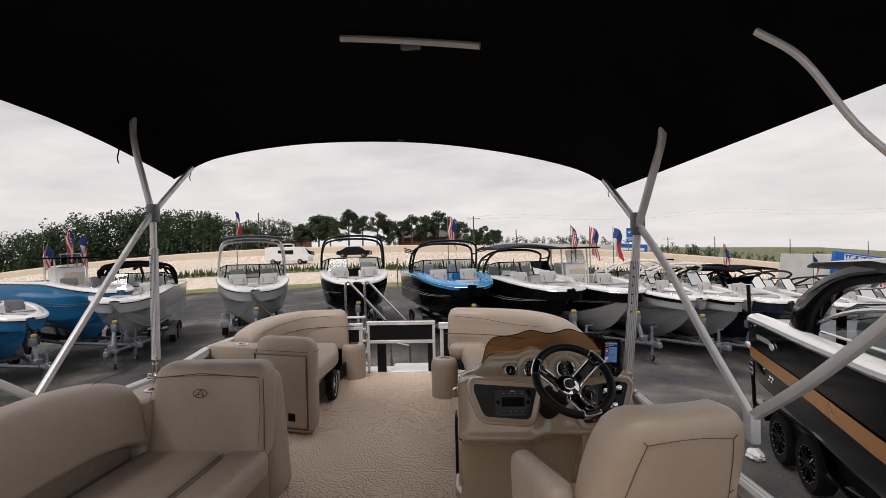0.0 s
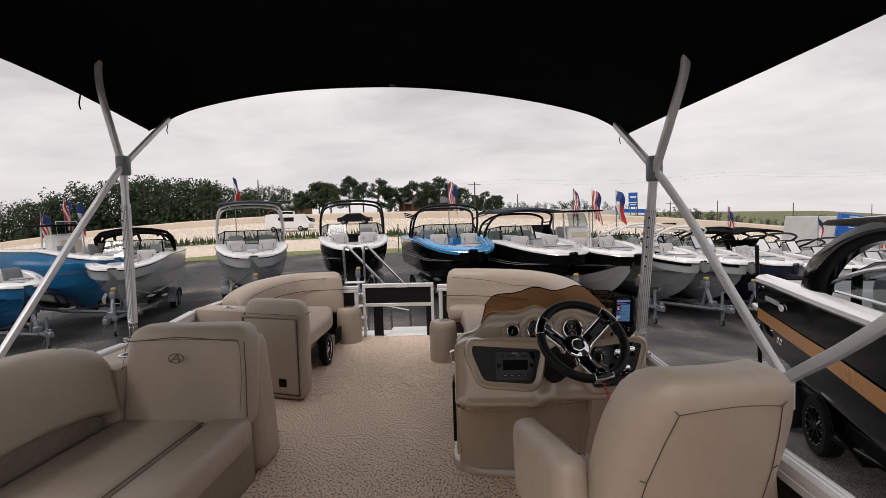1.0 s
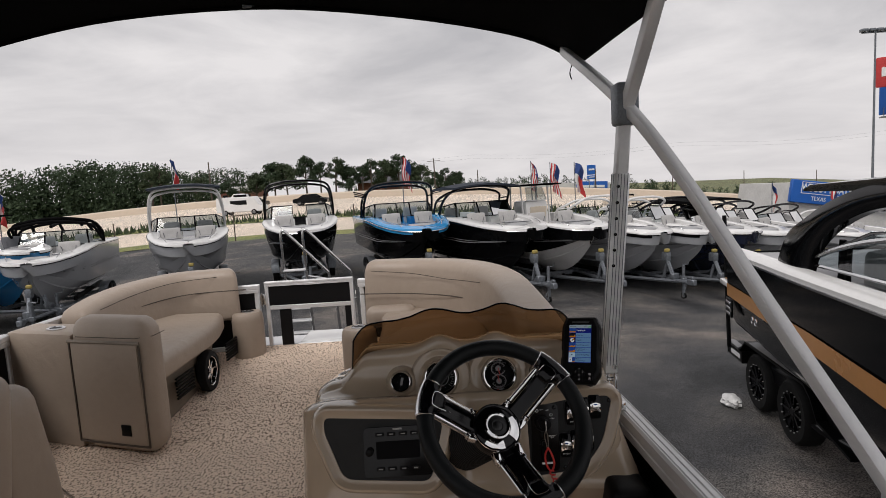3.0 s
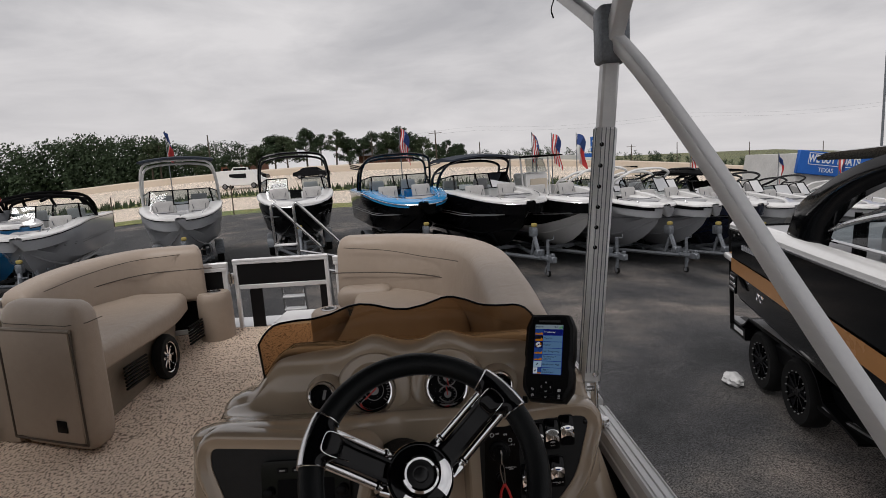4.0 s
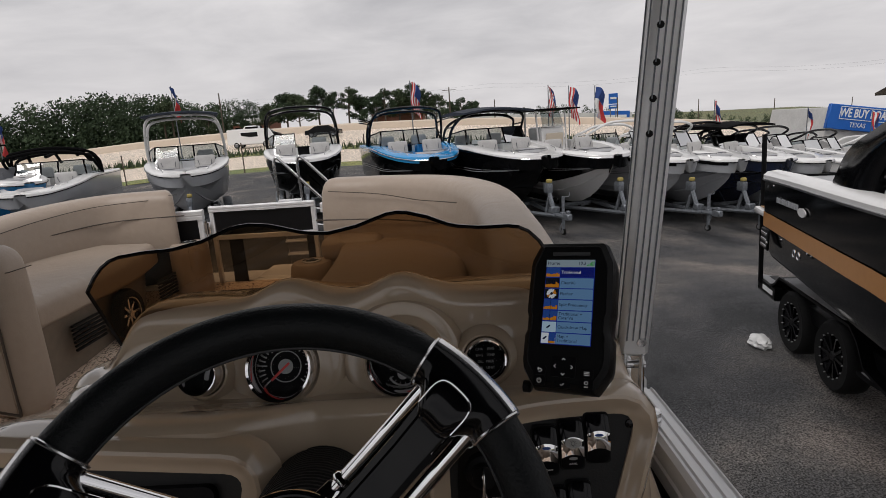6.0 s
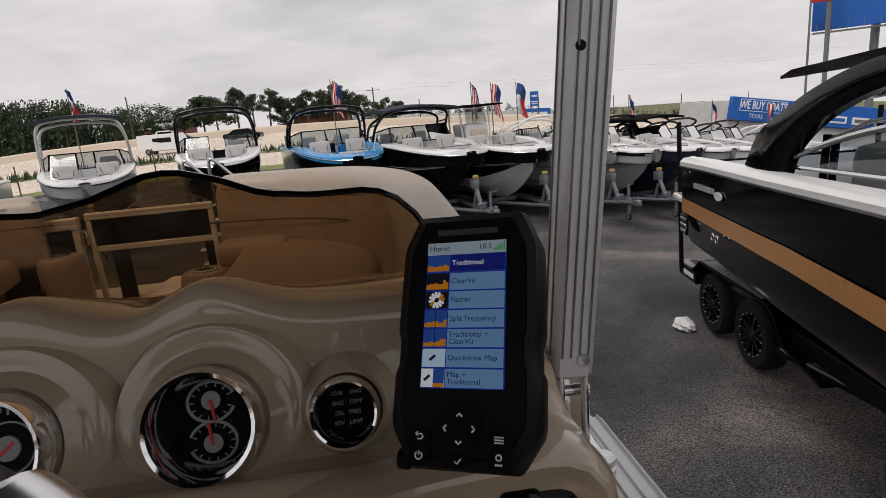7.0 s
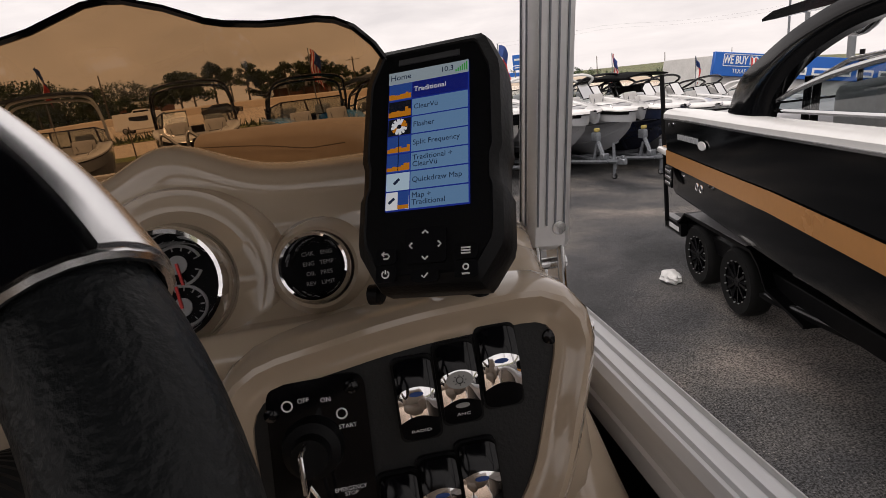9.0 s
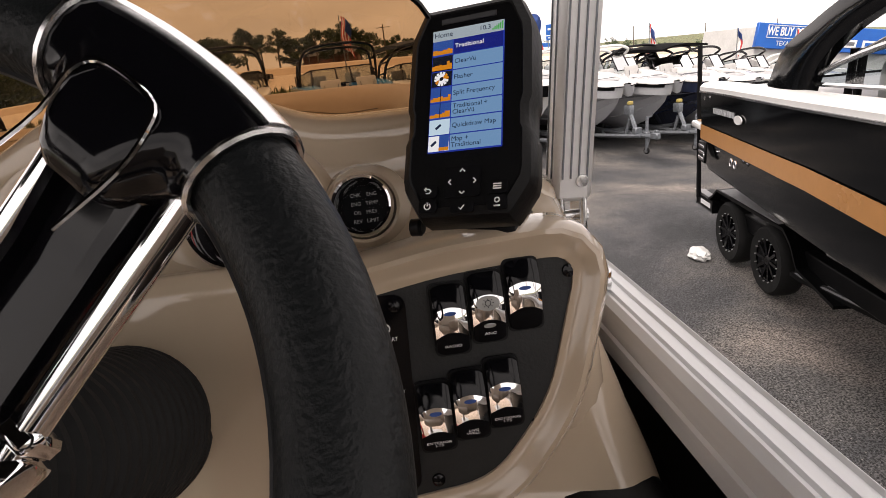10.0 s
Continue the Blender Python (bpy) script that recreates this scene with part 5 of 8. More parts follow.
# switches
def switch(x, v, txt, oval=False):
    """Rocker with a black shoulder, a mirror band and a black lamp lens below."""
    m = panel_m(x, v, 0.012)
    w, h = 0.0275, 0.056
    bm = B()
    plate(bm, round_poly([(-w * 0.53, -h * 0.52), (w * 0.53, -h * 0.52), (w * 0.53, h * 0.52), (-w * 0.53, h * 0.52)], 0.006), 0.0, 0.004, m)
    s = part("switch", bm, M["black_plastic"], switch_panel, "chrome-faced rocker switch")

    def crown(u, q):
        """Height of the rocker's face at u across (-1..1) and q along (-0.5..0.5)."""
        return 0.004 + 0.0125 * (1 - (1.85 * (q - 0.06)) ** 2 * 0.85) - 0.0022 * abs(u) ** 4

    def band(lo, hi, lift, half):
        rows = []
        for j in range(7):
            top, side = [], []
            for i in range(11):
                u = -1 + 0.2 * i
                q = lo(u) + (hi(u) - lo(u)) * j / 6
                top.append(m @ Vector((u * w * half, q * h, crown(u, q) + lift)))
                side.append(m @ Vector((u * w * half, q * h, 0.003)))
            rows.append(top + side[::-1])
        bm = B()
        loft(bm, rows)
        return bm

    end = lambda u: 0.5 - 0.055 * abs(u) ** 5
    part("shoulder", band(lambda u: 0.20 - 0.07 * u * u, end, 0.0, 0.46), M["black_gloss"], s, "rounded black upper part")
    part("chrome_face", band(lambda u: -0.15 - 0.09 * u * u, lambda u: 0.20 - 0.07 * u * u, 0.0003, 0.46), M["chrome"], s, "mirror chrome face")
    part("lamp_window", band(lambda u: -end(u), lambda u: -0.15 - 0.09 * u * u, 0.0, 0.46), M["dial_black"], s, "black lower lens")
    bm = B()
    q = 0.115 if not oval else 0.085
    tilt = pose(0, q * h, crown(0, q) + 0.0002, -math.degrees(math.atan(0.0125 * 0.85 * 2 * 1.85 ** 2 * (q - 0.06) / h)))
    disc(bm, 0.0048 if not oval else 0.0092, 0.0, 0.0008, 24, m @ tilt @ Matrix.Diagonal((1, 0.32 if not oval else 0.62, 1, 1)))
    part("lamp_lens", bm, M["flag_blue" if not oval else "dim_oval"], s, "blue oval mark" if not oval else "grey oval plate with a lamp symbol")
    if oval:
        bm = B()
        tube(bm, [m @ tilt @ Vector((0.0022 * math.cos(a), 0.0022 * math.sin(a), 0.001)) for a in [2 * math.pi * k / 14 for k in range(14)]], 0.0003, 4, True)
        for k in range(8):
            a = 2 * math.pi * k / 8
            tube(bm, [m @ tilt @ Vector((e * math.cos(a), e * 0.8 * math.sin(a), 0.001)) for e in (0.0034, 0.0046)], 0.0003, 4)
        part("lamp_symbol", bm, M["dark_trim"], s, "dark lamp symbol")
        bm = B()
        disc(bm, 0.0048, 0.0, 0.0006, 20, m @ pose(0, -0.235 * h, crown(0, -0.235) + 0.0002, 24) @ Matrix.Diagonal((1, 0.4, 1, 1)))
        part("lamp_lens", bm, M["grey_print"], s, "pale lamp lens")
    if txt:
        words(txt, 0.0044, M["white"], s, m @ pose(0, -h * 0.36, crown(0, -0.37) + 0.0012, 36))
    return s


M["dim_oval"] = mat("grey_oval_plate", (0.30, 0.30, 0.29), 0.4)
for i, tx in enumerate(("RADIO", "ANC", "")):
    switch(1.248 + 0.0325 * i, 0.050 + 0.006 * i, tx, i == 1)
for i, tx in enumerate(("EXTERIOR\nLTS", "LIVE\nWELL", "DOCKING\nLTS")):
    switch(1.225 + 0.0305 * i, -0.026 + 0.006 * i, tx)
for u, v in ((1.356, 0.075), (1.314, -0.045), (1.220, -0.080)):
    bm = B()
    m = panel_m(u, v, 0.012)
    lathe(bm, [(0.0055, 0), (0.005, 0.002), (0.002, 0.003)], 14, m)
    part("screw", bm, M["black_gloss"], switch_panel)

# ---- wheel ----
WX = Vector((0.965, 0.261, 0.0)).normalized()
WU = Vector((-0.182, 0.673, 0.717))
WU = (WU - WX * WU.dot(WX)).normalized()
WN = WX.cross(WU)
WM = Matrix((WX, WU, WN)).transposed().to_4x4()
WM.translation = (1.090, -3.165, 0.789)
wheel = thing("steering_wheel", "black leather three-spoke steering wheel with chrome spokes", "steering wheel", WM)
R0, R1 = 0.1566, 0.0165
bm = B()
NT = 120
rimline, rimrad = [], []
for k in range(NT):
    a = 2 * math.pi * k / NT
    rimline.append((R0 * math.cos(a), R0 * math.sin(a), 0))
tube(bm, rimline, R1, 18, True)
part("rim", bm, M["leather"], wheel, "grained black leather rim")
bm = B()
tube(bm, [((R0 - R1) * math.cos(2 * math.pi * k / NT), (R0 - R1) * math.sin(2 * math.pi * k / NT), -0.002) for k in range(NT)], 0.0012, 5, True)
part("rim_stitch", bm, M["dark_trim"], wheel, "stitched inner seam")
for sp_a in (156, 34, -82):
    m = pose(0, 0, 0, 0, 0, sp_a)
    bm = B()
    rings = []
    for r, w, z in ((0.022, 0.017, -0.062), (0.06, 0.016, -0.050), (0.10, 0.0155, -0.026), (0.128, 0.0165, -0.006), (0.142, 0.0175, 0.001)):
        rings.append([m @ Vector((r, q * w, z + h)) for q, h in ((-1, -0.014), (1, -0.014), (1, 0.002), (0.72, 0.003), (0.66, -0.004), (-0.66, -0.004), (-0.72, 0.003), (-1, 0.002))])
    loft(bm, rings)
    spk = part("spoke", bm, M["black_gloss"], wheel, "gloss black channelled spoke")
    for s in (-1, 1):
        bm = B()
        tube(bm, [m @ Vector((0.046, s * 0.0235, -0.066)), m @ Vector((0.09, s * 0.0228, -0.039)), m @ Vector((0.140, s * 0.0225, -0.008))], 0.0056, 14)
        part("chrome_rod", bm, M["chrome"], spk, "polished chrome rod")
        bm = B()
        box(bm, 0.034, 0.058, s * 0.0235 - 0.0075, s * 0.0235 + 0.0075, -0.076, -0.055, 0.003, 2, m)
        box(bm, 0.058, 0.066, s * 0.0235 - 0.0068, s * 0.0235 + 0.0068, -0.068, -0.049, 0.002, 1, m)
        part("rod_bracket", bm, M["chrome"], spk, "chrome rod bracket")
    bm = B()
    rings = []
    for a in range(-12, 13, 1):
        g = radians(sp_a + a)
        e = math.exp(-(a / 8.0) ** 6)
        c, s_ = math.cos(g), math.sin(g)
        ring = []
        for q in range(18):
            b = 2 * math.pi * q / 18
            ri = (R1 + 0.0016) * math.cos(b)
            if ri < 0:
                ri *= 1 + 1.05 * e
            ring.append(Vector(((R0 + ri) * c, (R0 + ri) * s_, (R1 + 0.0016) * math.sin(b))))
        rings.append(ring)
    loft(bm, rings)
    cap = part("rim_cap", bm, M["black_gloss"], spk, "gloss black rim section")
    bm = B()
    rings = []
    for a in range(-12, 13, 1):
        c, s_ = math.cos(radians(sp_a + a)), math.sin(radians(sp_a + a))
        ring = []
        for rr, seq in ((R1 + 0.0036, range(9)), (R1 + 0.0008, range(8, -1, -1))):
            for q in seq:
                b = radians(-4 + 62 * q / 8)
                ring.append(Vector(((R0 + rr * math.cos(b)) * c, (R0 + rr * math.cos(b)) * s_, rr * math.sin(b))))
        rings.append(ring)
    loft(bm, rings)
    part("rim_trim", bm, M["satin"], cap, "broad silver rim trim")
    for a in (-12.5, 12.5):
        bm = B()
        c, s_ = math.cos(radians(sp_a + a)), math.sin(radians(sp_a + a))
        tube(bm, [Vector(((R0 + (R1 + 0.002) * math.cos(b)) * c, (R0 + (R1 + 0.002) * math.cos(b)) * s_, (R1 + 0.002) * math.sin(b))) for b in [2 * math.pi * q / 24 for q in range(24)]], 0.0013, 6, True)
        part("end_line", bm, M["satin"], cap, "silver end line")
    bm = B()
    loop = [(r - 0.0245, v) for r, v in ((0.132, -0.0150), (0.152, -0.0152), (0.164, -0.0150), (0.1705, -0.011), (0.172, 0), (0.1705, 0.011), (0.164, 0.0150), (0.152, 0.0152), (0.132, 0.0150))]
    zs = [0.006, 0.010, 0.0165, 0.0185, 0.0188, 0.0185, 0.0165, 0.010, 0.006]
    tube(bm, curve([m @ Vector((r, v, z)) for (r, v), z in zip(loop, zs)], 3), 0.0008, 6)
    part("loop_outline", bm, M["chrome"], cap, "thin chrome loop outline")
HUB = pose(-0.004, 0.006, -0.058)
bm = B()
lathe(bm, [(0.0, 0.012), (0.026, 0.012), (0.040, 0.010), (0.047, 0.006), (0.0505, 0.0), (0.0505, -0.018), (0.036, -0.03), (0.0, -0.03)], 48)
hub = part("hub", bm, M["black_gloss"], wheel, "gloss black hub cover")
bm = B()
tube(bm, [(0.0475 * math.cos(2 * math.pi * k / 48), 0.0475 * math.sin(2 * math.pi * k / 48), 0.0068) for k in range(48)], 0.0016, 6, True)
part("hub_line", bm, M["chrome"], hub, "chrome hub outline")
for a0, a1, w in ((-48, 22, 0.0485), (-140, -84, 0.047)):
    bm = B()
    rings = []
    for k in range(15):
        g = radians(a0 + (a1 - a0) * k / 14)
        rings.append([Vector((r * math.cos(g), r * math.sin(g), z)) for r, z in ((0.0275, 0.0135), (0.038, 0.0128), (w - 0.002, 0.0092), (w - 0.002, 0.0050), (0.0275, 0.0080))])
    loft(bm, rings)
    part("hub_plate", bm, M["chrome"], hub, "polished hub plate")
bm = B()
lathe(bm, [(0.0195, 0.011), (0.0205, 0.0165), (0.0235, 0.0175), (0.0265, 0.0160), (0.0275, 0.011)], 40, cap=False)
part("hub_ring", bm, M["chrome"], hub, "chrome centre ring")
bm = B()
lathe(bm, [(0.0, 0.0150), (0.008, 0.0150), (0.010, 0.0138), (0.012, 0.0150), (0.0195, 0.0140), (0.0200, 0.011), (0, 0.011)], 32)
part("hub_button", bm, M["dark_trim"], hub, "round black centre cap")
for o in (hub, *hub.children):
    o.data.transform(HUB)
# the column boot runs from the hub forward into the dash
boot0 = Vector((0.0, 0.008, -0.078))
boot1 = WM.inverted() @ Vector((1.01, -2.835, 0.59))
boot_m = (boot0 - boot1).to_track_quat("Z", "Y").to_matrix().to_4x4()
boot_m.translation = boot0
boot_l = (boot1 - boot0).length
bm = B()
prof = []
for k in range(22):
    z = -boot_l * k / 22
    r = 0.042 + 0.0010 * k
    prof += [(r, z), (r + 0.0055, z - boot_l * 0.010), (r + 0.006, z - boot_l * 0.024), (r + 0.001, z - boot_l * 0.036)]
lathe(bm, prof, 48, boot_m, cap=False)
part("bellows", bm, M["rubber"], wheel, "ribbed black column boot")
bm = B()
disc(bm, 0.03, -boot_l, -0.005, 20, boot_m)
part("column", bm, M["black_plastic"], wheel)

# ---- fish finder ----
DR = Vector((0.049, -0.023, 0.0005)).normalized()
DU = Vector((0.0095, 0.052, 0.0795))
DU = (DU - DR * DU.dot(DR)).normalized()
DN = DR.cross(DU)
DM = Matrix((DR, DU, DN)).transposed().to_4x4()
DM = DM @ pose(0, 0, 0, 0, 0, 2.6)
DM.translation = (1.3165, -2.847, 0.836)
ff = thing("fish_finder", "black handheld-size fish finder with a lit menu screen on the console", "fish finder", DM)
W, H, T = 0.098, 0.169, 0.040
oy = -0.0125
half0 = [(0.34, -0.5), (0.37, -0.48), (0.485, -0.375), (0.5, -0.33), (0.5, -0.16), (0.478, -0.13), (0.478, -0.03), (0.5, 0.01), (0.495, 0.33), (0.485, 0.37), (0.40, 0.485), (0.37, 0.5)]
out0 = half0 + [(-u, v) for u, v in reversed(half0)]


def dev_ring(k, z):
    return [Vector((u * W * k, oy + v * H * (1 - (1 - k) * W / H), z)) for u, v in out0]


bm = B()
loft(bm, [dev_ring(0.86, -T), dev_ring(1.0, -T * 0.75), dev_ring(1.0, -0.014), dev_ring(0.95, -0.004), dev_ring(0.84, 0.0), dev_ring(0.82, -0.001)])
part("case", bm, M["black_plastic"], ff, "black plastic case")
bm = B()
disc(bm, 0.022, -0.075, -0.035, 20, pose(0, oy - 0.05, 0, 35))
box(bm, -0.024, 0.024, oy - 0.092, oy - 0.04, -0.125, -0.062, 0.008, 2)
part("mount", bm, M["black_plastic"], ff, "black tilt mount")
for s in (-1,):
    bm = B()
    lathe(bm, [(0.005, 0), (0.007, 0.002), (0.007, 0.009), (0.003, 0.010)], 12, pose(s * 0.043, oy - 0.080, -0.035, 0, 90 * s))
    part("mount_knob", bm, M["black_plastic"], ff)


def lit(name, col, strength=0.40):
    m = bpy.data.materials.new(name)
    m.use_nodes = True
    b = m.node_tree.nodes["Principled BSDF"]
    b.inputs["Base Color"].default_value = (0.01, 0.01, 0.012, 1)
    b.inputs["Roughness"].default_value = 0.15
    b.inputs["Emission Color"].default_value = (*col, 1)
    b.inputs["Emission Strength"].default_value = strength
    return m


LIT = {"blue": lit("screen_blue", (0.01, 0.03, 0.28)), "deep": lit("screen_deep_blue", (0.005, 0.012, 0.17)), "row": lit("screen_pale_blue", (0.13, 0.27, 0.47)),
       "top": lit("screen_grey", (0.30, 0.38, 0.43)), "white": lit("screen_white", (0.75, 0.8, 0.85)), "black": lit("screen_black", (0.004, 0.006, 0.012)),
       "orange": lit("screen_orange", (0.55, 0.20, 0.01)), "sea": lit("screen_sea", (0.02, 0.07, 0.30)), "chart": lit("screen_chart", (0.45, 0.62, 0.75)), "green": lit("screen_green", (0.04, 0.35, 0.06)), "dark": lit("screen_ink", (0.01, 0.02, 0.05))}
SW, SH = 0.0545, 0.0965
bm = B()
box(bm, -SW / 2, SW / 2, -SH / 2, SH / 2, -0.004, 0.0006)
scr = part("screen", bm, LIT["blue"], ff, "lit blue menu screen")


def tile(x0, x1, y0, y1, key, z=0.0012):
    bm = B()
    box(bm, x0, x1, y0, y1, 0.0005, z)
    return part("screen_tile", bm, LIT[key], scr)


top = SH / 2
tile(-SW / 2, SW / 2, top - 0.0085, top, "top")
words("Home", 0.0058, LIT["dark"], scr, pose(-SW / 2 + 0.0012, top - 0.0042, 0.0014), align="LEFT")
words("10.3", 0.0052, LIT["dark"], scr, pose(SW / 2 - 0.0185, top - 0.0042, 0.0014), align="LEFT")
for k in range(6):
    tile(SW / 2 - 0.0085 + 0.0014 * k, SW / 2 - 0.0076 + 0.0014 * k, top - 0.0072, top - 0.0058 + 0.0009 * k, "green", 0.0015)
rows_t = ["Traditional", "ClearV\u00fc", "Flasher", "Split Frequency", "Traditional +\nClearV\u00fc", "Quickdraw Map", "Map +\nTraditional"]
rh = (SH - 0.0085) / 7
for i, tx in enumerate(rows_t):
    y1 = top - 0.0085 - rh * i
    tile(-SW / 2 + 0.0168, SW / 2 - 0.0006, y1 - rh + 0.0006, y1 - 0.0006, "deep" if i == 0 else "row")
    x0, x1 = -SW / 2 + 0.0006, -SW / 2 + 0.0160
    tile(x0, x1, y1 - rh + 0.0006, y1 - 0.0006, ("sea", "black", "black", "sea", "sea", "chart", "white")[i])
    words(tx, 0.0050, LIT["white"] if i == 0 else LIT["dark"], scr, pose(-SW / 2 + 0.0178, y1 - rh / 2, 0.0014), align="LEFT")
    if i in (0, 1, 3, 4):
        rs = random.Random(i)
        for k in range(8):
            hgt = rs.uniform(0.0008, 0.003) * (2 if i == 1 and k % 3 == 0 else 1)
            q0 = x0 + (x1 - x0) * k / 8
            tile(q0, q0 + (x1 - x0) / 8 * 0.95, y1 - rh + 0.001, y1 - rh + 0.002 + hgt + 0.0012 * (k / 8), "orange", 0.0015)
    if i in (3, 4):
        tile((x0 + x1) / 2 - 0.0002, (x0 + x1) / 2 + 0.0002, y1 - rh + 0.0006, y1 - 0.0006, "black", 0.0017)
    if i == 2:
        for k in range(12):
            bm = B()
            box(bm, 0.0016, 0.0055, -0.0009, 0.0009, 0.0011, 0.0015, 0, 1, pose((x0 + x1) / 2, y1 - rh / 2, 0, 0, 0, k * 30 + 8))
            part("screen_tile", bm, LIT["orange" if k in (0, 1, 7) else "white"], scr)
    if i in (5, 6):
        bm = B()
        box(bm, -0.0025, 0.0025, -0.0009, 0.0009, 0.0011, 0.0015, 0.0004, 1, pose(x0 + 0.004 + (0.003 if i == 5 else 0), y1 - rh / 2, 0, 0, 0, 40))
        part("screen_tile", bm, LIT["dark"], scr)
    if i == 6:
        tile((x0 + x1) / 2 + 0.0005, x1, y1 - rh + 0.0006, y1 - 0.0006, "sea", 0.0016)
        tile((x0 + x1) / 2 + 0.0005, x1, y1 - rh + 0.0006, y1 - rh + 0.003, "orange", 0.0018)
bm = B()
box(bm, -0.021, 0.021, top + 0.0055, top + 0.0095, -0.0005, 0.0004)
part("name_bar", bm, M["dim_print"], ff, "faint maker's mark drawn as a bar")

# ---- boats in the yard ----
def hull_half(t, beam):
    """Half breadth of the gunwale at t from bow 0 to stern 1."""
    return beam / 2 * lerp_table(t, [(0, 0.10), (0.008, 0.30), (0.022, 0.46), (0.06, 0.66), (0.12, 0.79), (0.2, 0.90), (0.32, 0.97), (0.5, 1.0), (0.8, 1.0), (1, 0.95)])


def runabout(name, label, at, L=6.6, beam=2.5, hull="white_gel", lower=None, deck_m="white_gel", tower="black", top=None, seats="seat_white", stripe=None, gun=1.6, tz=3.3, group="boats for sale"):
    b = thing(name, label, "boat", at, group)
    keel = lambda t: 0.50 + (gun - 1.05) * max(0, 1 - t / 0.30) ** 2.2
    sheer = lambda t: gun + 0.30 * (1 - max(0, 1 - t / 0.40) ** 1.5) - 0.06 * max(0, t - 0.4)
    ts = [0, 0.008, 0.02, 0.04, 0.08, 0.13, 0.2, 0.28, 0.38, 0.5, 0.65, 0.82, 1.0]
    mats = [M[hull], M[lower or hull]]

    def sec(t):
        h, k, s = hull_half(t, beam), keel(t), sheer(t)
        ch = h * lerp_table(t, [(0, 0.25), (0.1, 0.5), (0.3, 0.84), (1, 0.93)])
        cz = k + (0.36 if t > 0.3 else 0.36 + 0.10 * (1 - t / 0.3)) * (s - k)
        y = t * L
        rake = -0.42 * max(0, 1 - t / 0.16) ** 1.3
        return y, h, k, s, ch, cz, rake
    bm = B()
    rows = []
    for t in ts:
        y, h, k, s, ch, cz, rk = sec(t)
        half = [(h, s, 1.0), (h * 1.0, s - 0.10, 0.92), (h * 0.985 if t > 0.1 else h * 0.93, s - 0.34, 0.75), (ch * 1.02, cz + 0.06, 0.35), (ch, cz, 0.3), (ch * 0.5, (cz + k) / 2 + 0.02, 0.12), (0, k, 0)]
        pts = [Vector((x, y + rk * f, z)) for x, z, f in half]
        rows.append(pts + [Vector((-p.x, p.y, p.z)) for p in reversed(pts[:-1])])
    V = [[bm.verts.new(p) for p in r] for r in rows]
    for i in range(len(V) - 1):
        for k in range(len(V[0]) - 1):
            f = bm.faces.new((V[i][k], V[i][k + 1], V[i + 1][k + 1], V[i + 1][k]))
            f.material_index = 1 if 3 <= k <= 8 else 0
    bm.faces.new(V[-1])
    bm.faces.new(V[0])
    part("hull", bm, mats, b, "glossy painted hull")
    if stripe:
        bm = B()
        for sgn in (-1, 1):
            rr = []
            for t in ts[1:]:
                y, h, k, s, ch, cz, rk = sec(t)
                rr.append([Vector((sgn * (h + 0.006), y + rk * 0.95, s - 0.03)), Vector((sgn * (h * 1.0 + 0.006), y + rk * 0.92, s - 0.13))])
            loft(bm, rr, closed=False)
        part("stripe", bm, M[stripe], b)
    bm = B()
    rows = []
    for t in ts:
        y, h, k, s, ch, cz, rk = sec(t)
        i1 = h * (0.0 if t < 0.05 else 0.70 if t > 0.12 else 0.55)
        fl = s - (0.02 if t < 0.07 else 0.34)
        yy = y + rk
        rows.append([Vector((h + 0.015, yy, s - 0.035)), Vector((h + 0.015, yy, s)), Vector((h * 0.96, yy, s + 0.035)), Vector((i1 + 0.03 if i1 else 0.02, yy, s + 0.05)), Vector((i1, yy, s + 0.03)), Vector((i1 * 0.97, yy, fl)),
                     Vector((-i1 * 0.97, yy, fl)), Vector((-i1, yy, s + 0.03)), Vector((-i1 - 0.03 if i1 else -0.02, yy, s + 0.05)), Vector((-h * 0.96, yy, s + 0.035)), Vector((-h - 0.015, yy, s)), Vector((-h - 0.015, yy, s - 0.035))])
    loft(bm, rows, closed=False)
    y, h, k, s, ch, cz, rk = sec(0)
    part("deck_cap", bm, M[deck_m], b, "moulded deck and coaming")
    for sgn in (-1, 1):
        bm = B()
        tube(bm, [(sgn * (sec(t)[1] + 0.018), sec(t)[0] + sec(t)[6], sec(t)[3] - 0.045) for t in ts], 0.016, 6)
        part("rub_rail", bm, M["black_gloss" if hull != "black_gel" else "satin"], b, "thin rub rail")
        bm = B()
        for dz, w in ((0.10, 0.010), (0.20, 0.007)):
            rr = []
            for t in ts[3:]:
                y, h, k, s, ch, cz, rk = sec(t)
                q = 0.45 + dz
                rr.append([Vector((sgn * (ch * 1.02 * (1 - q) + h * 0.985 * q + 0.012), y + rk * 0.5, (cz + 0.06) * (1 - q) + (s - 0.34) * q + w)), Vector((sgn * (ch * 1.02 * (1 - q) + h * 0.985 * q + 0.012), y + rk * 0.5, (cz + 0.06) * (1 - q) + (s - 0.34) * q - w))])
            loft(bm, rr, closed=False)
        part("accent_line", bm, M["seat_grey" if hull != "black_gel" else "grey_gel"], b, "slim hull accent line")
        bm = B()
        rows_ = []
        for t in (0.02, 0.06, 0.12, 0.22, 0.36, 0.55, 0.8):
            y, h, k, s, ch, cz, rk = sec(t)
            rows_.append([Vector((sgn * ch * 0.62, y + rk * 0.16, k + (cz - k) * 0.66)), Vector((sgn * ch * 0.70, y + rk * 0.18, k + (cz - k) * 0.66 - 0.015)), Vector((sgn * ch * 0.70, y + rk * 0.18, k + (cz - k) * 0.80))])
        loft(bm, rows_)
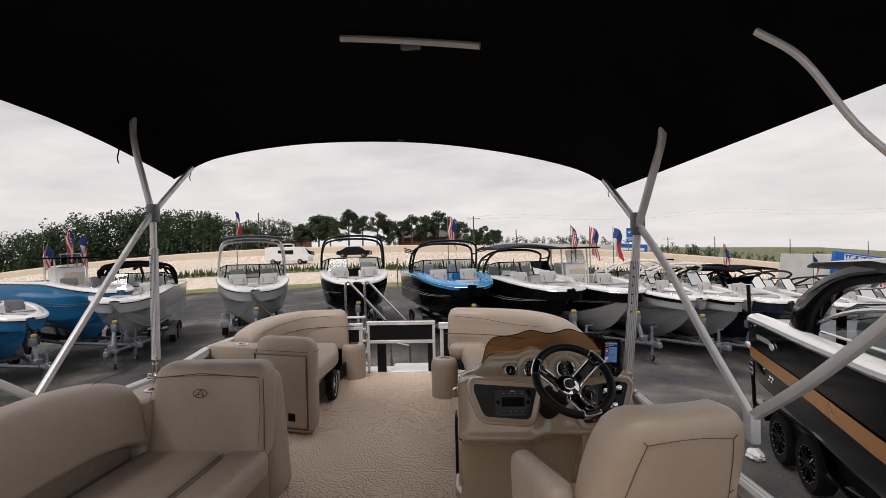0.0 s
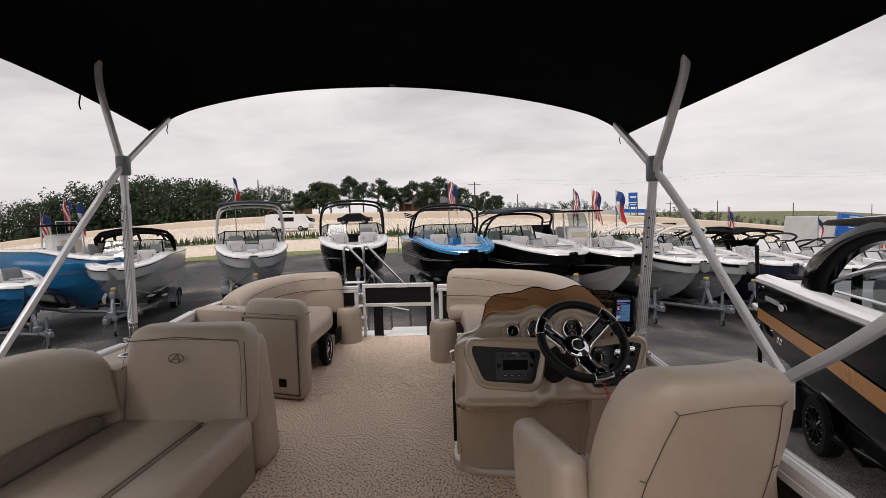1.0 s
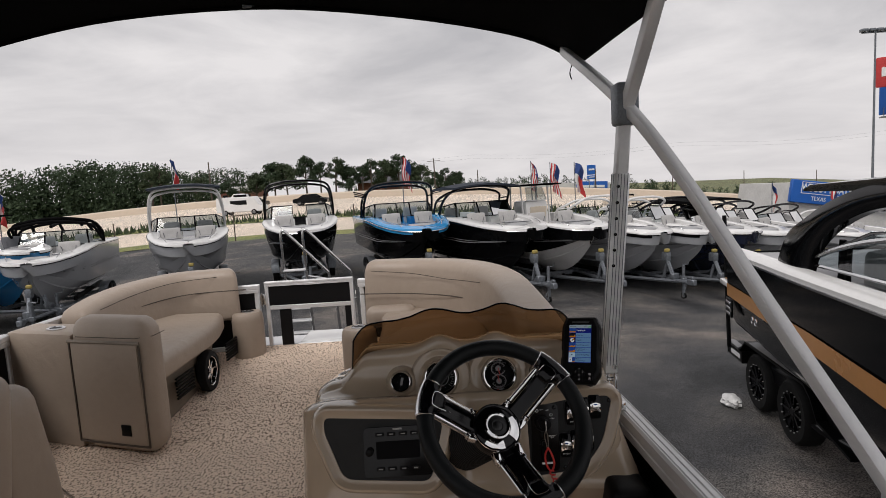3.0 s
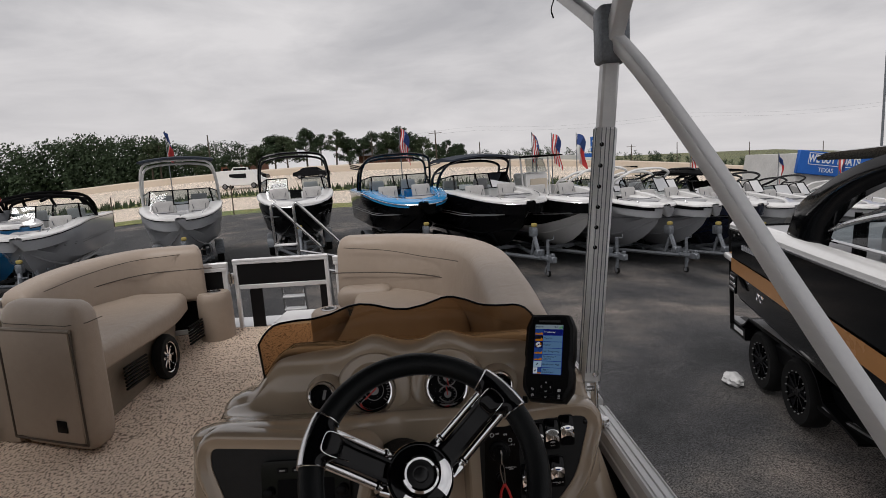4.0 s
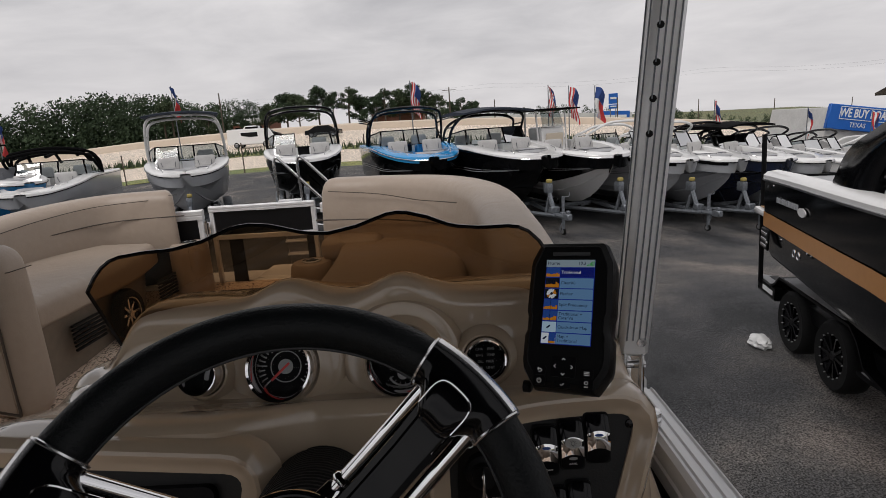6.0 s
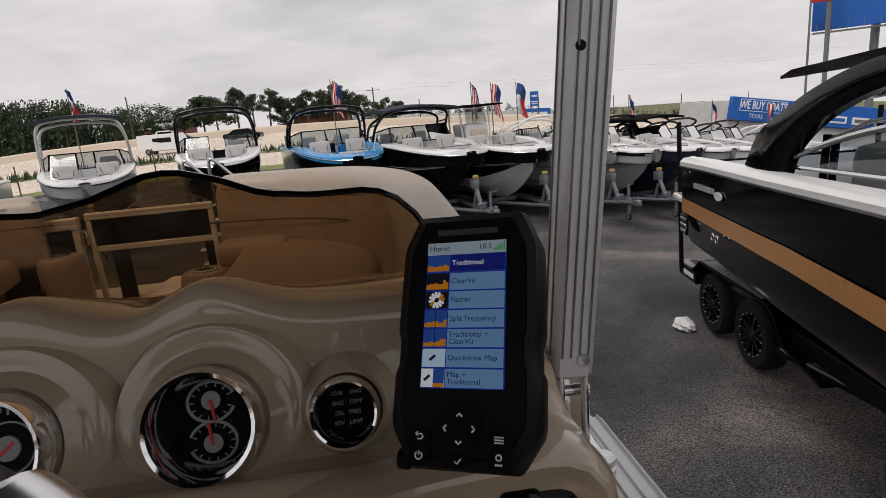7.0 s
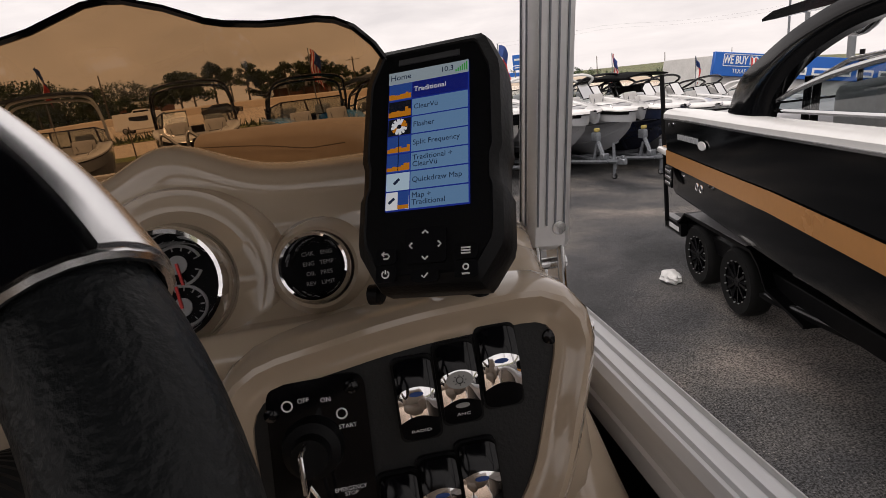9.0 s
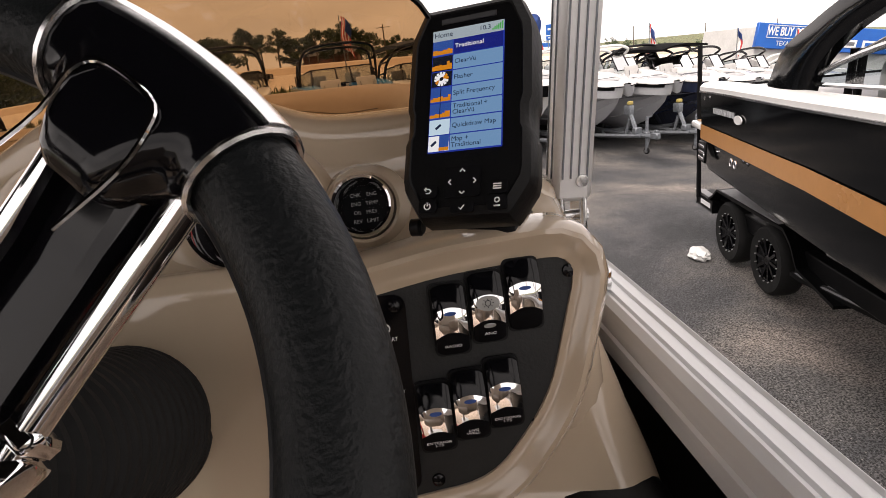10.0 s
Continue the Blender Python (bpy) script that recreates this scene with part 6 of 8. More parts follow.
        part("spray_rail", bm, mats[1], b, "moulded spray rail")
        bm = B()
        tube(bm, curve([(sgn * hull_half(0.06, beam) * 0.70, 0.05 * L - 0.2, sheer(0.05) + 0.03), (sgn * hull_half(0.08, beam) * 0.72, 0.06 * L - 0.15, sheer(0.06) + 0.10), (sgn * hull_half(0.13, beam) * 0.78, 0.12 * L, sheer(0.12) + 0.10), (sgn * hull_half(0.15, beam) * 0.80, 0.13 * L, sheer(0.13) + 0.03)], 4), 0.012, 6)
        part("grab_rail", bm, M["steel"], b, "stainless grab rail")
    # bow seats
    for sgn in (-1, 1):
        bm = B()
        hh = hull_half(0.22, beam)
        rbox(bm, hh * 0.42, 1.15, 0.14, 0.04, 4, Matrix.Translation((sgn * hh * 0.46, 0.21 * L, sheer(0.2) - 0.16)) @ pose(0, 0, 0, 4, 0, -sgn * 10))
        part("bow_cushion", bm, M["pad_grey"], b)
        bm = B()
        tube(bm, [Vector((sgn * hh * 0.46, 0.21 * L, sheer(0.2) - 0.08)) + Vector((u * hh * 0.19, v * 0.54, 0.06 * v * -0.5)) for u, v in ((-1, -1), (1, -1), (1, 1), (-1, 1))], 0.012, 5, True)
        part("cushion_trim", bm, M["seat_grey"], b, "dark cushion trim")
        bm = B()
        rbox(bm, hh * 0.52, 0.09, 0.40, 0.04, 4, Matrix.Translation((sgn * hh * 0.46, 0.30 * L, sheer(0.3) + 0.0)) @ pose(0, 0, 0, -18))
        part("bow_backrest", bm, M[seats], b)
        bm = B()
        tube(bm, [(sgn * hh * 0.28, 0.285 * L, sheer(0.3) + 0.06), (sgn * hh * 0.32, 0.29 * L, sheer(0.3) - 0.14), (sgn * hh * 0.6, 0.29 * L, sheer(0.3) - 0.14), (sgn * hh * 0.64, 0.285 * L, sheer(0.3) + 0.06)], 0.012, 5)
        part("seat_trim", bm, M["seat_grey"], b)
    bm = B()
    rbox(bm, 0.62, 0.42, 0.06, 0.02, 3, Matrix.Translation((0, 0.075 * L - 0.12, sheer(0.06) + 0.04)) @ pose(0, 0, 0, 5))
    part("bow_pad", bm, M["pad_grey"], b, "grey non-slip bow pad")
    # windscreen
    yw, zw = 0.36 * L, sheer(0.36) + 0.03
    hw = hull_half(0.36, beam)
    gh = 0.46
    quads = []
    for sgn in (-1, 1) if top not in ("console", "plain") else ():
        quads.append([(sgn * 0.24, yw, zw), (sgn * hw * 0.78, yw + 0.12, zw), (sgn * hw * 0.72, yw + 0.38, zw + gh), (sgn * 0.24, yw + 0.28, zw + gh)])
        quads.append([(sgn * hw * 0.80, yw + 0.13, zw), (sgn * hw * 0.97, yw + 1.35, zw + 0.02), (sgn * hw * 0.93, yw + 1.1, zw + gh * 0.75), (sgn * hw * 0.74, yw + 0.40, zw + gh)])
    if top not in ("open", "console", "plain"):
        quads.append([(-0.22, yw - 0.01, zw), (0.22, yw - 0.01, zw), (0.22, yw + 0.27, zw + gh), (-0.22, yw + 0.27, zw + gh)])
    for q in quads:
        bm = B()
        tube(bm, q, 0.022, 6, True)
        fr = part("windscreen_frame", bm, M["black_gloss"], b)
        bm = B()
        bm.faces.new([bm.verts.new(p) for p in q])
        part("pane", bm, M["clear_glass"], fr, smooth=False)
    # helm seats and dash
    for sgn in (-1, 1) if top != "console" else ():
        bm = B()
        rbox(bm, 0.52, 0.14, 0.6, 0.06, 4, Matrix.Translation((sgn * hw * 0.45, 0.60 * L, zw - 0.02)))
        part("helm_seat", bm, M[seats], b)
        bm = B()
        rbox(bm, hw * 0.62, 0.55, 0.42, 0.06, 4, Matrix.Translation((sgn * hw * 0.46, yw + 0.42, zw - 0.20)))
        part("dash", bm, M[deck_m], b)
    if top == "console":
        cream = M["cream_gel"]
        bm = B()
        rbox(bm, 0.85, 0.95, 0.95, 0.08, 5, Matrix.Translation((0, 0.50 * L, zw + 0.02)), lambda v: Vector((v.x, v.y + 0.12 * v.z, v.z)))
        part("centre_console", bm, M["white_gel"], b, "white steering console")
        bm = B()
        rbox(bm, 0.62, 0.06, 0.5, 0.03, 4, Matrix.Translation((0, 0.50 * L - 0.50, zw + 0.05)) @ pose(0, 0, 0, 8))
        part("console_seat", bm, cream, b, "cream console seat")
        for sx in (-1, 1):
            for sy in (0, 1):
                bm = B()
                tube(bm, [(sx * 0.5, (0.44 + 0.14 * sy) * L, zw - 0.3), (sx * 0.52, (0.46 + 0.11 * sy) * L, 3.3)], 0.03, 7)
                part("top_leg", bm, M["white_gel"], b)
        bm = B()
        rbox(bm, 1.6, 1.7, 0.07, 0.03, 4, Matrix.Translation((0, 0.51 * L, 3.33)))
        part("hard_top", bm, M["canvas"], b, "dark flat top")
        bm = B()
        q = [(-0.38, 0.5 * L - 0.45, zw + 0.5), (0.38, 0.5 * L - 0.45, zw + 0.5), (0.33, 0.5 * L - 0.25, zw + 0.95), (-0.33, 0.5 * L - 0.25, zw + 0.95)]
        tube(bm, q, 0.014, 6, True)
        fr = part("windscreen_frame", bm, M["white_gel"], b)
        bm = B()
        bm.faces.new([bm.verts.new(p) for p in q])
        part("pane", bm, M["clear_glass"], fr, smooth=False)
    if top == "folded":
        yt, hb = 0.53 * L, hull_half(0.5, beam) * 0.96
        for k in range(4):
            bm = B()
            yy = yt - 1.1 + 0.35 * k
            zz = zw + 0.66 + 0.10 * math.sin(k * 1.3)
            tube(bm, curve([(-hb, yt + 0.1, zw), (-hb * 0.95, yy + 0.1, zz - 0.12), (-hb * 0.6, yy, zz + 0.05), (0, yy - 0.05, zz + 0.12), (hb * 0.6, yy, zz + 0.05), (hb * 0.95, yy + 0.1, zz - 0.12), (hb, yt + 0.1, zw)], 4), 0.045, 7)
            part("folded_tower", bm, M["canvas"], b, "folded black tower tube")
        bm = B()
        for sx in (-0.7, 0, 0.7):
            tube(bm, [(sx * hb, yt - 1.1, zw + 0.62), (sx * hb * 0.9, yt - 0.1, zw + 0.72), (sx * hb, yt + 0.4, zw + 0.4)], 0.05, 6)
        part("folded_cover", bm, M["canvas"], b, "rolled black canvas")
        tower = None
    # tower
    if tower:
        tm = M[{"black": "black_gloss", "white": "white_gel", "steel": "steel"}[tower]]
        yt, hb = 0.53 * L, hull_half(0.5, beam) * 0.96
        zt = max(zw + 0.75, tz)
        for dy, dz in ((0.0, 0.0), (0.55, -0.10)):
            bm = B()
            lean = -0.75 if dy == 0 else -0.55
            tube(bm, curve([(-hb, yt + dy, zw - 0.05), (-hb * 0.97, yt + dy + lean * 0.45, zw + (zt - zw) * 0.5), (-hb * 0.84, yt + dy + lean, zt - 0.14 + dz), (-hb * 0.5, yt + dy + lean - 0.05, zt + dz), (0, yt + dy + lean - 0.06, zt + 0.03 + dz),
                            (hb * 0.5, yt + dy + lean - 0.05, zt + dz), (hb * 0.84, yt + dy + lean, zt - 0.14 + dz), (hb * 0.97, yt + dy + lean * 0.45, zw + (zt - zw) * 0.5), (hb, yt + dy, zw - 0.05)], 5), 0.042 if tower != "steel" else 0.028, 8)
            part("tower_arch", bm, tm, b, "wakeboard tower arch")
        for sgn in (-1, 1):
            for q in (0.35, 0.75):
                bm = B()
                z = zw + q * (zt - zw) * 0.8
                tube(bm, [(sgn * hb * 0.97, yt - 0.35 * q - 0.1, z), (sgn * hb * 0.97, yt + 0.42 - 0.2 * q, z - 0.05)], 0.025, 6)
                part("tower_rung", bm, tm, b)
        if top == "canopy" or top == "navy":
            bm = B()
            rows = []
            for i in range(9):
                u = -1 + i / 4
                z = zt + 0.10 - 0.10 * u * u
                rows.append([Vector((u * hb * 0.92, yt - 1.35, z)), Vector((u * hb * 0.92, yt - 0.3, z + 0.07)), Vector((u * hb * 0.92, yt + 0.75, z)), Vector((u * hb * 0.92, yt + 0.75, z - 0.05)), Vector((u * hb * 0.92, yt - 1.35, z - 0.05))])
            loft(bm, rows)
            part("canopy", bm, M["navy_canvas"] if top == "navy" else M["canvas"], b, "fabric sun top")
        if top == "racks":
            for sgn in (-1, 1):
                for q in range(3):
                    bm = B()
                    tube(bm, [(sgn * hb * 0.95, yt - 0.4, zw + 0.7 + 0.05 * q), (sgn * (hb + 0.32), yt - 0.5 + 0.1 * q, zw + 0.78 + 0.07 * q)], 0.022, 6)
                    part("board_rack", bm, tm, b)
    return b


M["navy_canvas"] = mat("navy_canvas", (0.022, 0.030, 0.045), 0.85, scale=4, bump=0.2, bscale=300)


def boat_trailer(at, label, L=6.6, beam=2.5, metal="galv", group="boat trailers"):
    t = thing("boat_trailer", label, "trailer", at, group)
    m = M[metal]
    for s in (-1, 1):
        bm = B()
        tube(bm, [(s * 0.05, -0.95, 0.52), (s * 0.12, -0.5, 0.5), (s * 0.62, 1.6, 0.46), (s * 0.72, 3.0, 0.46), (s * 0.72, L - 0.4, 0.46)], 0.055, 6)
        part("frame_rail", bm, m, t)
        bm = B()
        box(bm, s * 0.5 - 0.05, s * 0.5 + 0.05, 2.0, L - 0.5, 0.52, 0.66, 0.01, 1)
        part("bunk", bm, M["rubber"], t)
        for y in (L * 0.58, L * 0.58 + 0.78):
            add_wheel(t, pose(s * 1.02, y, 0.34), 0.34, 0.21, "rim_grey")
        bm = B()
        rows = []
        for k in range(13):
            a = radians(180 * k / 12)
            yy = L * 0.58 + 0.39 - 0.85 * math.cos(a)
            zz = 0.36 + 0.42 * math.sin(a) ** 0.6
            rows.append([Vector((s * 0.88, yy, zz)), Vector((s * 1.16, yy, zz)), Vector((s * 1.16, yy, zz + 0.02)), Vector((s * 0.88, yy, zz + 0.02))])
        loft(bm, rows)
        part("fender", bm, m, t)
    for y in (1.8, 3.2, L * 0.58 + 0.39, L - 0.7):
        bm = B()
        box(bm, -0.78, 0.78, y - 0.04, y + 0.04, 0.40, 0.5, 0.004, 1)
        part("cross_member", bm, m, t)
    bm = B()
    tube(bm, [(0, -1.35, 0.52), (0, -0.6, 0.52)], 0.055, 6)
    box(bm, -0.07, 0.07, -1.55, -1.30, 0.46, 0.62, 0.02, 1)
    box(bm, -0.04, 0.04, -1.50, -1.40, 0.60, 0.70, 0.01, 1)
    part("coupler", bm, m, t)
    bm = B()
    tube(bm, [(0.13, -1.0, 0.12), (0.13, -1.0, 1.0)], 0.042, 8)
    box(bm, 0.06, 0.20, -1.06, -0.94, 0.48, 0.60, 0.01, 1)
    tube(bm, [(0.13, -1.0, 0.98), (0.30, -1.0, 0.98), (0.32, -1.0, 1.08)], 0.014, 6)
    j = part("jack", bm, m, t, "tongue jack")
    w = add_wheel(j, pose(0.13, -1.0, 0.09), 0.09, 0.06, "rim_grey")
    bm = B()
    tube(bm, [(0, -0.80, 0.5), (0, -0.50, 1.15)], 0.06, 6)
    tube(bm, [(0, -0.35, 0.5), (0, -0.50, 0.95)], 0.045, 6)
    box(bm, -0.08, 0.08, -0.60, -0.36, 1.05, 1.30, 0.03, 2)
    box(bm, -0.12, 0.12, -0.86, -0.70, 0.56, 0.72, 0.02, 1)
    part("winch_post", bm, m, t, "winch post with bow stop")
    bm = B()
    rbox(bm, 0.14, 0.12, 0.10, 0.03, 4, Matrix.Translation((0.02, -0.50, 1.36)))
    part("winch", bm, M["winch_yellow"], t, "yellow-strapped winch")
    bm = B()
    for k in range(7):
        tube(bm, [(-0.09 + 0.03 * math.sin(k), -1.30 + 0.012 * k, 0.5 - 0.055 * k), (-0.09 + 0.03 * math.sin(k + 1), -1.30 + 0.012 * (k + 1), 0.5 - 0.055 * (k + 1))], 0.014, 5)
    part("safety_chain", bm, m, t)
    return t


M["winch_yellow"] = mat("yellow_webbing", (0.42, 0.33, 0.10), 0.7)
M["rim_grey"] = mat("grey_steel_rim", (0.28, 0.28, 0.29), 0.4, 0.6)

ROW = [
    (-10.55, 11, 22, dict(hull="grey_gel", tower="black", top="folded", gun=1.95, label="silver-grey bowrider with folded black tower on a trailer", L=6.6, beam=2.5)),
    (-6.55, 11.95, 24, dict(hull="grey_gel", tower="white", top="navy", tz=3.65, gun=1.92, label="white and grey bowrider with a navy sun top", L=6.4, beam=2.5)),
    (-3.35, 12.65, 15, dict(hull="black_gel", deck_m="white_gel", tower="black", top="open", tz=3.6, gun=2, label="black-hulled bowrider with white deck and black tower", L=6.6, beam=2.55)),
    (0.4, 12.05, 16, dict(hull="black_gel", stripe="blue_gel", deck_m="blue_gel", tower="black", top="racks", tz=3.4, gun=1.95, label="black and bright blue wake boat with black tower", L=6.9, beam=2.6)),
    (3.3, 11.35, 20, dict(hull="black_gel", deck_m="white_gel", tower="black", top="navy", tz=3.25, gun=1.98, label="black-hulled bowrider with white deck and grey sun top", L=7.0, beam=2.6)),
    (5.25, 11.75, 20, dict(hull="black_gel", lower="white_gel", deck_m="white_gel", tower=None, top="console", gun=1.98, label="black-hulled centre console fishing boat with cream console", L=6.8, beam=2.5)),
    (7.25, 12.05, 21, dict(hull="grey_gel", stripe="black_gel", tower="white", top="open", tz=2.95, gun=1.85, label="silver bowrider with black stripe and white arch", L=6.0, beam=2.3)),
    (8.8, 12.4, 21, dict(hull="grey_gel", stripe="black_gel", tower="white", top="open", tz=2.9, gun=1.88, label="silver bowrider with black stripe and white arch", L=6.0, beam=2.3)),
    (10.3, 12.75, 22, dict(hull="navy_gel", tower="black", top="open", tz=3, gun=1.92, label="navy-hulled wake boat with black tower", L=6.8, beam=2.5)),
    (11.7, 13.25, 24, dict(hull="grey_gel", tower="black", top="canopy", tz=2.95, gun=1.9, label="grey bowrider with black tower", L=6.6, beam=2.5)),
    (13.4, 14.2, 24, dict(hull="white_gel", tower="black", top="open", tz=2.9, gun=1.9, label="white wake boat with black tower and sun top", L=6.8, beam=2.5)),
    (15.8, 15.2, 24, dict(hull="grey_gel", tower="black", top="open", tz=2.9, gun=1.9, label="grey wake boat with black tower and sun top", L=6.8, beam=2.5)),
    (18.4, 16.2, 24, dict(hull="white_gel", tower="white", top="open", tz=2.9, gun=1.9, label="white bowrider with white arch", L=6.6, beam=2.5)),
    (-11.3, 11.9, 62, dict(hull="mid_blue_gel", tower=None, top="console", seats="seat_grey", gun=2.2, label="blue and white centre console boat with black top", L=6.2, beam=2.3)),
    (-12.6, 9.8, 64, dict(hull="mid_blue_gel", tower=None, top="plain", seats="seat_grey", gun=1.85, label="blue-hulled skiff with white deck and swivel seat", L=5.6, beam=2.2)),
    (-13.6, 7.4, 66, dict(hull="mid_blue_gel", tower=None, top="plain", seats="seat_grey", gun=1.7, label="blue-hulled skiff with white deck on a trailer", L=5.6, beam=2.2)),
]
for x, y, yaw, kw in ROW:
    kw = dict(kw)
    L, beam = kw["L"], kw["beam"]
    at = pose(x, y, land(x, y + 2), 0, 0, yaw)
    runabout("boat", at=at, **kw)
    boat_trailer(at, "galvanised boat trailer with tongue jack and tandem wheels", L, beam)

# ---- black boat alongside ----
BX = 5.05
BBM = pose(4.78, 3.124, 0.08, 0, 0, -13.5) @ pose(-BX - 0.04, -3.1, 0)
BTM = pose(4.97, 2.765, 0.03, 0, 0, -9) @ pose(-BX - 0.11, -2.18, 0)
bb = thing("boat", "large black sport boat with copper stripe and black tower", "boat", BBM, "boats for sale")


def bb_sec(y):
    """y from stern 3.1 to bow -5.2: half breadth, sheer, keel, chine."""
    t = (3.1 - y) / 8.3
    hb = 1.28 * lerp_table(t, [(0, 0.97), (0.3, 1.0), (0.55, 0.98), (0.75, 0.82), (0.9, 0.5), (1, 0.12)])
    sh = lerp_table(t, [(0, 0.12), (0.1, 0.15), (0.5, 0.22), (1, 0.40)])
    kl = GZ + 0.62 + 0.8 * max(0, t - 0.65) ** 2 / 0.12
    return t, hb, sh, kl


bm = B()
rows = []
ys = [3.1 - 8.3 * k / 18 for k in range(19)]
CXB = BX + 1.28
for y in ys:
    t, hb, sh, kl = bb_sec(y)
    cz = kl + 0.42 + 0.25 * max(0, t - 0.6)
    half = [(hb, sh), (hb * 1.0, sh - 0.22), (hb * 0.985, sh - 0.5), (hb * 0.95, cz + 0.12), (hb * 0.90, cz), (hb * 0.45, (cz + kl) / 2), (0, kl)]
    pts = [Vector((CXB - a, y, z)) for a, z in half]
    rows.append(pts + [Vector((2 * CXB - p.x, p.y, p.z)) for p in reversed(pts[:-1])])
V = [[bm.verts.new(p) for p in r] for r in rows]
for i in range(len(V) - 1):
    for k in range(len(V[0]) - 1):
        bm.faces.new((V[i][k], V[i][k + 1], V[i + 1][k + 1], V[i + 1][k]))
bm.faces.new(V[0])
part("hull", bm, M["black_gel"], bb, "gloss black hull")
bm = B()
rr = []
for y in ys:
    t, hb, sh, kl = bb_sec(y)
    z1 = lerp_table(t, [(0, -0.30), (0.33, -0.255), (0.5, -0.29), (1, -0.31)])
    rr.append([Vector((CXB - hb * 0.992 - 0.006, y, z1)), Vector((CXB - hb * 0.988 - 0.006, y, z1 - 0.17))])
loft(bm, rr, closed=False)
part("stripe", bm, M["orange_gel"], bb, "copper-orange hull stripe")
bm = B()
rr = []
for y in ys:
    t, hb, sh, kl = bb_sec(y)
    rr.append([(q, y, sh + z) for q, z in ((hb + 0.02, -0.03), (hb + 0.02, 0.01), (hb - 0.02, 0.05), (hb * 0.90, 0.065), (hb * 0.875, -0.02), (hb * 0.875, -0.05))])
for s in (-1, 1):
    bm = B()
    loft(bm, [[Vector((CXB + s * q, y, z)) for q, y, z in r] for r in rr], closed=False)
    part("deck_cap", bm, M["white_gel"], bb, "white gunwale")
bm = B()
loft(bm, [[Vector((CXB + s * r[4][0] * 1.01, r[4][1], r[4][2] - 0.005)) for s in (-1, 1)] for r in rr], closed=False)
part("deck", bm, M["pad_grey"], bb, "grey padded deck inside the gunwale")
bm = B()
box(bm, BX + 0.10, BX + 2.46, 3.1, 3.75, -0.42, -0.34, 0.03, 2)
part("swim_platform", bm, M["white_gel"], bb)
bm = B()
box(bm, BX + 0.16, BX + 2.40, 3.14, 3.70, -0.338, -0.328, 0.003, 1)
part("platform_mat", bm, M["teak"], bb, "brown foam platform mat")
for s in (-1, 1):
    bm = B()
    x = CXB + s * 1.12
    rows = []
    spine = curve([(1.08, 0.10, 0.78), (0.98, 0.32, 0.62), (0.74, 0.54, 0.37), (0.42, 0.72, 0.26), (0.06, 0.85, 0.21), (-0.30, 0.93, 0.18), (-0.9, 0.99, 0.16)], 4)
    for q, c in enumerate(spine):
        t = q / (len(spine) - 1)
        w = c.z
        d = (spine[min(q + 1, len(spine) - 1)] - spine[max(q - 1, 0)])
        d = Vector((d.x, d.y)).normalized()
        cc = Vector((x - s * 0.12 * t * t, c.x, c.y))
        rows.append([cc + Vector((a * 0.055, -d.y * b * w * 0.5, d.x * b * w * 0.5)) for a, b in ((-0.7, 1), (0.7, 1), (1.2, 0.4), (1.2, -0.4), (0.7, -1), (-0.7, -1), (-1.2, -0.4), (-1.2, 0.4))])
    loft(bm, rows)
    part("tower_leg", bm, M["black_gel"], bb, "swept black tower leg")
bm = B()
rows = []
for q in range(11):
    u = -1 + q / 5
    z = 1.00 - 0.05 * u * u
    rows.append([Vector((CXB + u * 1.08, yy, z + dz)) for yy, dz in ((1.02, 0.02), (0.85, 0.06), (-0.6, 0.12), (-1.8, 0.06), (-1.85, 0.0), (-0.6, 0.03), (0.8, 0.0), (1.02, 0.0))])
loft(bm, rows)
part("tower_roof", bm, M["black_gel"], bb, "black hard top")
for s in (-1, 1):
    q = [(CXB + s * 1.10, 0.9, 0.28), (CXB + s * 1.08, -1.0, 0.34), (CXB + s * 0.80, -1.1, 0.75), (CXB + s * 0.92, 0.1, 0.62)]
    bm = B()
    tube(bm, q, 0.018, 6, True)
    fr = part("windscreen_frame", bm, M["chrome"], bb)
    bm = B()
    bm.faces.new([bm.verts.new(p) for p in q])
    part("pane", bm, M["clear_glass"], fr, smooth=False)
# hull mark: a row of slanted pale bars and a rounded badge
for k in range(9):
    bm = B()
    y = 2.55 - 0.075 * k
    bar(bm, (CXB - 1.262, y, -0.085 + 0.002 * k), (CXB - 1.262, y - 0.045, -0.085 + 0.002 * k), 0.012, 0.055, 0)
    part("hull_mark", bm, M["grey_gel"], bb, "silver bar mark")
bm = B()
disc(bm, 0.085, 0, 0.012, 24, Matrix.Translation((CXB - 1.285, 1.74, -0.09)) @ pose(0, 0, 0, 0, 90) @ Matrix.Diagonal((0.5, 1.2, 1, 1)))
part("badge", bm, M["white_gel"], bb, "pale rounded badge")

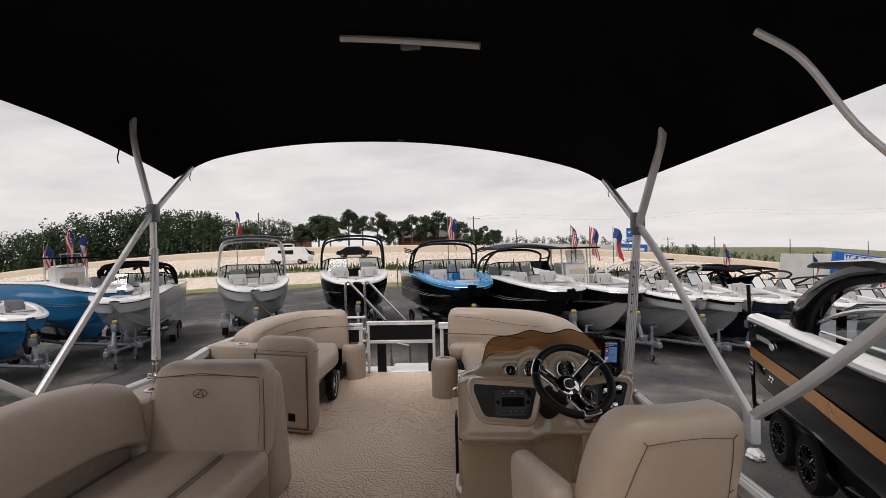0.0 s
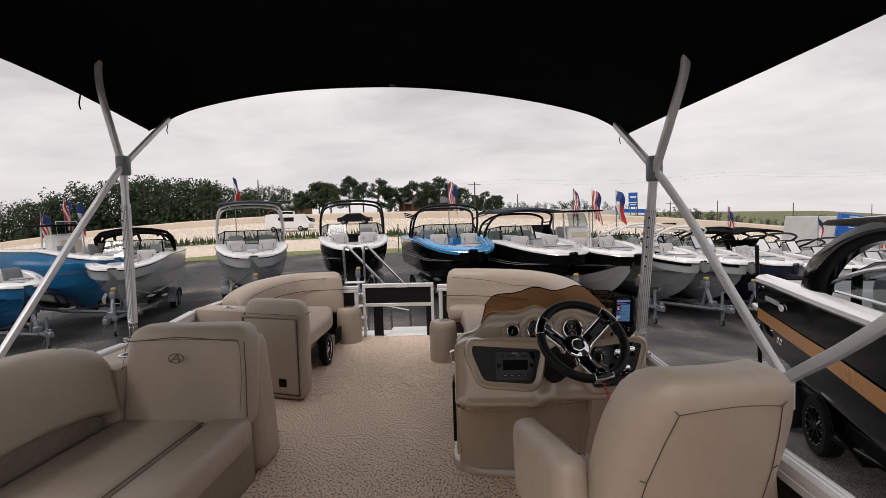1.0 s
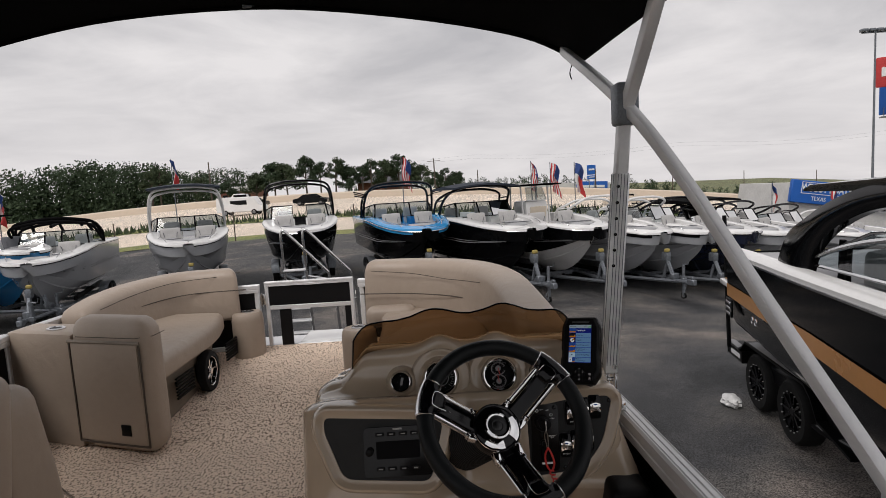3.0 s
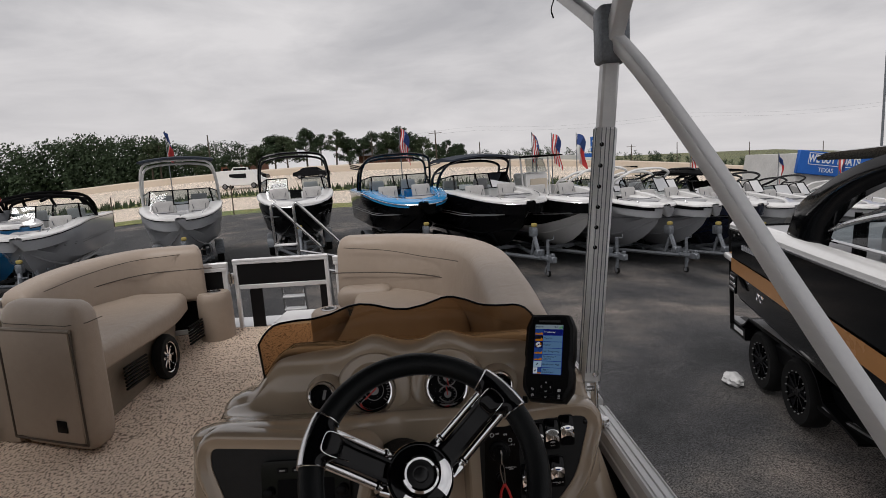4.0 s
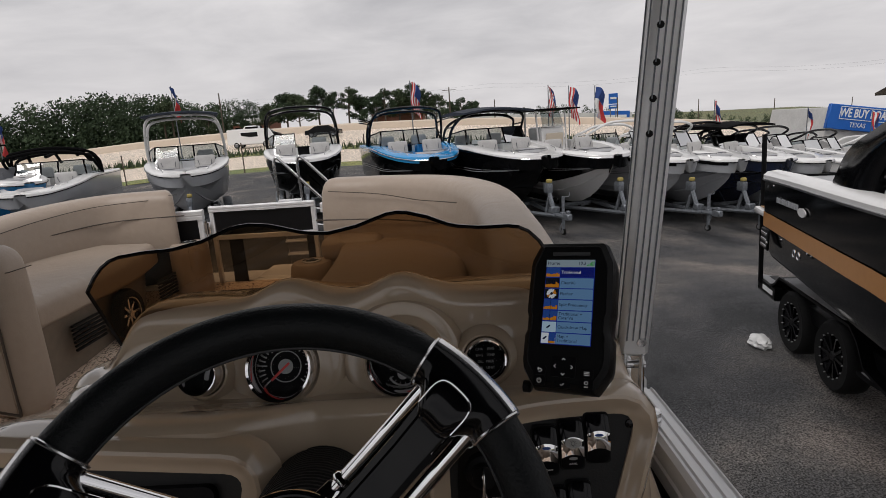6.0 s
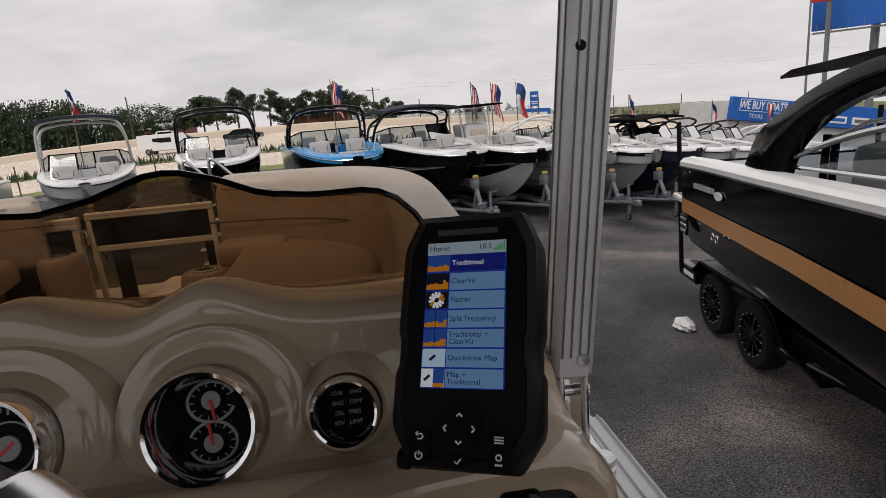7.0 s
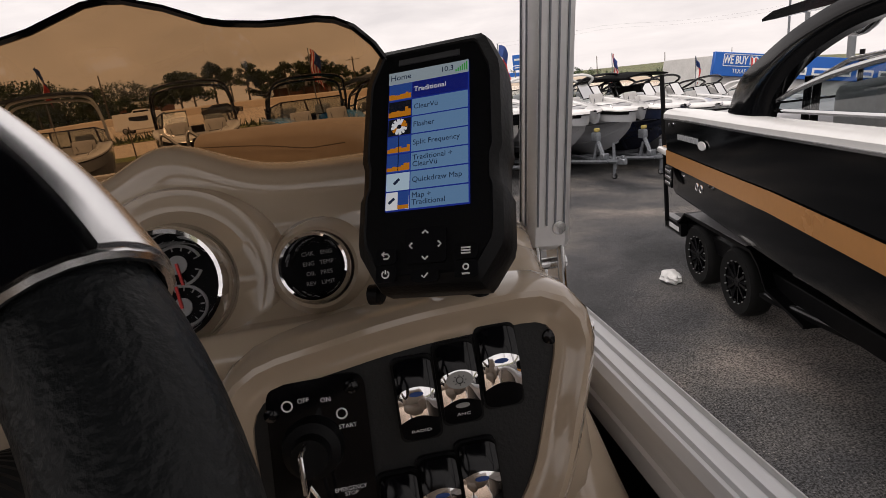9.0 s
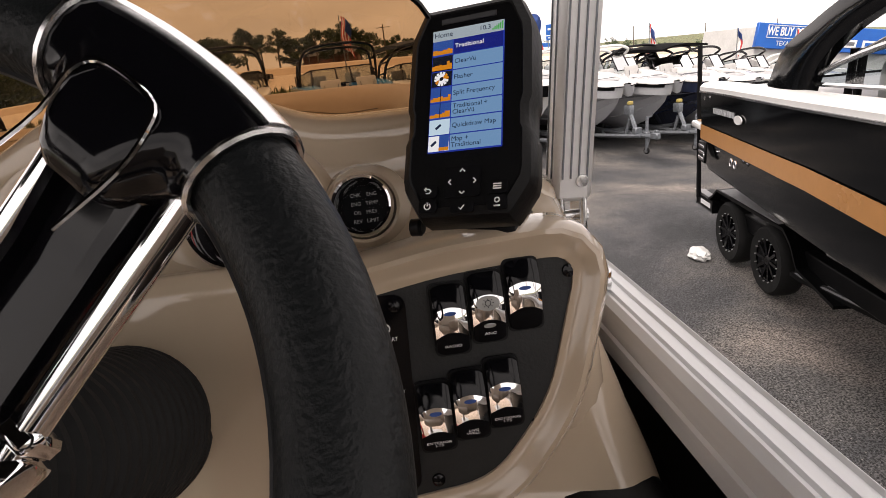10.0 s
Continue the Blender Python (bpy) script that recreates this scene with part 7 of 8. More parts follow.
for y in (1.86, 1.74):
    bm = B()
    tube(bm, [Vector((CXB - 1.278, y + 0.035 * math.cos(a), -0.52 + 0.035 * math.sin(a))) for a in [2 * math.pi * k / 20 for k in range(20)]], 0.009, 6, True)
    part("vent_ring", bm, M["satin"], bb, "chrome drain fitting")
for y, z in ((2.86, 0.02), (2.80, -0.62)):
    bm = B()
    disc(bm, 0.022, 0, 0.012, 14, Matrix.Translation((CXB - 1.262, y, z)) @ pose(0, 0, 0, 0, -90))
    part("fitting", bm, M["satin"], bb, "small chrome fitting")
bm = B()
rr = []
for y in ys:
    t, hb, sh, kl = bb_sec(y)
    rr.append([Vector((CXB - hb - 0.028, y, sh - 0.05)), Vector((CXB - hb - 0.028, y, sh - 0.032)), Vector((CXB - hb - 0.01, y, sh - 0.03)), Vector((CXB - hb - 0.01, y, sh - 0.052))])
loft(bm, rr)
part("rub_rail", bm, M["satin"], bb, "chrome rub rail under the gunwale")
bm = B()
box(bm, CXB - 1.262, CXB - 1.235, 2.80, 3.06, -0.72, -0.48, 0.01, 1)
gr_ = part("stern_vent", bm, M["black_plastic"], bb, "stern quarter vent")
bm = B()
for k in range(3):
    box(bm, CXB - 1.272, CXB - 1.255, 2.83, 3.03, -0.69 + 0.07 * k, -0.655 + 0.07 * k, 0.004, 1)
part("vent_bar", bm, M["satin"], gr_, "chrome vent bar")
for s in (-1, 1):
    bm = B()
    tube(bm, curve([(CXB + s * 1.10, 0.95, 0.24), (CXB + s * 1.09, 0.5, 0.42), (CXB + s * 1.06, -0.4, 0.62), (CXB + s * 0.95, -1.6, 0.74), (CXB + s * 0.5, -2.3, 0.76), (CXB, -2.45, 0.76)], 5), 0.022, 8)
    wf_ = part("windscreen_rail", bm, M["satin"], bb, "bright windscreen rail")
    for k, (y, z) in enumerate(((0.62, 0.12), (0.50, 0.12))):
        bm = B()
        tube(bm, [(CXB + s * 0.92, y, z), (CXB + s * 0.92, y - 0.03, z + 0.40)], 0.028, 8)
        part("rod_holder", bm, M["black_plastic"], bb, "black upright holder")
    bm = B()
    tube(bm, curve([(CXB + s * 0.7, 0.72, 1.01), (CXB + s * 0.7, 0.70, 0.83), (CXB + s * 0.7, 0.35, 0.79), (CXB + s * 0.7, 0.05, 1.00)], 4), 0.025, 8)
    part("board_rack", bm, M["satin"], bb, "bright board rack")
bm = B()
rbox(bm, 1.7, 0.5, 0.5, 0.1, 5, Matrix.Translation((CXB, 0.2, 0.22)))
part("bench", bm, M["seat_white"], bb, "pale cockpit bench")
bt = thing("boat_trailer", "black tandem-axle trailer under the black boat", "trailer", BTM, "boat trailers")
for s in (-1, 1):
    x = CXB + s * 1.02
    bm = B()
    box(bm, x - 0.06, x + 0.06, -4.2, 3.15, GZ + 0.48, GZ + 0.66, 0.01, 1)
    part("frame_rail", bm, M["black_plastic"], bt)
    for y in (2.18, 1.22):
        ty = add_wheel(bt, pose(CXB + s * 1.05, y, GZ + 0.37), 0.37, 0.24, "black_gloss")
        bm = B()
        for k in range(16):
            a = 2 * math.pi * k / 16
            for q in (-1, 1):
                disc(bm, 0.007, -0.008, 0.010, 8, pose(q * 0.112, 0.228 * math.cos(a), 0.228 * math.sin(a), 0, 90 * q))
        tagged(part("rim_bolts", bm, M["grey_print"], ty, "ring of small rim bolts"), kind="stuff")
    bm = B()
    rows = []
    for y, z in ((3.0, 0.62), (2.75, 0.62), (2.62, 0.70), (2.5, 0.80), (0.9, 0.80), (0.75, 0.70), (0.6, 0.50), (0.1, 0.42), (0.0, 0.40)):
        rows.append([Vector((CXB + s * 0.90, y, GZ + z)), Vector((CXB + s * 1.19, y, GZ + z)), Vector((CXB + s * 1.19, y, GZ + z + 0.03)), Vector((CXB + s * 0.90, y, GZ + z + 0.03))])
    loft(bm, rows)
    part("fender", bm, M["black_plastic"], bt, "black step fender")
    bm = B()
    tube(bm, [(CXB + s * 1.2, 3.05, GZ + 0.6), (CXB + s * 1.24, 3.1, 0.62)], 0.03, 8)
    part("guide_pole", bm, M["black_plastic"], bt, "black upright guide pole")
    bm = B()
    plate(bm, [(CXB + s * 1.21, 0.66), (CXB + s * 1.21, 0.50), (CXB + s * 1.02, -0.42), (CXB + s * 0.96, -0.42), (CXB + s * 0.96, 0.66)], GZ + 0.44, GZ + 0.475, Matrix.Identity(4))
    part("side_step", bm, M["black_plastic"], bt, "black side step")
    bm = B()
    plate(bm, [(CXB + s * 1.19, 0.62), (CXB + s * 1.19, 0.50), (CXB + s * 1.02, -0.36), (CXB + s * 0.99, -0.36), (CXB + s * 0.99, 0.62)], GZ + 0.475, GZ + 0.480, Matrix.Identity(4))
    sp_ = part("step_mat", bm, M["pad_grey"], bt, "grey non-slip mat with dark lettering bar")
    bm = B()
    plate(bm, [(CXB + s * 1.165, 0.52), (CXB + s * 1.05, -0.10), (CXB + s * 1.03, -0.10), (CXB + s * 1.13, 0.52)], GZ + 0.480, GZ + 0.483, Matrix.Identity(4))
    part("mat_bar", bm, M["dark_trim"], sp_, "dark lettering bar")
    bm = B()
    plate(bm, [(CXB + s * 1.17, 2.42), (CXB + s * 1.17, 1.02), (CXB + s * 0.97, 1.02), (CXB + s * 0.97, 2.42)], GZ + 0.830, GZ + 0.836, Matrix.Identity(4))
    part("fender_mat", bm, M["pad_grey"], bt, "grey non-slip fender mat")
    bm = B()
    plate(bm, [(CXB + s * 1.17, 3.28), (CXB + s * 1.17, 2.80), (CXB + s * 0.97, 2.80), (CXB + s * 0.97, 3.10)], GZ + 0.652, GZ + 0.658, Matrix.Identity(4))
    part("tail_mat", bm, M["pad_grey"], bt, "grey non-slip tail mat")
    bm = B()
    box(bm, CXB + s * 1.192, CXB + s * 1.197, 2.66, 2.98, GZ + 0.54, GZ + 0.60)
    part("maker_bar", bm, M["white"], bt, "white lettering bar")
    bm = B()
    box(bm, CXB + s * 1.12, CXB + s * 1.19, 2.58, 3.12, GZ + 0.50, GZ + 0.648, 0.01, 1)
    part("tail_beam", bm, M["black_plastic"], bt)
for y in (2.9, 0.2, -2.5):
    bm = B()
    box(bm, CXB - 1.0, CXB + 1.0, y - 0.05, y + 0.05, GZ + 0.46, GZ + 0.58)
    part("cross_member", bm, M["black_plastic"], bt)

bm = B()
rg = random.Random(5)
bmesh.ops.create_icosphere(bm, subdivisions=3, radius=0.15)
for v in bm.verts:
    n = noise.noise(v.co * 16) * 0.08 + noise.noise(v.co * 40) * 0.03
    v.co = v.co * (1 + n * 4)
    v.co.z = max(0.0, v.co.z * 0.6 + 0.07)
    v.co.x *= 0.75
solid("plastic_bag", bm, M["bag"], "crumpled clear white plastic bag lying on the asphalt", "litter", pose(4.77, 2.99, GZ + 0.002))

# ---- signs, flags, buildings, vehicles ----
def flag_pole(x, y, top, kind, label, seed=0):
    h = top - land(x, y)
    f = thing("flag", label, "flag", pose(x, y, land(x, y)), "flags in the yard")
    bm = B()
    tube(bm, [(0, 0, 0), (0, 0, h)], [0.03, 0.018], 8)
    part("pole", bm, M["galv"], f)
    rg = random.Random(seed)
    w, d = 0.55, 1.25
    cols = {"us": ["flag_red", "flag_white"], "tx": ["flag_blue", "flag_white", "flag_red"]}[kind]
    n = 8
    ph = rg.uniform(0, 6)

    def pt(u, v):
        return Vector((0.03 + w * u * (0.5 + 0.15 * math.sin(ph)) + 0.05 * math.sin(v * 7 + ph), 0.12 * math.sin(u * 6 + v * 4 + ph), h - 0.05 - d * v - 0.35 * u * u))

    def strip(u0, u1, v0, v1, m, lift=0.0):
        bm = B()
        rr = [[pt(u0 + (u1 - u0) * i / n, v0 + (v1 - v0) * j / n) + Vector((0, -lift, 0)) for i in range(n + 1)] + [pt(u0 + (u1 - u0) * i / n, v0 + (v1 - v0) * j / n) + Vector((0, lift + 0.004, 0)) for i in range(n, -1, -1)] for j in range(n + 1)]
        loft(bm, rr)
        part("flag_cloth", bm, M[m], f)
    if kind == "us":
        for k in range(7):
            strip(k / 7, (k + 1) / 7, 0, 1, cols[k % 2])
        strip(0.45, 1.0, 0, 0.4, "flag_blue", 0.004)
    else:
        strip(0, 1, 0, 0.36, "flag_blue")
        strip(0, 0.5, 0.36, 1, "flag_white")
        strip(0.5, 1, 0.36, 1, "flag_red")
    return f


FLAGS = [(-11.65, 22, 3.54, "tx", "blue, white and red flag on a pole behind the white boat"), (-0.66, 20, 2.88, "us", "striped flag on a pole behind the blue boat"),
         (4.99, 20, 2.33, "us", "striped flag furled on a pole behind the fishing boat"), (5.83, 20, 2.24, "us", "faded striped flag on a pole behind the fishing boat"),
         (6.89, 20, 2.18, "tx", "red, white and dark flag on a pole behind the fishing boat"), (12.65, 22, 1.31, "us", "striped flag on a pole among the boats"),
         (18.57, 25, 0.69, "tx", "red and blue flag on a pole near the blue building"), (21.0, 24, 0.3, "us", "small striped flag on a pole by the blue building"),
         (-20.44, 20, 2.06, "us", "striped flag hanging by the yard fence"), (-19.21, 20, 2.62, "us", "large striped flag hanging by the yard fence"), (-18.5, 20, 2.41, "tx", "blue, white and red flag hanging by the yard fence")]
for k, (x, y, top, kd, lb) in enumerate(FLAGS):
    flag_pole(x, y, top, kd, lb, seed=k)

sg = thing("dealer_sign", "tall blue double-panel roadside sign on a post", "sign", pose(43.6, 151, -1.05))
bm = B()
tube(bm, [(-0.7, 0, 0), (-0.7, 0, 3.4)], 0.12, 8)
tube(bm, [(0.7, 0, 0), (0.7, 0, 3.4)], 0.12, 8)
part("post", bm, M["galv"], sg)
bm = B()
box(bm, -1.2, 1.2, -0.2, 0.2, 3.2, 4.3, 0.05, 1)
box(bm, -1.2, 1.2, -0.2, 0.2, 4.5, 7.2, 0.05, 1)
part("panel", bm, M["sign_blue"], sg, "blue sign panel")
bm = B()
box(bm, -0.8, 0.8, -0.26, -0.21, 5.7, 6.2, 0.02, 1)
part("mark", bm, M["white"], sg, "white bar mark")
bm = B()
box(bm, -0.8, 0.8, -0.26, -0.21, 3.7, 3.95, 0.02, 1)
part("mark", bm, M["white"], sg, "white bar mark")

dl = thing("dealership", "low white dealership with a blue fascia across the highway", "building", pose(42, 175, -3.4, 0, 2.6, 0))
bm = B()
box(bm, -36, 14, 0, 20, -4, 5, 0.05, 1)
part("wall", bm, M["wall_white"], dl)
bm = B()
box(bm, 3, 13, -0.6, 0, 2.2, 5.4, 0.05, 1)
part("fascia", bm, M["sign_blue"], dl, "blue fascia")
bm = B()
box(bm, 4.5, 12, -0.7, -0.6, 3.4, 4.2)
part("fascia_mark", bm, M["white"], dl, "white bar mark")
for k in range(7):
    bm = B()
    box(bm, -15 + 2 * k, -13.4 + 2 * k, -0.08, 0.02, 0.6, 3.2)
    w_ = part("window", bm, M["black_gloss"], dl)
bk = thing("brick_shop", "low red-brick shop with a pale fascia beyond the highway", "building", pose(-44.2, 118, 0.1))
bm = B()
box(bm, -3.6, 3.2, 0, 12, -1.5, 4.3, 0.05, 1)
part("wall", bm, M["brick"], bk)
bm = B()
box(bm, -3.8, 3.4, -0.3, 0.1, 3.9, 4.9, 0.05, 1)
part("fascia", bm, M["wall_white"], bk)
for k in range(4):
    bm = B()
    box(bm, -3.2 + 1.6 * k, -2.1 + 1.6 * k, -0.06, 0.02, 1.4, 3.2)
    part("window", bm, M["black_gloss"], bk)
hs = thing("house", "grey-roofed low house among the trees", "house", pose(-12, 116, 0.9))
bm = B()
box(bm, -5, 6, 0, 9, 0, 3.2)
part("wall", bm, M["brick"], hs)
bm = B()
loft(bm, [[Vector((x, -0.6, 3.2)), Vector((x, 4.5, 5.4)), Vector((x, 9.6, 3.2))] for x in (-5.6, 6.6)])
part("roof", bm, M["roof_grey"], hs)

wb = thing("boat_sales_building", "long blue building wall with white lettering", "building", pose(22.7, 25.2, -1.77, 0, 9, 0) @ Matrix.Diagonal((0.65, 0.65, 0.65, 1)))
bm = B()
box(bm, -5, 22, 0, 8, -4, 2.9, 0.05, 1)
part("wall", bm, M["wall_white"], wb)
bm = B()
box(bm, -5.2, 22.2, -0.35, 0.0, 1.3, 3.15, 0.04, 1)
fas = part("fascia", bm, M["sign_blue"], wb, "blue fascia with white lettering")
words("WE BUY BOATS", 0.88, M["white"], fas, pose(-2.35, -0.37, 2.55, 90), bold=0.02, squash=0.66)
words("TEXAS", 0.5, M["white"], fas, pose(-2.9, -0.37, 1.7, 90), squash=0.85)
bm = B()
for a, b in (((-4.4, 2.1), (-0.3, 2.1)), ((-4.4, 3.0), (-0.3, 3.0)), ((-4.4, 2.1), (-4.4, 3.0)), ((-0.3, 2.1), (-0.3, 3.0))):
    bar(bm, (a[0], -0.37, a[1]), (b[0], -0.37, b[1]), 0.03, 0.05, 0)
part("frame_line", bm, M["white"], fas)
for k in range(6):
    bm = B()
    box(bm, 1.6 + 2.1 * k, 3.2 + 2.1 * k, -0.40, -0.36, 1.65, 2.25, 0.01, 1)
    part("sign_board", bm, M["white"], fas, "white board with an unreadable mark")
    bm = B()
    box(bm, 1.8 + 2.1 * k, 3.0 + 2.1 * k, -0.42, -0.405, 1.82, 2.08, 0.0, 1)
    part("board_mark", bm, M["sign_blue" if k % 2 else "galv"], fas)


def lamp_post(x, y, h):
    t = thing("lamp_post", "tall thin floodlight mast in the yard", "lamp post", pose(x, y, land(x, y)))
    bm = B()
    tube(bm, [(0, 0, 0), (0, 0, h)], [0.09, 0.05], 8)
    part("mast", bm, M["galv"], t)
    for k in range(4):
        bm = B()
        rbox(bm, 0.4, 0.35, 0.2, 0.05, 3, Matrix.Translation((-0.75 + 0.5 * k, 0, h - 0.1)))
        part("floodlight", bm, M["galv"], t)
    bm = B()
    tube(bm, [(-0.9, 0, h - 0.25), (0.9, 0, h - 0.25)], 0.05, 6)
    part("cross_arm", bm, M["galv"], t)


lamp_post(29.4, 32, 9.95 - land(29.4, 32))
bbd = thing("billboard", "tall steel roadside billboard beyond the blue building", "billboard", pose(46.4, 45, -4.55, 0, 0, -30))
bm = B()
tube(bm, [(0, 0.6, 0), (0, 0.6, 10.4)], 0.35, 10)
part("column", bm, M["galv"], bbd)
bm = B()
box(bm, -5, 5, 0, 0.3, 10.4, 14.3, 0.03, 1)
part("face", bm, M["sign_blue"], bbd)
bm = B()
box(bm, -5, 5, -0.9, 0.1, 10.1, 10.2)
for k in range(9):
    tube(bm, [(-4.8 + 1.2 * k, -0.9, 10.2), (-4.8 + 1.2 * k, -0.9, 11.0)], 0.03, 5)
part("catwalk", bm, M["galv"], bbd)

rs = thing("red_sign", "tall red and white roadside sign on a steel post", "sign", pose(41.6, 45, -3.6, 0, 0, -35))
bm = B()
tube(bm, [(0, 0.2, 0), (0, 0.2, 11.7)], 0.2, 8)
part("post", bm, M["galv"], rs)
bm = B()
box(bm, -1.5, 1.5, -0.15, 0.15, 11.7, 14.3, 0.1, 2)
part("panel", bm, M["flag_red"], rs, "red sign panel")
bm = B()
box(bm, -1.1, 1.1, -0.2, -0.16, 12.6, 13.4, 0.02, 1)
part("mark", bm, M["white"], rs, "white bar mark")


def utility_pole(x, y, h, arms=1):
    t = thing("utility_pole", "thin grey utility pole on the skyline", "pole", pose(x, y, land(x, y)), "utility poles")
    bm = B()
    tube(bm, [(0, 0, 0), (0, 0, h)], [0.16, 0.1], 7)
    part("mast", bm, M["bark"], t)
    if arms:
        bm = B()
        for k in range(arms):
            bar(bm, (-1.2, 0, h - 0.5 - 0.8 * k), (1.2, 0, h - 0.5 - 0.8 * k), 0.1, 0.1, 0)
        part("cross_arm", bm, M["bark"], t)


for x, y, top, a in ((-40.7, 96, 9.05, 0), (0.0, 100, 7.55, 1), (9.5, 120, 5.6, 0), (36, 120, 4.2, 0), (50, 140, 3.2, 1), (66, 150, 3.2, 0), (86, 150, 2.0, 0), (120, 170, 1.0, 0)):
    utility_pole(x, y, top - land(x, y), a)

py = thing("pylon", "H-frame wooden power pylon above the woods", "pylon", pose(-92.5, 150, -3.6))
for u in (-2.4, 2.4):
    bm = B()
    tube(bm, [(u, 0, 0), (u, 0, 17.5)], [0.22, 0.14], 7)
    part("pole", bm, M["bark"], py)
bm = B()
bar(bm, (-4.6, 0, 15.6), (4.6, 0, 15.6), 0.2, 0.25, 0)
bar(bm, (-2.4, 0, 12.0), (2.4, 0, 15.2), 0.12, 0.12, 0)
part("cross_arm", bm, M["bark"], py)
pl = thing("power_lines", "thin sagging power lines along the highway", "power line", pose(0, 0, 0))
for k in range(2):
    bm = B()
    tube(bm, [Vector((x, 128, 9.6 - 0.8 * k - 1.2 * math.sin(math.pi * ((x + 200) % 52) / 52))) for x in range(-200, 120, 6)], 0.008, 4)
    part("wire", bm, M["roof_grey"], pl)


def car(x, y, yaw, col, label, kind="sedan"):
    c = thing("car", label, "car", pose(x, y, land(x, y) + 0.06, 0, 0, yaw), "cars on the highway")
    L, Wd = (4.7, 1.8) if kind == "sedan" else (5.5, 2.0)
    hood, roof = (0.95, 1.45) if kind == "sedan" else (1.15, 1.85)
    bm = B()
    pr = {"sedan": [(-L / 2, 0.35), (-L / 2, 0.8), (-L * 0.3, hood), (-L * 0.13, roof), (L * 0.2, roof), (L * 0.36, hood + 0.05), (L / 2, hood - 0.08), (L / 2, 0.35)],
          "truck": [(-L / 2, 0.45), (-L / 2, 1.0), (-L * 0.27, hood), (-L * 0.15, roof), (L * 0.14, roof), (L * 0.17, hood + 0.05), (L / 2, hood + 0.05), (L / 2, 0.45)],
          "van": [(-L / 2, 0.4), (-L / 2, 1.0), (-L * 0.4, 1.2), (-L * 0.3, 2.1), (L / 2, 2.15), (L / 2, 0.4)]}[kind]
    loft(bm, [[Vector((u, s * Wd / 2 * (1 if z < 1.0 else 0.88), z)) for u, z in pr] for s in (-1, 1)])
    bmesh.ops.bevel(bm, geom=list(bm.edges), offset=0.06, segments=2, affect="EDGES")
    part("body", bm, M[col], c)
    for s in (-1, 1):
        bm = B()
        box(bm, -L * 0.16, L * 0.2, s * Wd * 0.448 - 0.012, s * Wd * 0.448 + 0.012, hood + 0.08, roof - 0.1, 0.01, 1)
        part("window", bm, M["black_gloss"], c)
        for u in (-L * 0.31, L * 0.31):
            add_wheel(c, pose(u, s * (Wd / 2 - 0.1), 0.33, 0, 0, 90), 0.33, 0.22, "rim_grey")


car(-29.5, 80, 0, "white_gel", "white pickup truck on the highway", "truck")
car(-23.0, 62, 180, "white_gel", "white panel van on the highway", "van")
car(-17, 72, 180, "black_gel", "black sedan on the highway")
car(23, 62, 0, "cream_gel", "beige sedan on the highway")
car(-26, 74, 0, "black_gel", "dark sedan on the highway")

# ---- yard fence and weeds ----
for k in range(16):
    x = -46 + 8.2 * k
    bm = B()
    tube(bm, [(0, 0, 0), (0, 0, 2.0)], 0.04, 7)
    solid("fence_post", bm, M["bark"], "slim dark post at the edge of the yard", "post", pose(x, 33.1, land(x, 33.1) - 0.01), "yard fence posts")
rg = random.Random(21)
V, F = [], []
for k in range(2600):
    x, y = rg.uniform(-75, 75), rg.uniform(50.4, 54.6)
    h = rg.uniform(0.3, 0.95)
    a = rg.uniform(0, math.pi)
    dx, dy = 0.12 * math.cos(a), 0.12 * math.sin(a)
    q = len(V)
    gz = land(x, y)
    V += [(x - dx, y - dy, gz), (x + dx, y + dy, gz), (x + rg.uniform(-0.3, 0.3), y, gz + h)]
    F.append((q, q + 1, q + 2))
me = bpy.data.meshes.new("weeds")
me.from_pydata(V, [], F)
me.materials.append(M["leaf2"])
tagged(new("weeds", me), "tall green roadside weeds along the median", "weeds", kind="stuff")

# ---- helm details ----
# key switch plate, key and lanyard
sub_m = panel_m(0, 0, 0.012)
bm = B()
plate(bm, round_poly(across([(1.130, -0.085), (1.205, -0.085), (1.212, 0.075), (1.140, 0.075)]), 0.012), 0.0, 0.0035, sub_m)
kp = part("key_plate", bm, M["black_gloss"], switch_panel, "raised black ignition plate")
bm = B()
lathe(bm, [(0.021, 0.003), (0.019, 0.012), (0.013, 0.014), (0.012, 0.024), (0.004, 0.024)], 28, panel_m(1.168, 0.030, 0.012))
part("key_switch", bm, M["black_plastic"], kp, "round ignition switch")
bm = B()
box(bm, -0.0015, 0.0015, -0.012, 0.012, 0.022, 0.05, 0.0008, 1, panel_m(1.168, 0.030, 0.012))
part("key", bm, M["steel"], kp, "steel ignition key")
bm = B()
lathe(bm, [(0.009, 0.003), (0.009, 0.008), (0.006, 0.010), (0.006, 0.018), (0.003, 0.019)], 20, panel_m(1.166, -0.018, 0.012))
part("stop_switch", bm, M["black_plastic"], kp, "black emergency stop button")
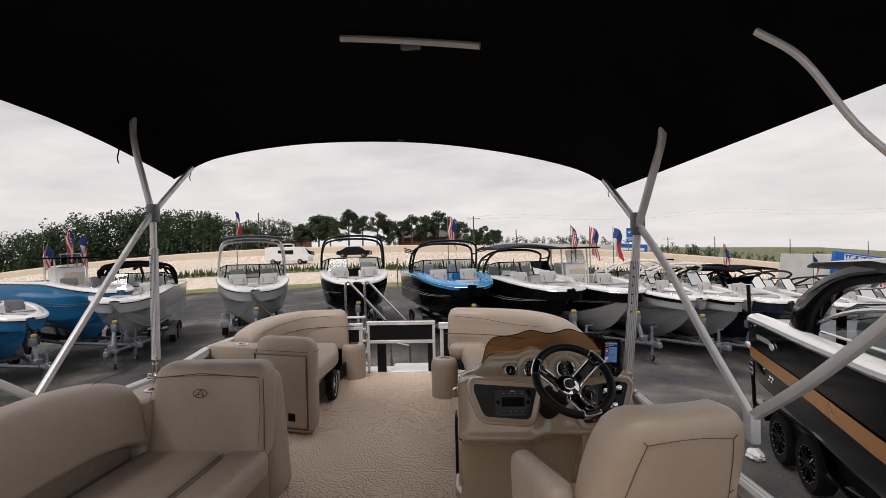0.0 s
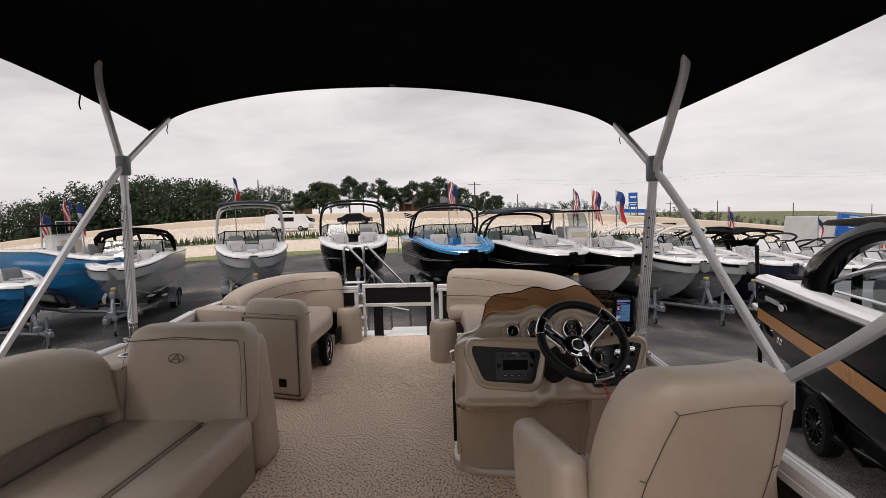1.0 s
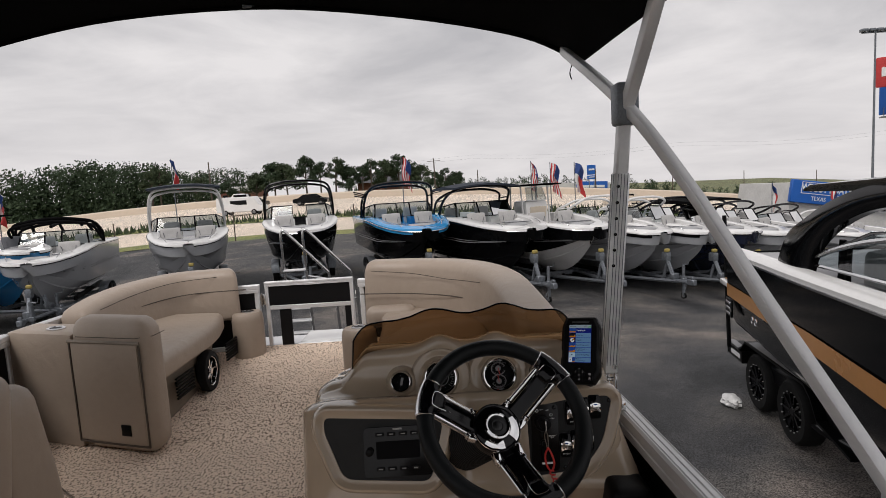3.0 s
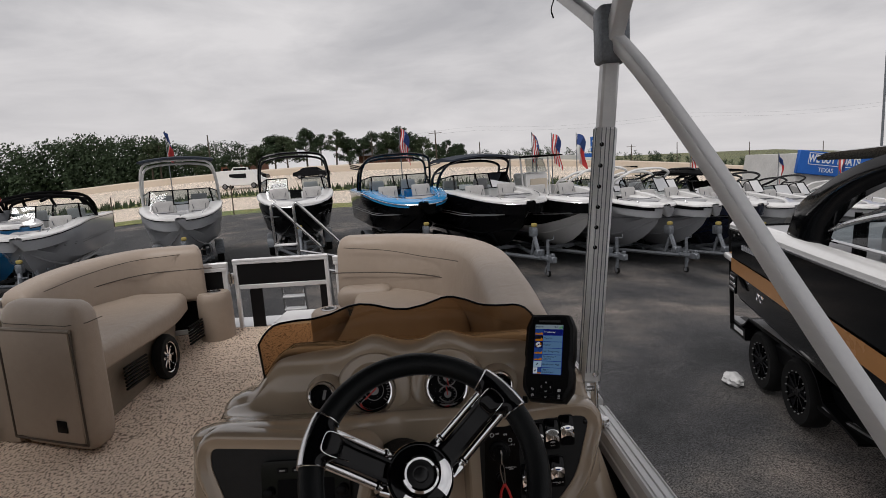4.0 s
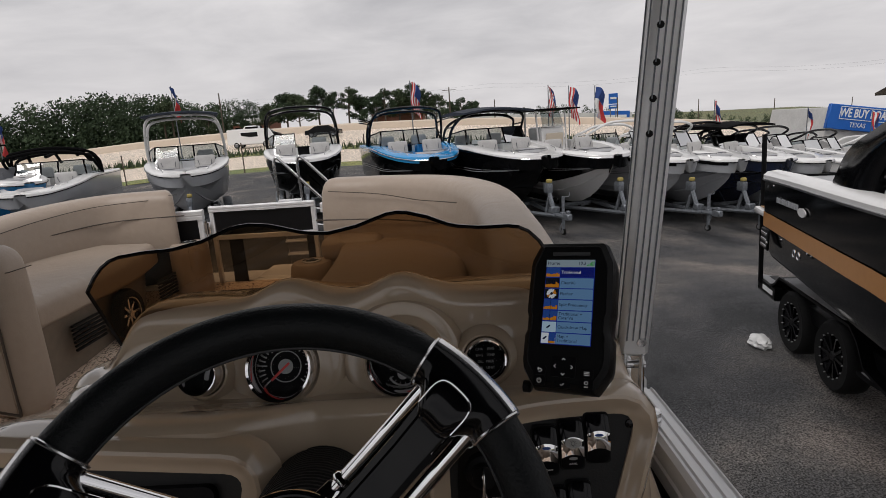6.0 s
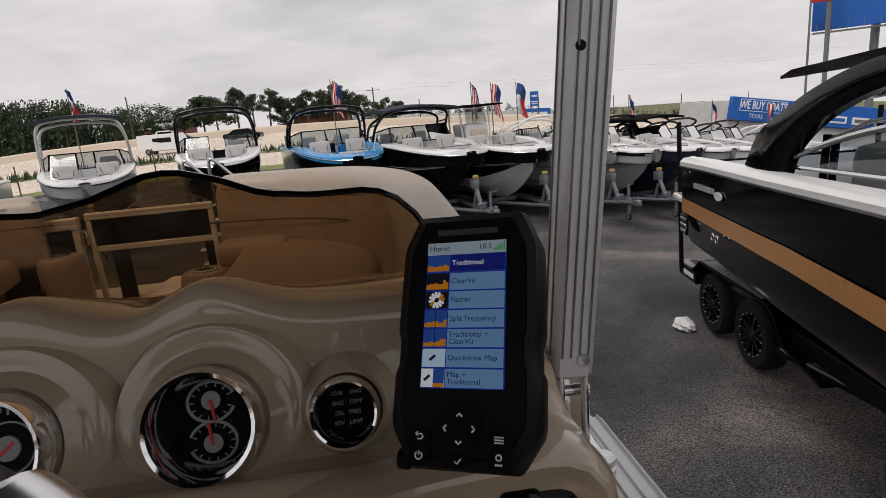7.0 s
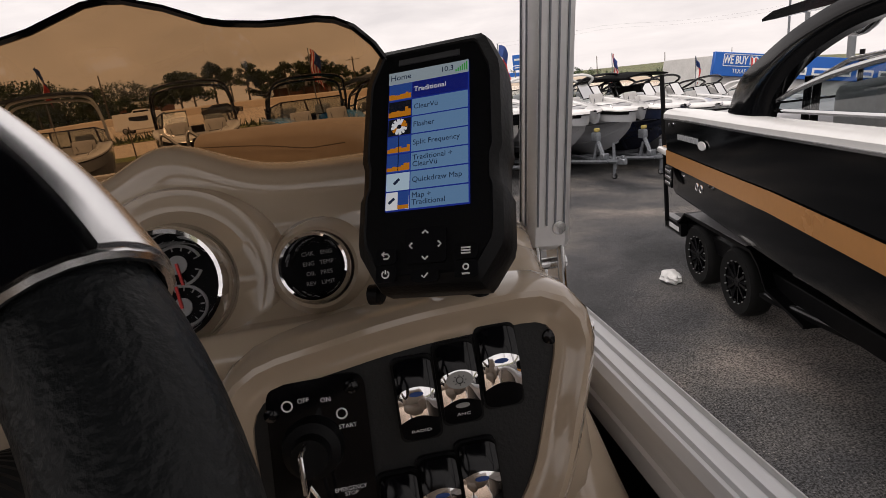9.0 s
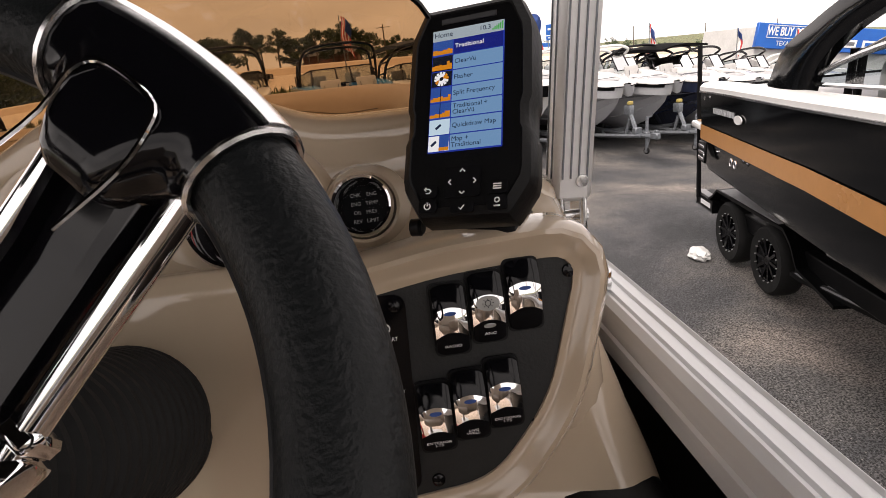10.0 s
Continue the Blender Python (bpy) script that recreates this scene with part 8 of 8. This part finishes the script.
# a clip on the key ring, a looped cord and a coiled tail
k0 = panel_m(1.168, 0.018, 0.048).translation
k1 = panel_m(1.172, -0.028, 0.040).translation
bm = B()
tube(bm, curve([k0, k0.lerp(k1, 0.25) + Vector((0.0035, 0, 0)), k0.lerp(k1, 0.6) + Vector((0.003, 0, 0)), k1, k0.lerp(k1, 0.6) + Vector((-0.003, 0, 0)), k0.lerp(k1, 0.25) + Vector((-0.0035, 0, 0)), k0], 4), 0.0013, 6)
part("lanyard_clip", bm, M["steel"], kp, "bright snap clip")
k2 = k1 + Vector((0.004, -0.012, -0.050))
bm = B()
tube(bm, curve([k1 + Vector((0, 0, 0.004)), k1 + Vector((-0.008, -0.004, -0.012)), k1 + Vector((-0.007, -0.010, -0.034)), k2, k1 + Vector((0.012, -0.010, -0.032)), k1 + Vector((0.007, -0.004, -0.010)), k1 + Vector((0, 0, 0.004))], 5), 0.0024, 8)
part("lanyard_loop", bm, M["red"], kp, "red cord loop")
coil = []
k3 = k2 + Vector((0.012, -0.02, -0.10))
for k in range(120):
    t = k / 119
    a = t * 2 * math.pi * 13
    c = k2.lerp(k3, t) + Vector((0.008 * math.sin(t * 3.1), -0.012 * math.sin(t * 3.1), 0))
    coil.append(c + Vector((0.0055 * math.cos(a), 0.0055 * math.sin(a), 0)))
bm = B()
tube(bm, coil, 0.0019, 6)
part("lanyard", bm, M["red"], kp, "red coiled kill-switch lanyard")
words("OFF", 0.0045, M["white"], kp, panel_m(1.166, 0.062, 0.0158))
words("ON", 0.0045, M["white"], kp, panel_m(1.182, 0.060, 0.0158))
words("START", 0.0042, M["white"], kp, panel_m(1.195, 0.040, 0.0158))
words("EMERGENCY\nSTOP", 0.0038, M["white"], kp, panel_m(1.190, -0.004, 0.0158))
bm = B()
box(bm, -0.013, 0.013, -0.0025, 0.0025, 0.0, 0.0004, 0, 1, panel_m(1.172, -0.066, 0.0156))
part("mark_bar", bm, M["white"], kp, "white maker's bar")
for u, v in ((1.154, 0.060), (1.192, 0.049)):
    bm = B()
    tube(bm, [panel_m(u, v, 0.0158) @ Vector((0.0034 * math.cos(a), 0.0034 * math.sin(a), 0)) for a in [2 * math.pi * k / 16 for k in range(16)]], 0.0006, 4, True)
    part("symbol_ring", bm, M["white"], kp)
for u, v in ((1.202, 0.066), (1.142, 0.056)):
    bm = B()
    lathe(bm, [(0.0052, 0), (0.0045, 0.002), (0.002, 0.003)], 14, panel_m(u, v, 0.0155))
    part("screw", bm, M["black_gloss"], kp)

# radio
rad_m = Matrix.Translation(OUT_L) @ sub_m


def radio_m(x, v, lift):
    return Matrix.Translation(OUT_L) @ panel_m(x, v, lift)


bm = B()
plate(bm, round_poly(across([(0.690, -0.066), (0.865, -0.066), (0.865, 0.046), (0.690, 0.046)]), 0.012), 0.0, 0.010, rad_m)
rd = part("radio", bm, M["black_gloss"], radio_panel, "black marine radio")
bm = B()
plate(bm, round_poly(across([(0.722, -0.026), (0.834, -0.026), (0.834, 0.014), (0.722, 0.014)]), 0.004), 0.010, 0.0108, rad_m)
part("display", bm, M["dial_black"], rd, "dark radio display")
for k in range(4):
    for v in (0.030, -0.048):
        bm = B()
        box(bm, -0.010, 0.010, -0.004, 0.004, 0.022, 0.0245, 0.0015, 1, radio_m(0.732 + 0.03 * k, v, 0))
        bt_ = part("button", bm, M["black_plastic"], rd)
        bm = B()
        box(bm, -0.005, 0.005, -0.0012, 0.0012, 0.0246, 0.0249, 0, 1, radio_m(0.732 + 0.03 * k, v, 0))
        part("button_mark", bm, M["grey_print"], bt_)
for s in (0, 1):
    bm = B()
    lathe(bm, [(0.009, 0.010), (0.009, 0.020), (0.006, 0.022)], 18, radio_m(0.705 + 0.145 * s, -0.008, 0.012))
    part("dial_knob", bm, M["black_plastic"], rd)
bm = B()
box(bm, -0.011, 0.011, -0.002, 0.002, 0.0222, 0.0226, 0, 1, radio_m(0.777, 0.041, 0))
part("mark_bar", bm, M["grey_print"], rd)

# throttle control
th = thing("throttle", "black side-mount throttle with chrome lever on the console", "throttle")
bm = B()
rbox(bm, 0.10, 0.11, 0.115, 0.022, 5, Matrix.Translation((1.395, -2.93, 0.462)), lambda v: Vector((v.x, v.y - 0.1 * v.z, v.z)))
part("housing", bm, M["black_plastic"], th)
bm = B()
tube(bm, curve([(1.34, -2.96, 0.465), (1.345, -3.00, 0.455), (1.38, -3.03, 0.42), (1.415, -3.035, 0.41)], 5), 0.010, 10)
part("lever", bm, M["chrome"], th, "chrome lever")
bm = B()
tube(bm, [(1.40, -3.035, 0.411), (1.415, -3.035, 0.41), (1.50, -3.035, 0.413), (1.51, -3.035, 0.413)], [0.012, 0.018, 0.017, 0.010], 14)
part("grip", bm, M["black_plastic"], th, "black lever grip")
bm = B()
box(bm, 1.37, 1.42, -2.885, -2.72, 0.43, 0.475)
part("bracket", bm, M["black_plastic"], th)

# warning label
bm = B()
box(bm, -0.022, 0.022, -0.032, 0.032, 0, 0.001, 0, 1, Matrix.Translation((1.285, -2.665, 0.322)) @ pose(0, 0, 0, 110, 0, 0) @ pose(0, 0, 0, 0, 0, -14))
wl_ = part("warning_label", bm, M["yellow"], con, "yellow and black warning label")
bm = B()
for k in range(4):
    box(bm, -0.016, 0.016, -0.024 + 0.011 * k, -0.019 + 0.011 * k, 0.0011, 0.0015, 0, 1, Matrix.Translation((1.285, -2.665, 0.322)) @ pose(0, 0, 0, 110, 0, 0) @ pose(0, 0, 0, 0, 0, -14))
part("label_print", bm, M["black_plastic"], wl_)

# side door of the console and its pull
bm = B()
box(bm, kx(CX0) - 0.014, kx(CX0) + 0.01, -2.60, -2.18, 0.10, 0.50, 0.02, 2)
sd = part("side_door", bm, M["gel"], con, "taupe storage door in the console side")
bm = B()
box(bm, kx(CX0) - 0.019, kx(CX0) - 0.012, -2.585, -2.45, 0.16, 0.46, 0.015, 2)
part("door_net", bm, M["black_plastic"], sd, "dark door insert")
bm = B()
tube(bm, curve([(kx(CX0) - 0.012, -2.62, 0.56), (kx(CX0) - 0.028, -2.62, 0.57), (kx(CX0) - 0.028, -2.62, 0.61), (kx(CX0) - 0.012, -2.62, 0.62)], 4), 0.006, 8)
part("pull", bm, M["chrome"], sd, "chrome pull")

# fish finder keys
def key(u, v, w, h):
    bm = B()
    plate(bm, round_poly([(u - w / 2, v - h / 2), (u + w / 2, v - h / 2), (u + w / 2, v + h / 2), (u - w / 2, v + h / 2)], 0.0025), -0.0005, 0.0012, Matrix.Identity(4))
    return part("key_button", bm, M["key_rubber"], ff, "soft black key")


M["key_rubber"] = mat("soft_black_key", (0.004, 0.004, 0.005), 0.6, spec=0.1)
KY = -SH / 2
for u, v, w, h in ((0, KY - 0.0235, 0.026, 0.022), (-0.025, KY - 0.029, 0.013, 0.0095), (-0.025, KY - 0.040, 0.013, 0.0095), (0.025, KY - 0.029, 0.014, 0.0095), (0.025, KY - 0.040, 0.014, 0.0095), (0, KY - 0.042, 0.017, 0.0075)):
    key(u, v, w, h)


def mark(pts, r=0.0005, closed=False):
    bm = B()
    tube(bm, [(x, y, 0.0015) for x, y in pts], r, 5, closed)
    part("key_mark", bm, M["white"], ff)


ky = KY - 0.0235
for dx, dy in ((0, 1), (0, -1), (1, 0), (-1, 0)):
    c = (dx * 0.009, ky + dy * 0.008)
    q = (-dy, dx)
    mark([(c[0] + q[0] * 0.0018 - dx * 0.0009, c[1] + q[1] * 0.0018 - dy * 0.0009), (c[0] + dx * 0.0009, c[1] + dy * 0.0009), (c[0] - q[0] * 0.0018 - dx * 0.0009, c[1] - q[1] * 0.0018 - dy * 0.0009)], 0.0006)
mark([(-0.027, KY - 0.0275), (-0.024, KY - 0.0275), (-0.0228, KY - 0.029), (-0.024, KY - 0.0305), (-0.0265, KY - 0.0305)])
mark([(-0.0262, KY - 0.0262), (-0.0278, KY - 0.0275), (-0.0262, KY - 0.0288)])
mark([(-0.025 + 0.0022 * math.sin(a), KY - 0.040 + 0.0022 * math.cos(a)) for a in [0.6 + 5.1 * k / 14 for k in range(15)]])
mark([(-0.025, KY - 0.0372), (-0.025, KY - 0.0398)])
for k in range(3):
    mark([(0.0222, KY - 0.0272 - 0.0016 * k), (0.0278, KY - 0.0272 - 0.0016 * k)], 0.0005)
mark([(0.025 + 0.0016 * math.cos(a), KY - 0.0385 + 0.0016 * math.sin(a)) for a in [2 * math.pi * k / 12 for k in range(12)]], 0.0005, True)
mark([(0.0228, KY - 0.0425), (0.0272, KY - 0.0425)], 0.0006)
mark([(-0.0018, KY - 0.042), (-0.0004, KY - 0.0434), (0.002, KY - 0.0405)], 0.0005)

# small spanner-like lever on the lounge floor edge
bm = B()
tube(bm, curve([(-0.62, -2.50, 0.30), (-0.55, -2.42, 0.12), (-0.50, -2.36, 0.012), (-0.46, -2.36, 0.010)], 5), 0.006, 8)
part("leg_stay", bm, M["steel"], lounge, "thin steel stay")
# stitched seams
seam(lounge, [(-0.98, -3.045, 0.715), (-0.7, -3.03, 0.735), (-0.40, -3.045, 0.715)], 0.0025)
seam(lounge, [(-0.385, -3.03, 0.35), (-0.39, -3.01, 0.55), (-0.40, -2.99, 0.70)], 0.0025)
seam(lounge, curve([(-1.02, -3.12, 0.60), (-1.03, -3.3, 0.61), (-1.03, -3.55, 0.655), (-1.03, -3.85, 0.63), (-1.03, -4.0, 0.62)], 5), 0.0025)
def chair_pt(x, z, lift=0.001):
    """A point on the back face of the chair's backrest."""
    return chair_back(Vector((x * 0.80, -0.085 - lift, z))) + Vector((0, -0.20, 0.62))


seam(chair, [chair_pt(x, z) for x, z in [(-0.165 + 0.33 * k / 16, 0.222 + 0.018 * math.sin(math.pi * (0.08 + 0.84 * k / 16))) for k in range(17)]], 0.0010)
for sx in (-1, 1):
    seam(chair, [chair_pt(sx * x, z) for x, z in ((0.165, 0.2265), (0.175, 0.232), (0.183, 0.236))], 0.0012)
    seam(chair, [chair_pt(sx * x, z) for x, z in ((0.165, 0.2265), (0.172, 0.16), (0.182, 0.08), (0.186, 0.06))], 0.0012)
    seam(chair, [chair_pt(sx * x, z) for x, z in ((0.205, 0.066), (0.195, 0.063), (0.186, 0.06), (0.19, 0.0), (0.192, -0.12), (0.19, -0.26))], 0.0012)
    seam(chair, [(sx * 0.248 + 0.030 * q, -0.14 + 0.36 * k / 10, 0.6605 - 0.105 * (-0.14 + 0.36 * k / 10 - 0.04)) for k in range(11) for q in (1,)], 0.0012)
# lounge seams
def lounge_back(x, z, dy=-0.111):
    return back_shape(Vector((x, dy, z))) + Vector((-0.69, -2.93, 0.545))


seam(lounge, [lounge_back(x, z) for x, z in ((-0.29, -0.15), (-0.292, 0.0), (-0.285, 0.14), (-0.27, 0.168), (0, 0.175), (0.27, 0.168), (0.285, 0.14), (0.292, 0.0), (0.29, -0.15))], 0.0013)
seam(lounge, [lounge_back(x, z) for x, z in [(-0.27 + 0.54 * k / 12, -0.205) for k in range(13)]], 0.0013)
seam(lounge, [(-0.578, -3.40 - 0.36 + 0.72 * k / 10, 0.344) for k in range(11)], 0.0022)
seam(lounge, [(-0.372, -3.40 - 0.34 + 0.68 * k / 10, 0.335) for k in range(11)], 0.0013)
for y0 in (-4.05, -5.15):
    seam(lounge, [(-1.105 + 0.01 * math.sin(k * 0.5), y0 + 0.95 * k / 18, 0.738 + 0.016 * math.sin(k * 0.42 + 0.6)) for k in range(19)], 0.002)
seam(bench, curve([(-1.02, -1.3, 0.60), (-0.98, -0.95, 0.63), (-0.86, -0.6, 0.655), (-0.62, -0.33, 0.66)], 6), 0.0022)
seam(bench2, curve([(0.50, -0.365, 0.675), (0.78, -0.44, 0.655), (1.0, -0.58, 0.63), (1.10, -0.75, 0.64), (1.2, -1.0, 0.66)], 6), 0.0022)

# benches sheared and stretched, lounge shifted, to line up from the camera
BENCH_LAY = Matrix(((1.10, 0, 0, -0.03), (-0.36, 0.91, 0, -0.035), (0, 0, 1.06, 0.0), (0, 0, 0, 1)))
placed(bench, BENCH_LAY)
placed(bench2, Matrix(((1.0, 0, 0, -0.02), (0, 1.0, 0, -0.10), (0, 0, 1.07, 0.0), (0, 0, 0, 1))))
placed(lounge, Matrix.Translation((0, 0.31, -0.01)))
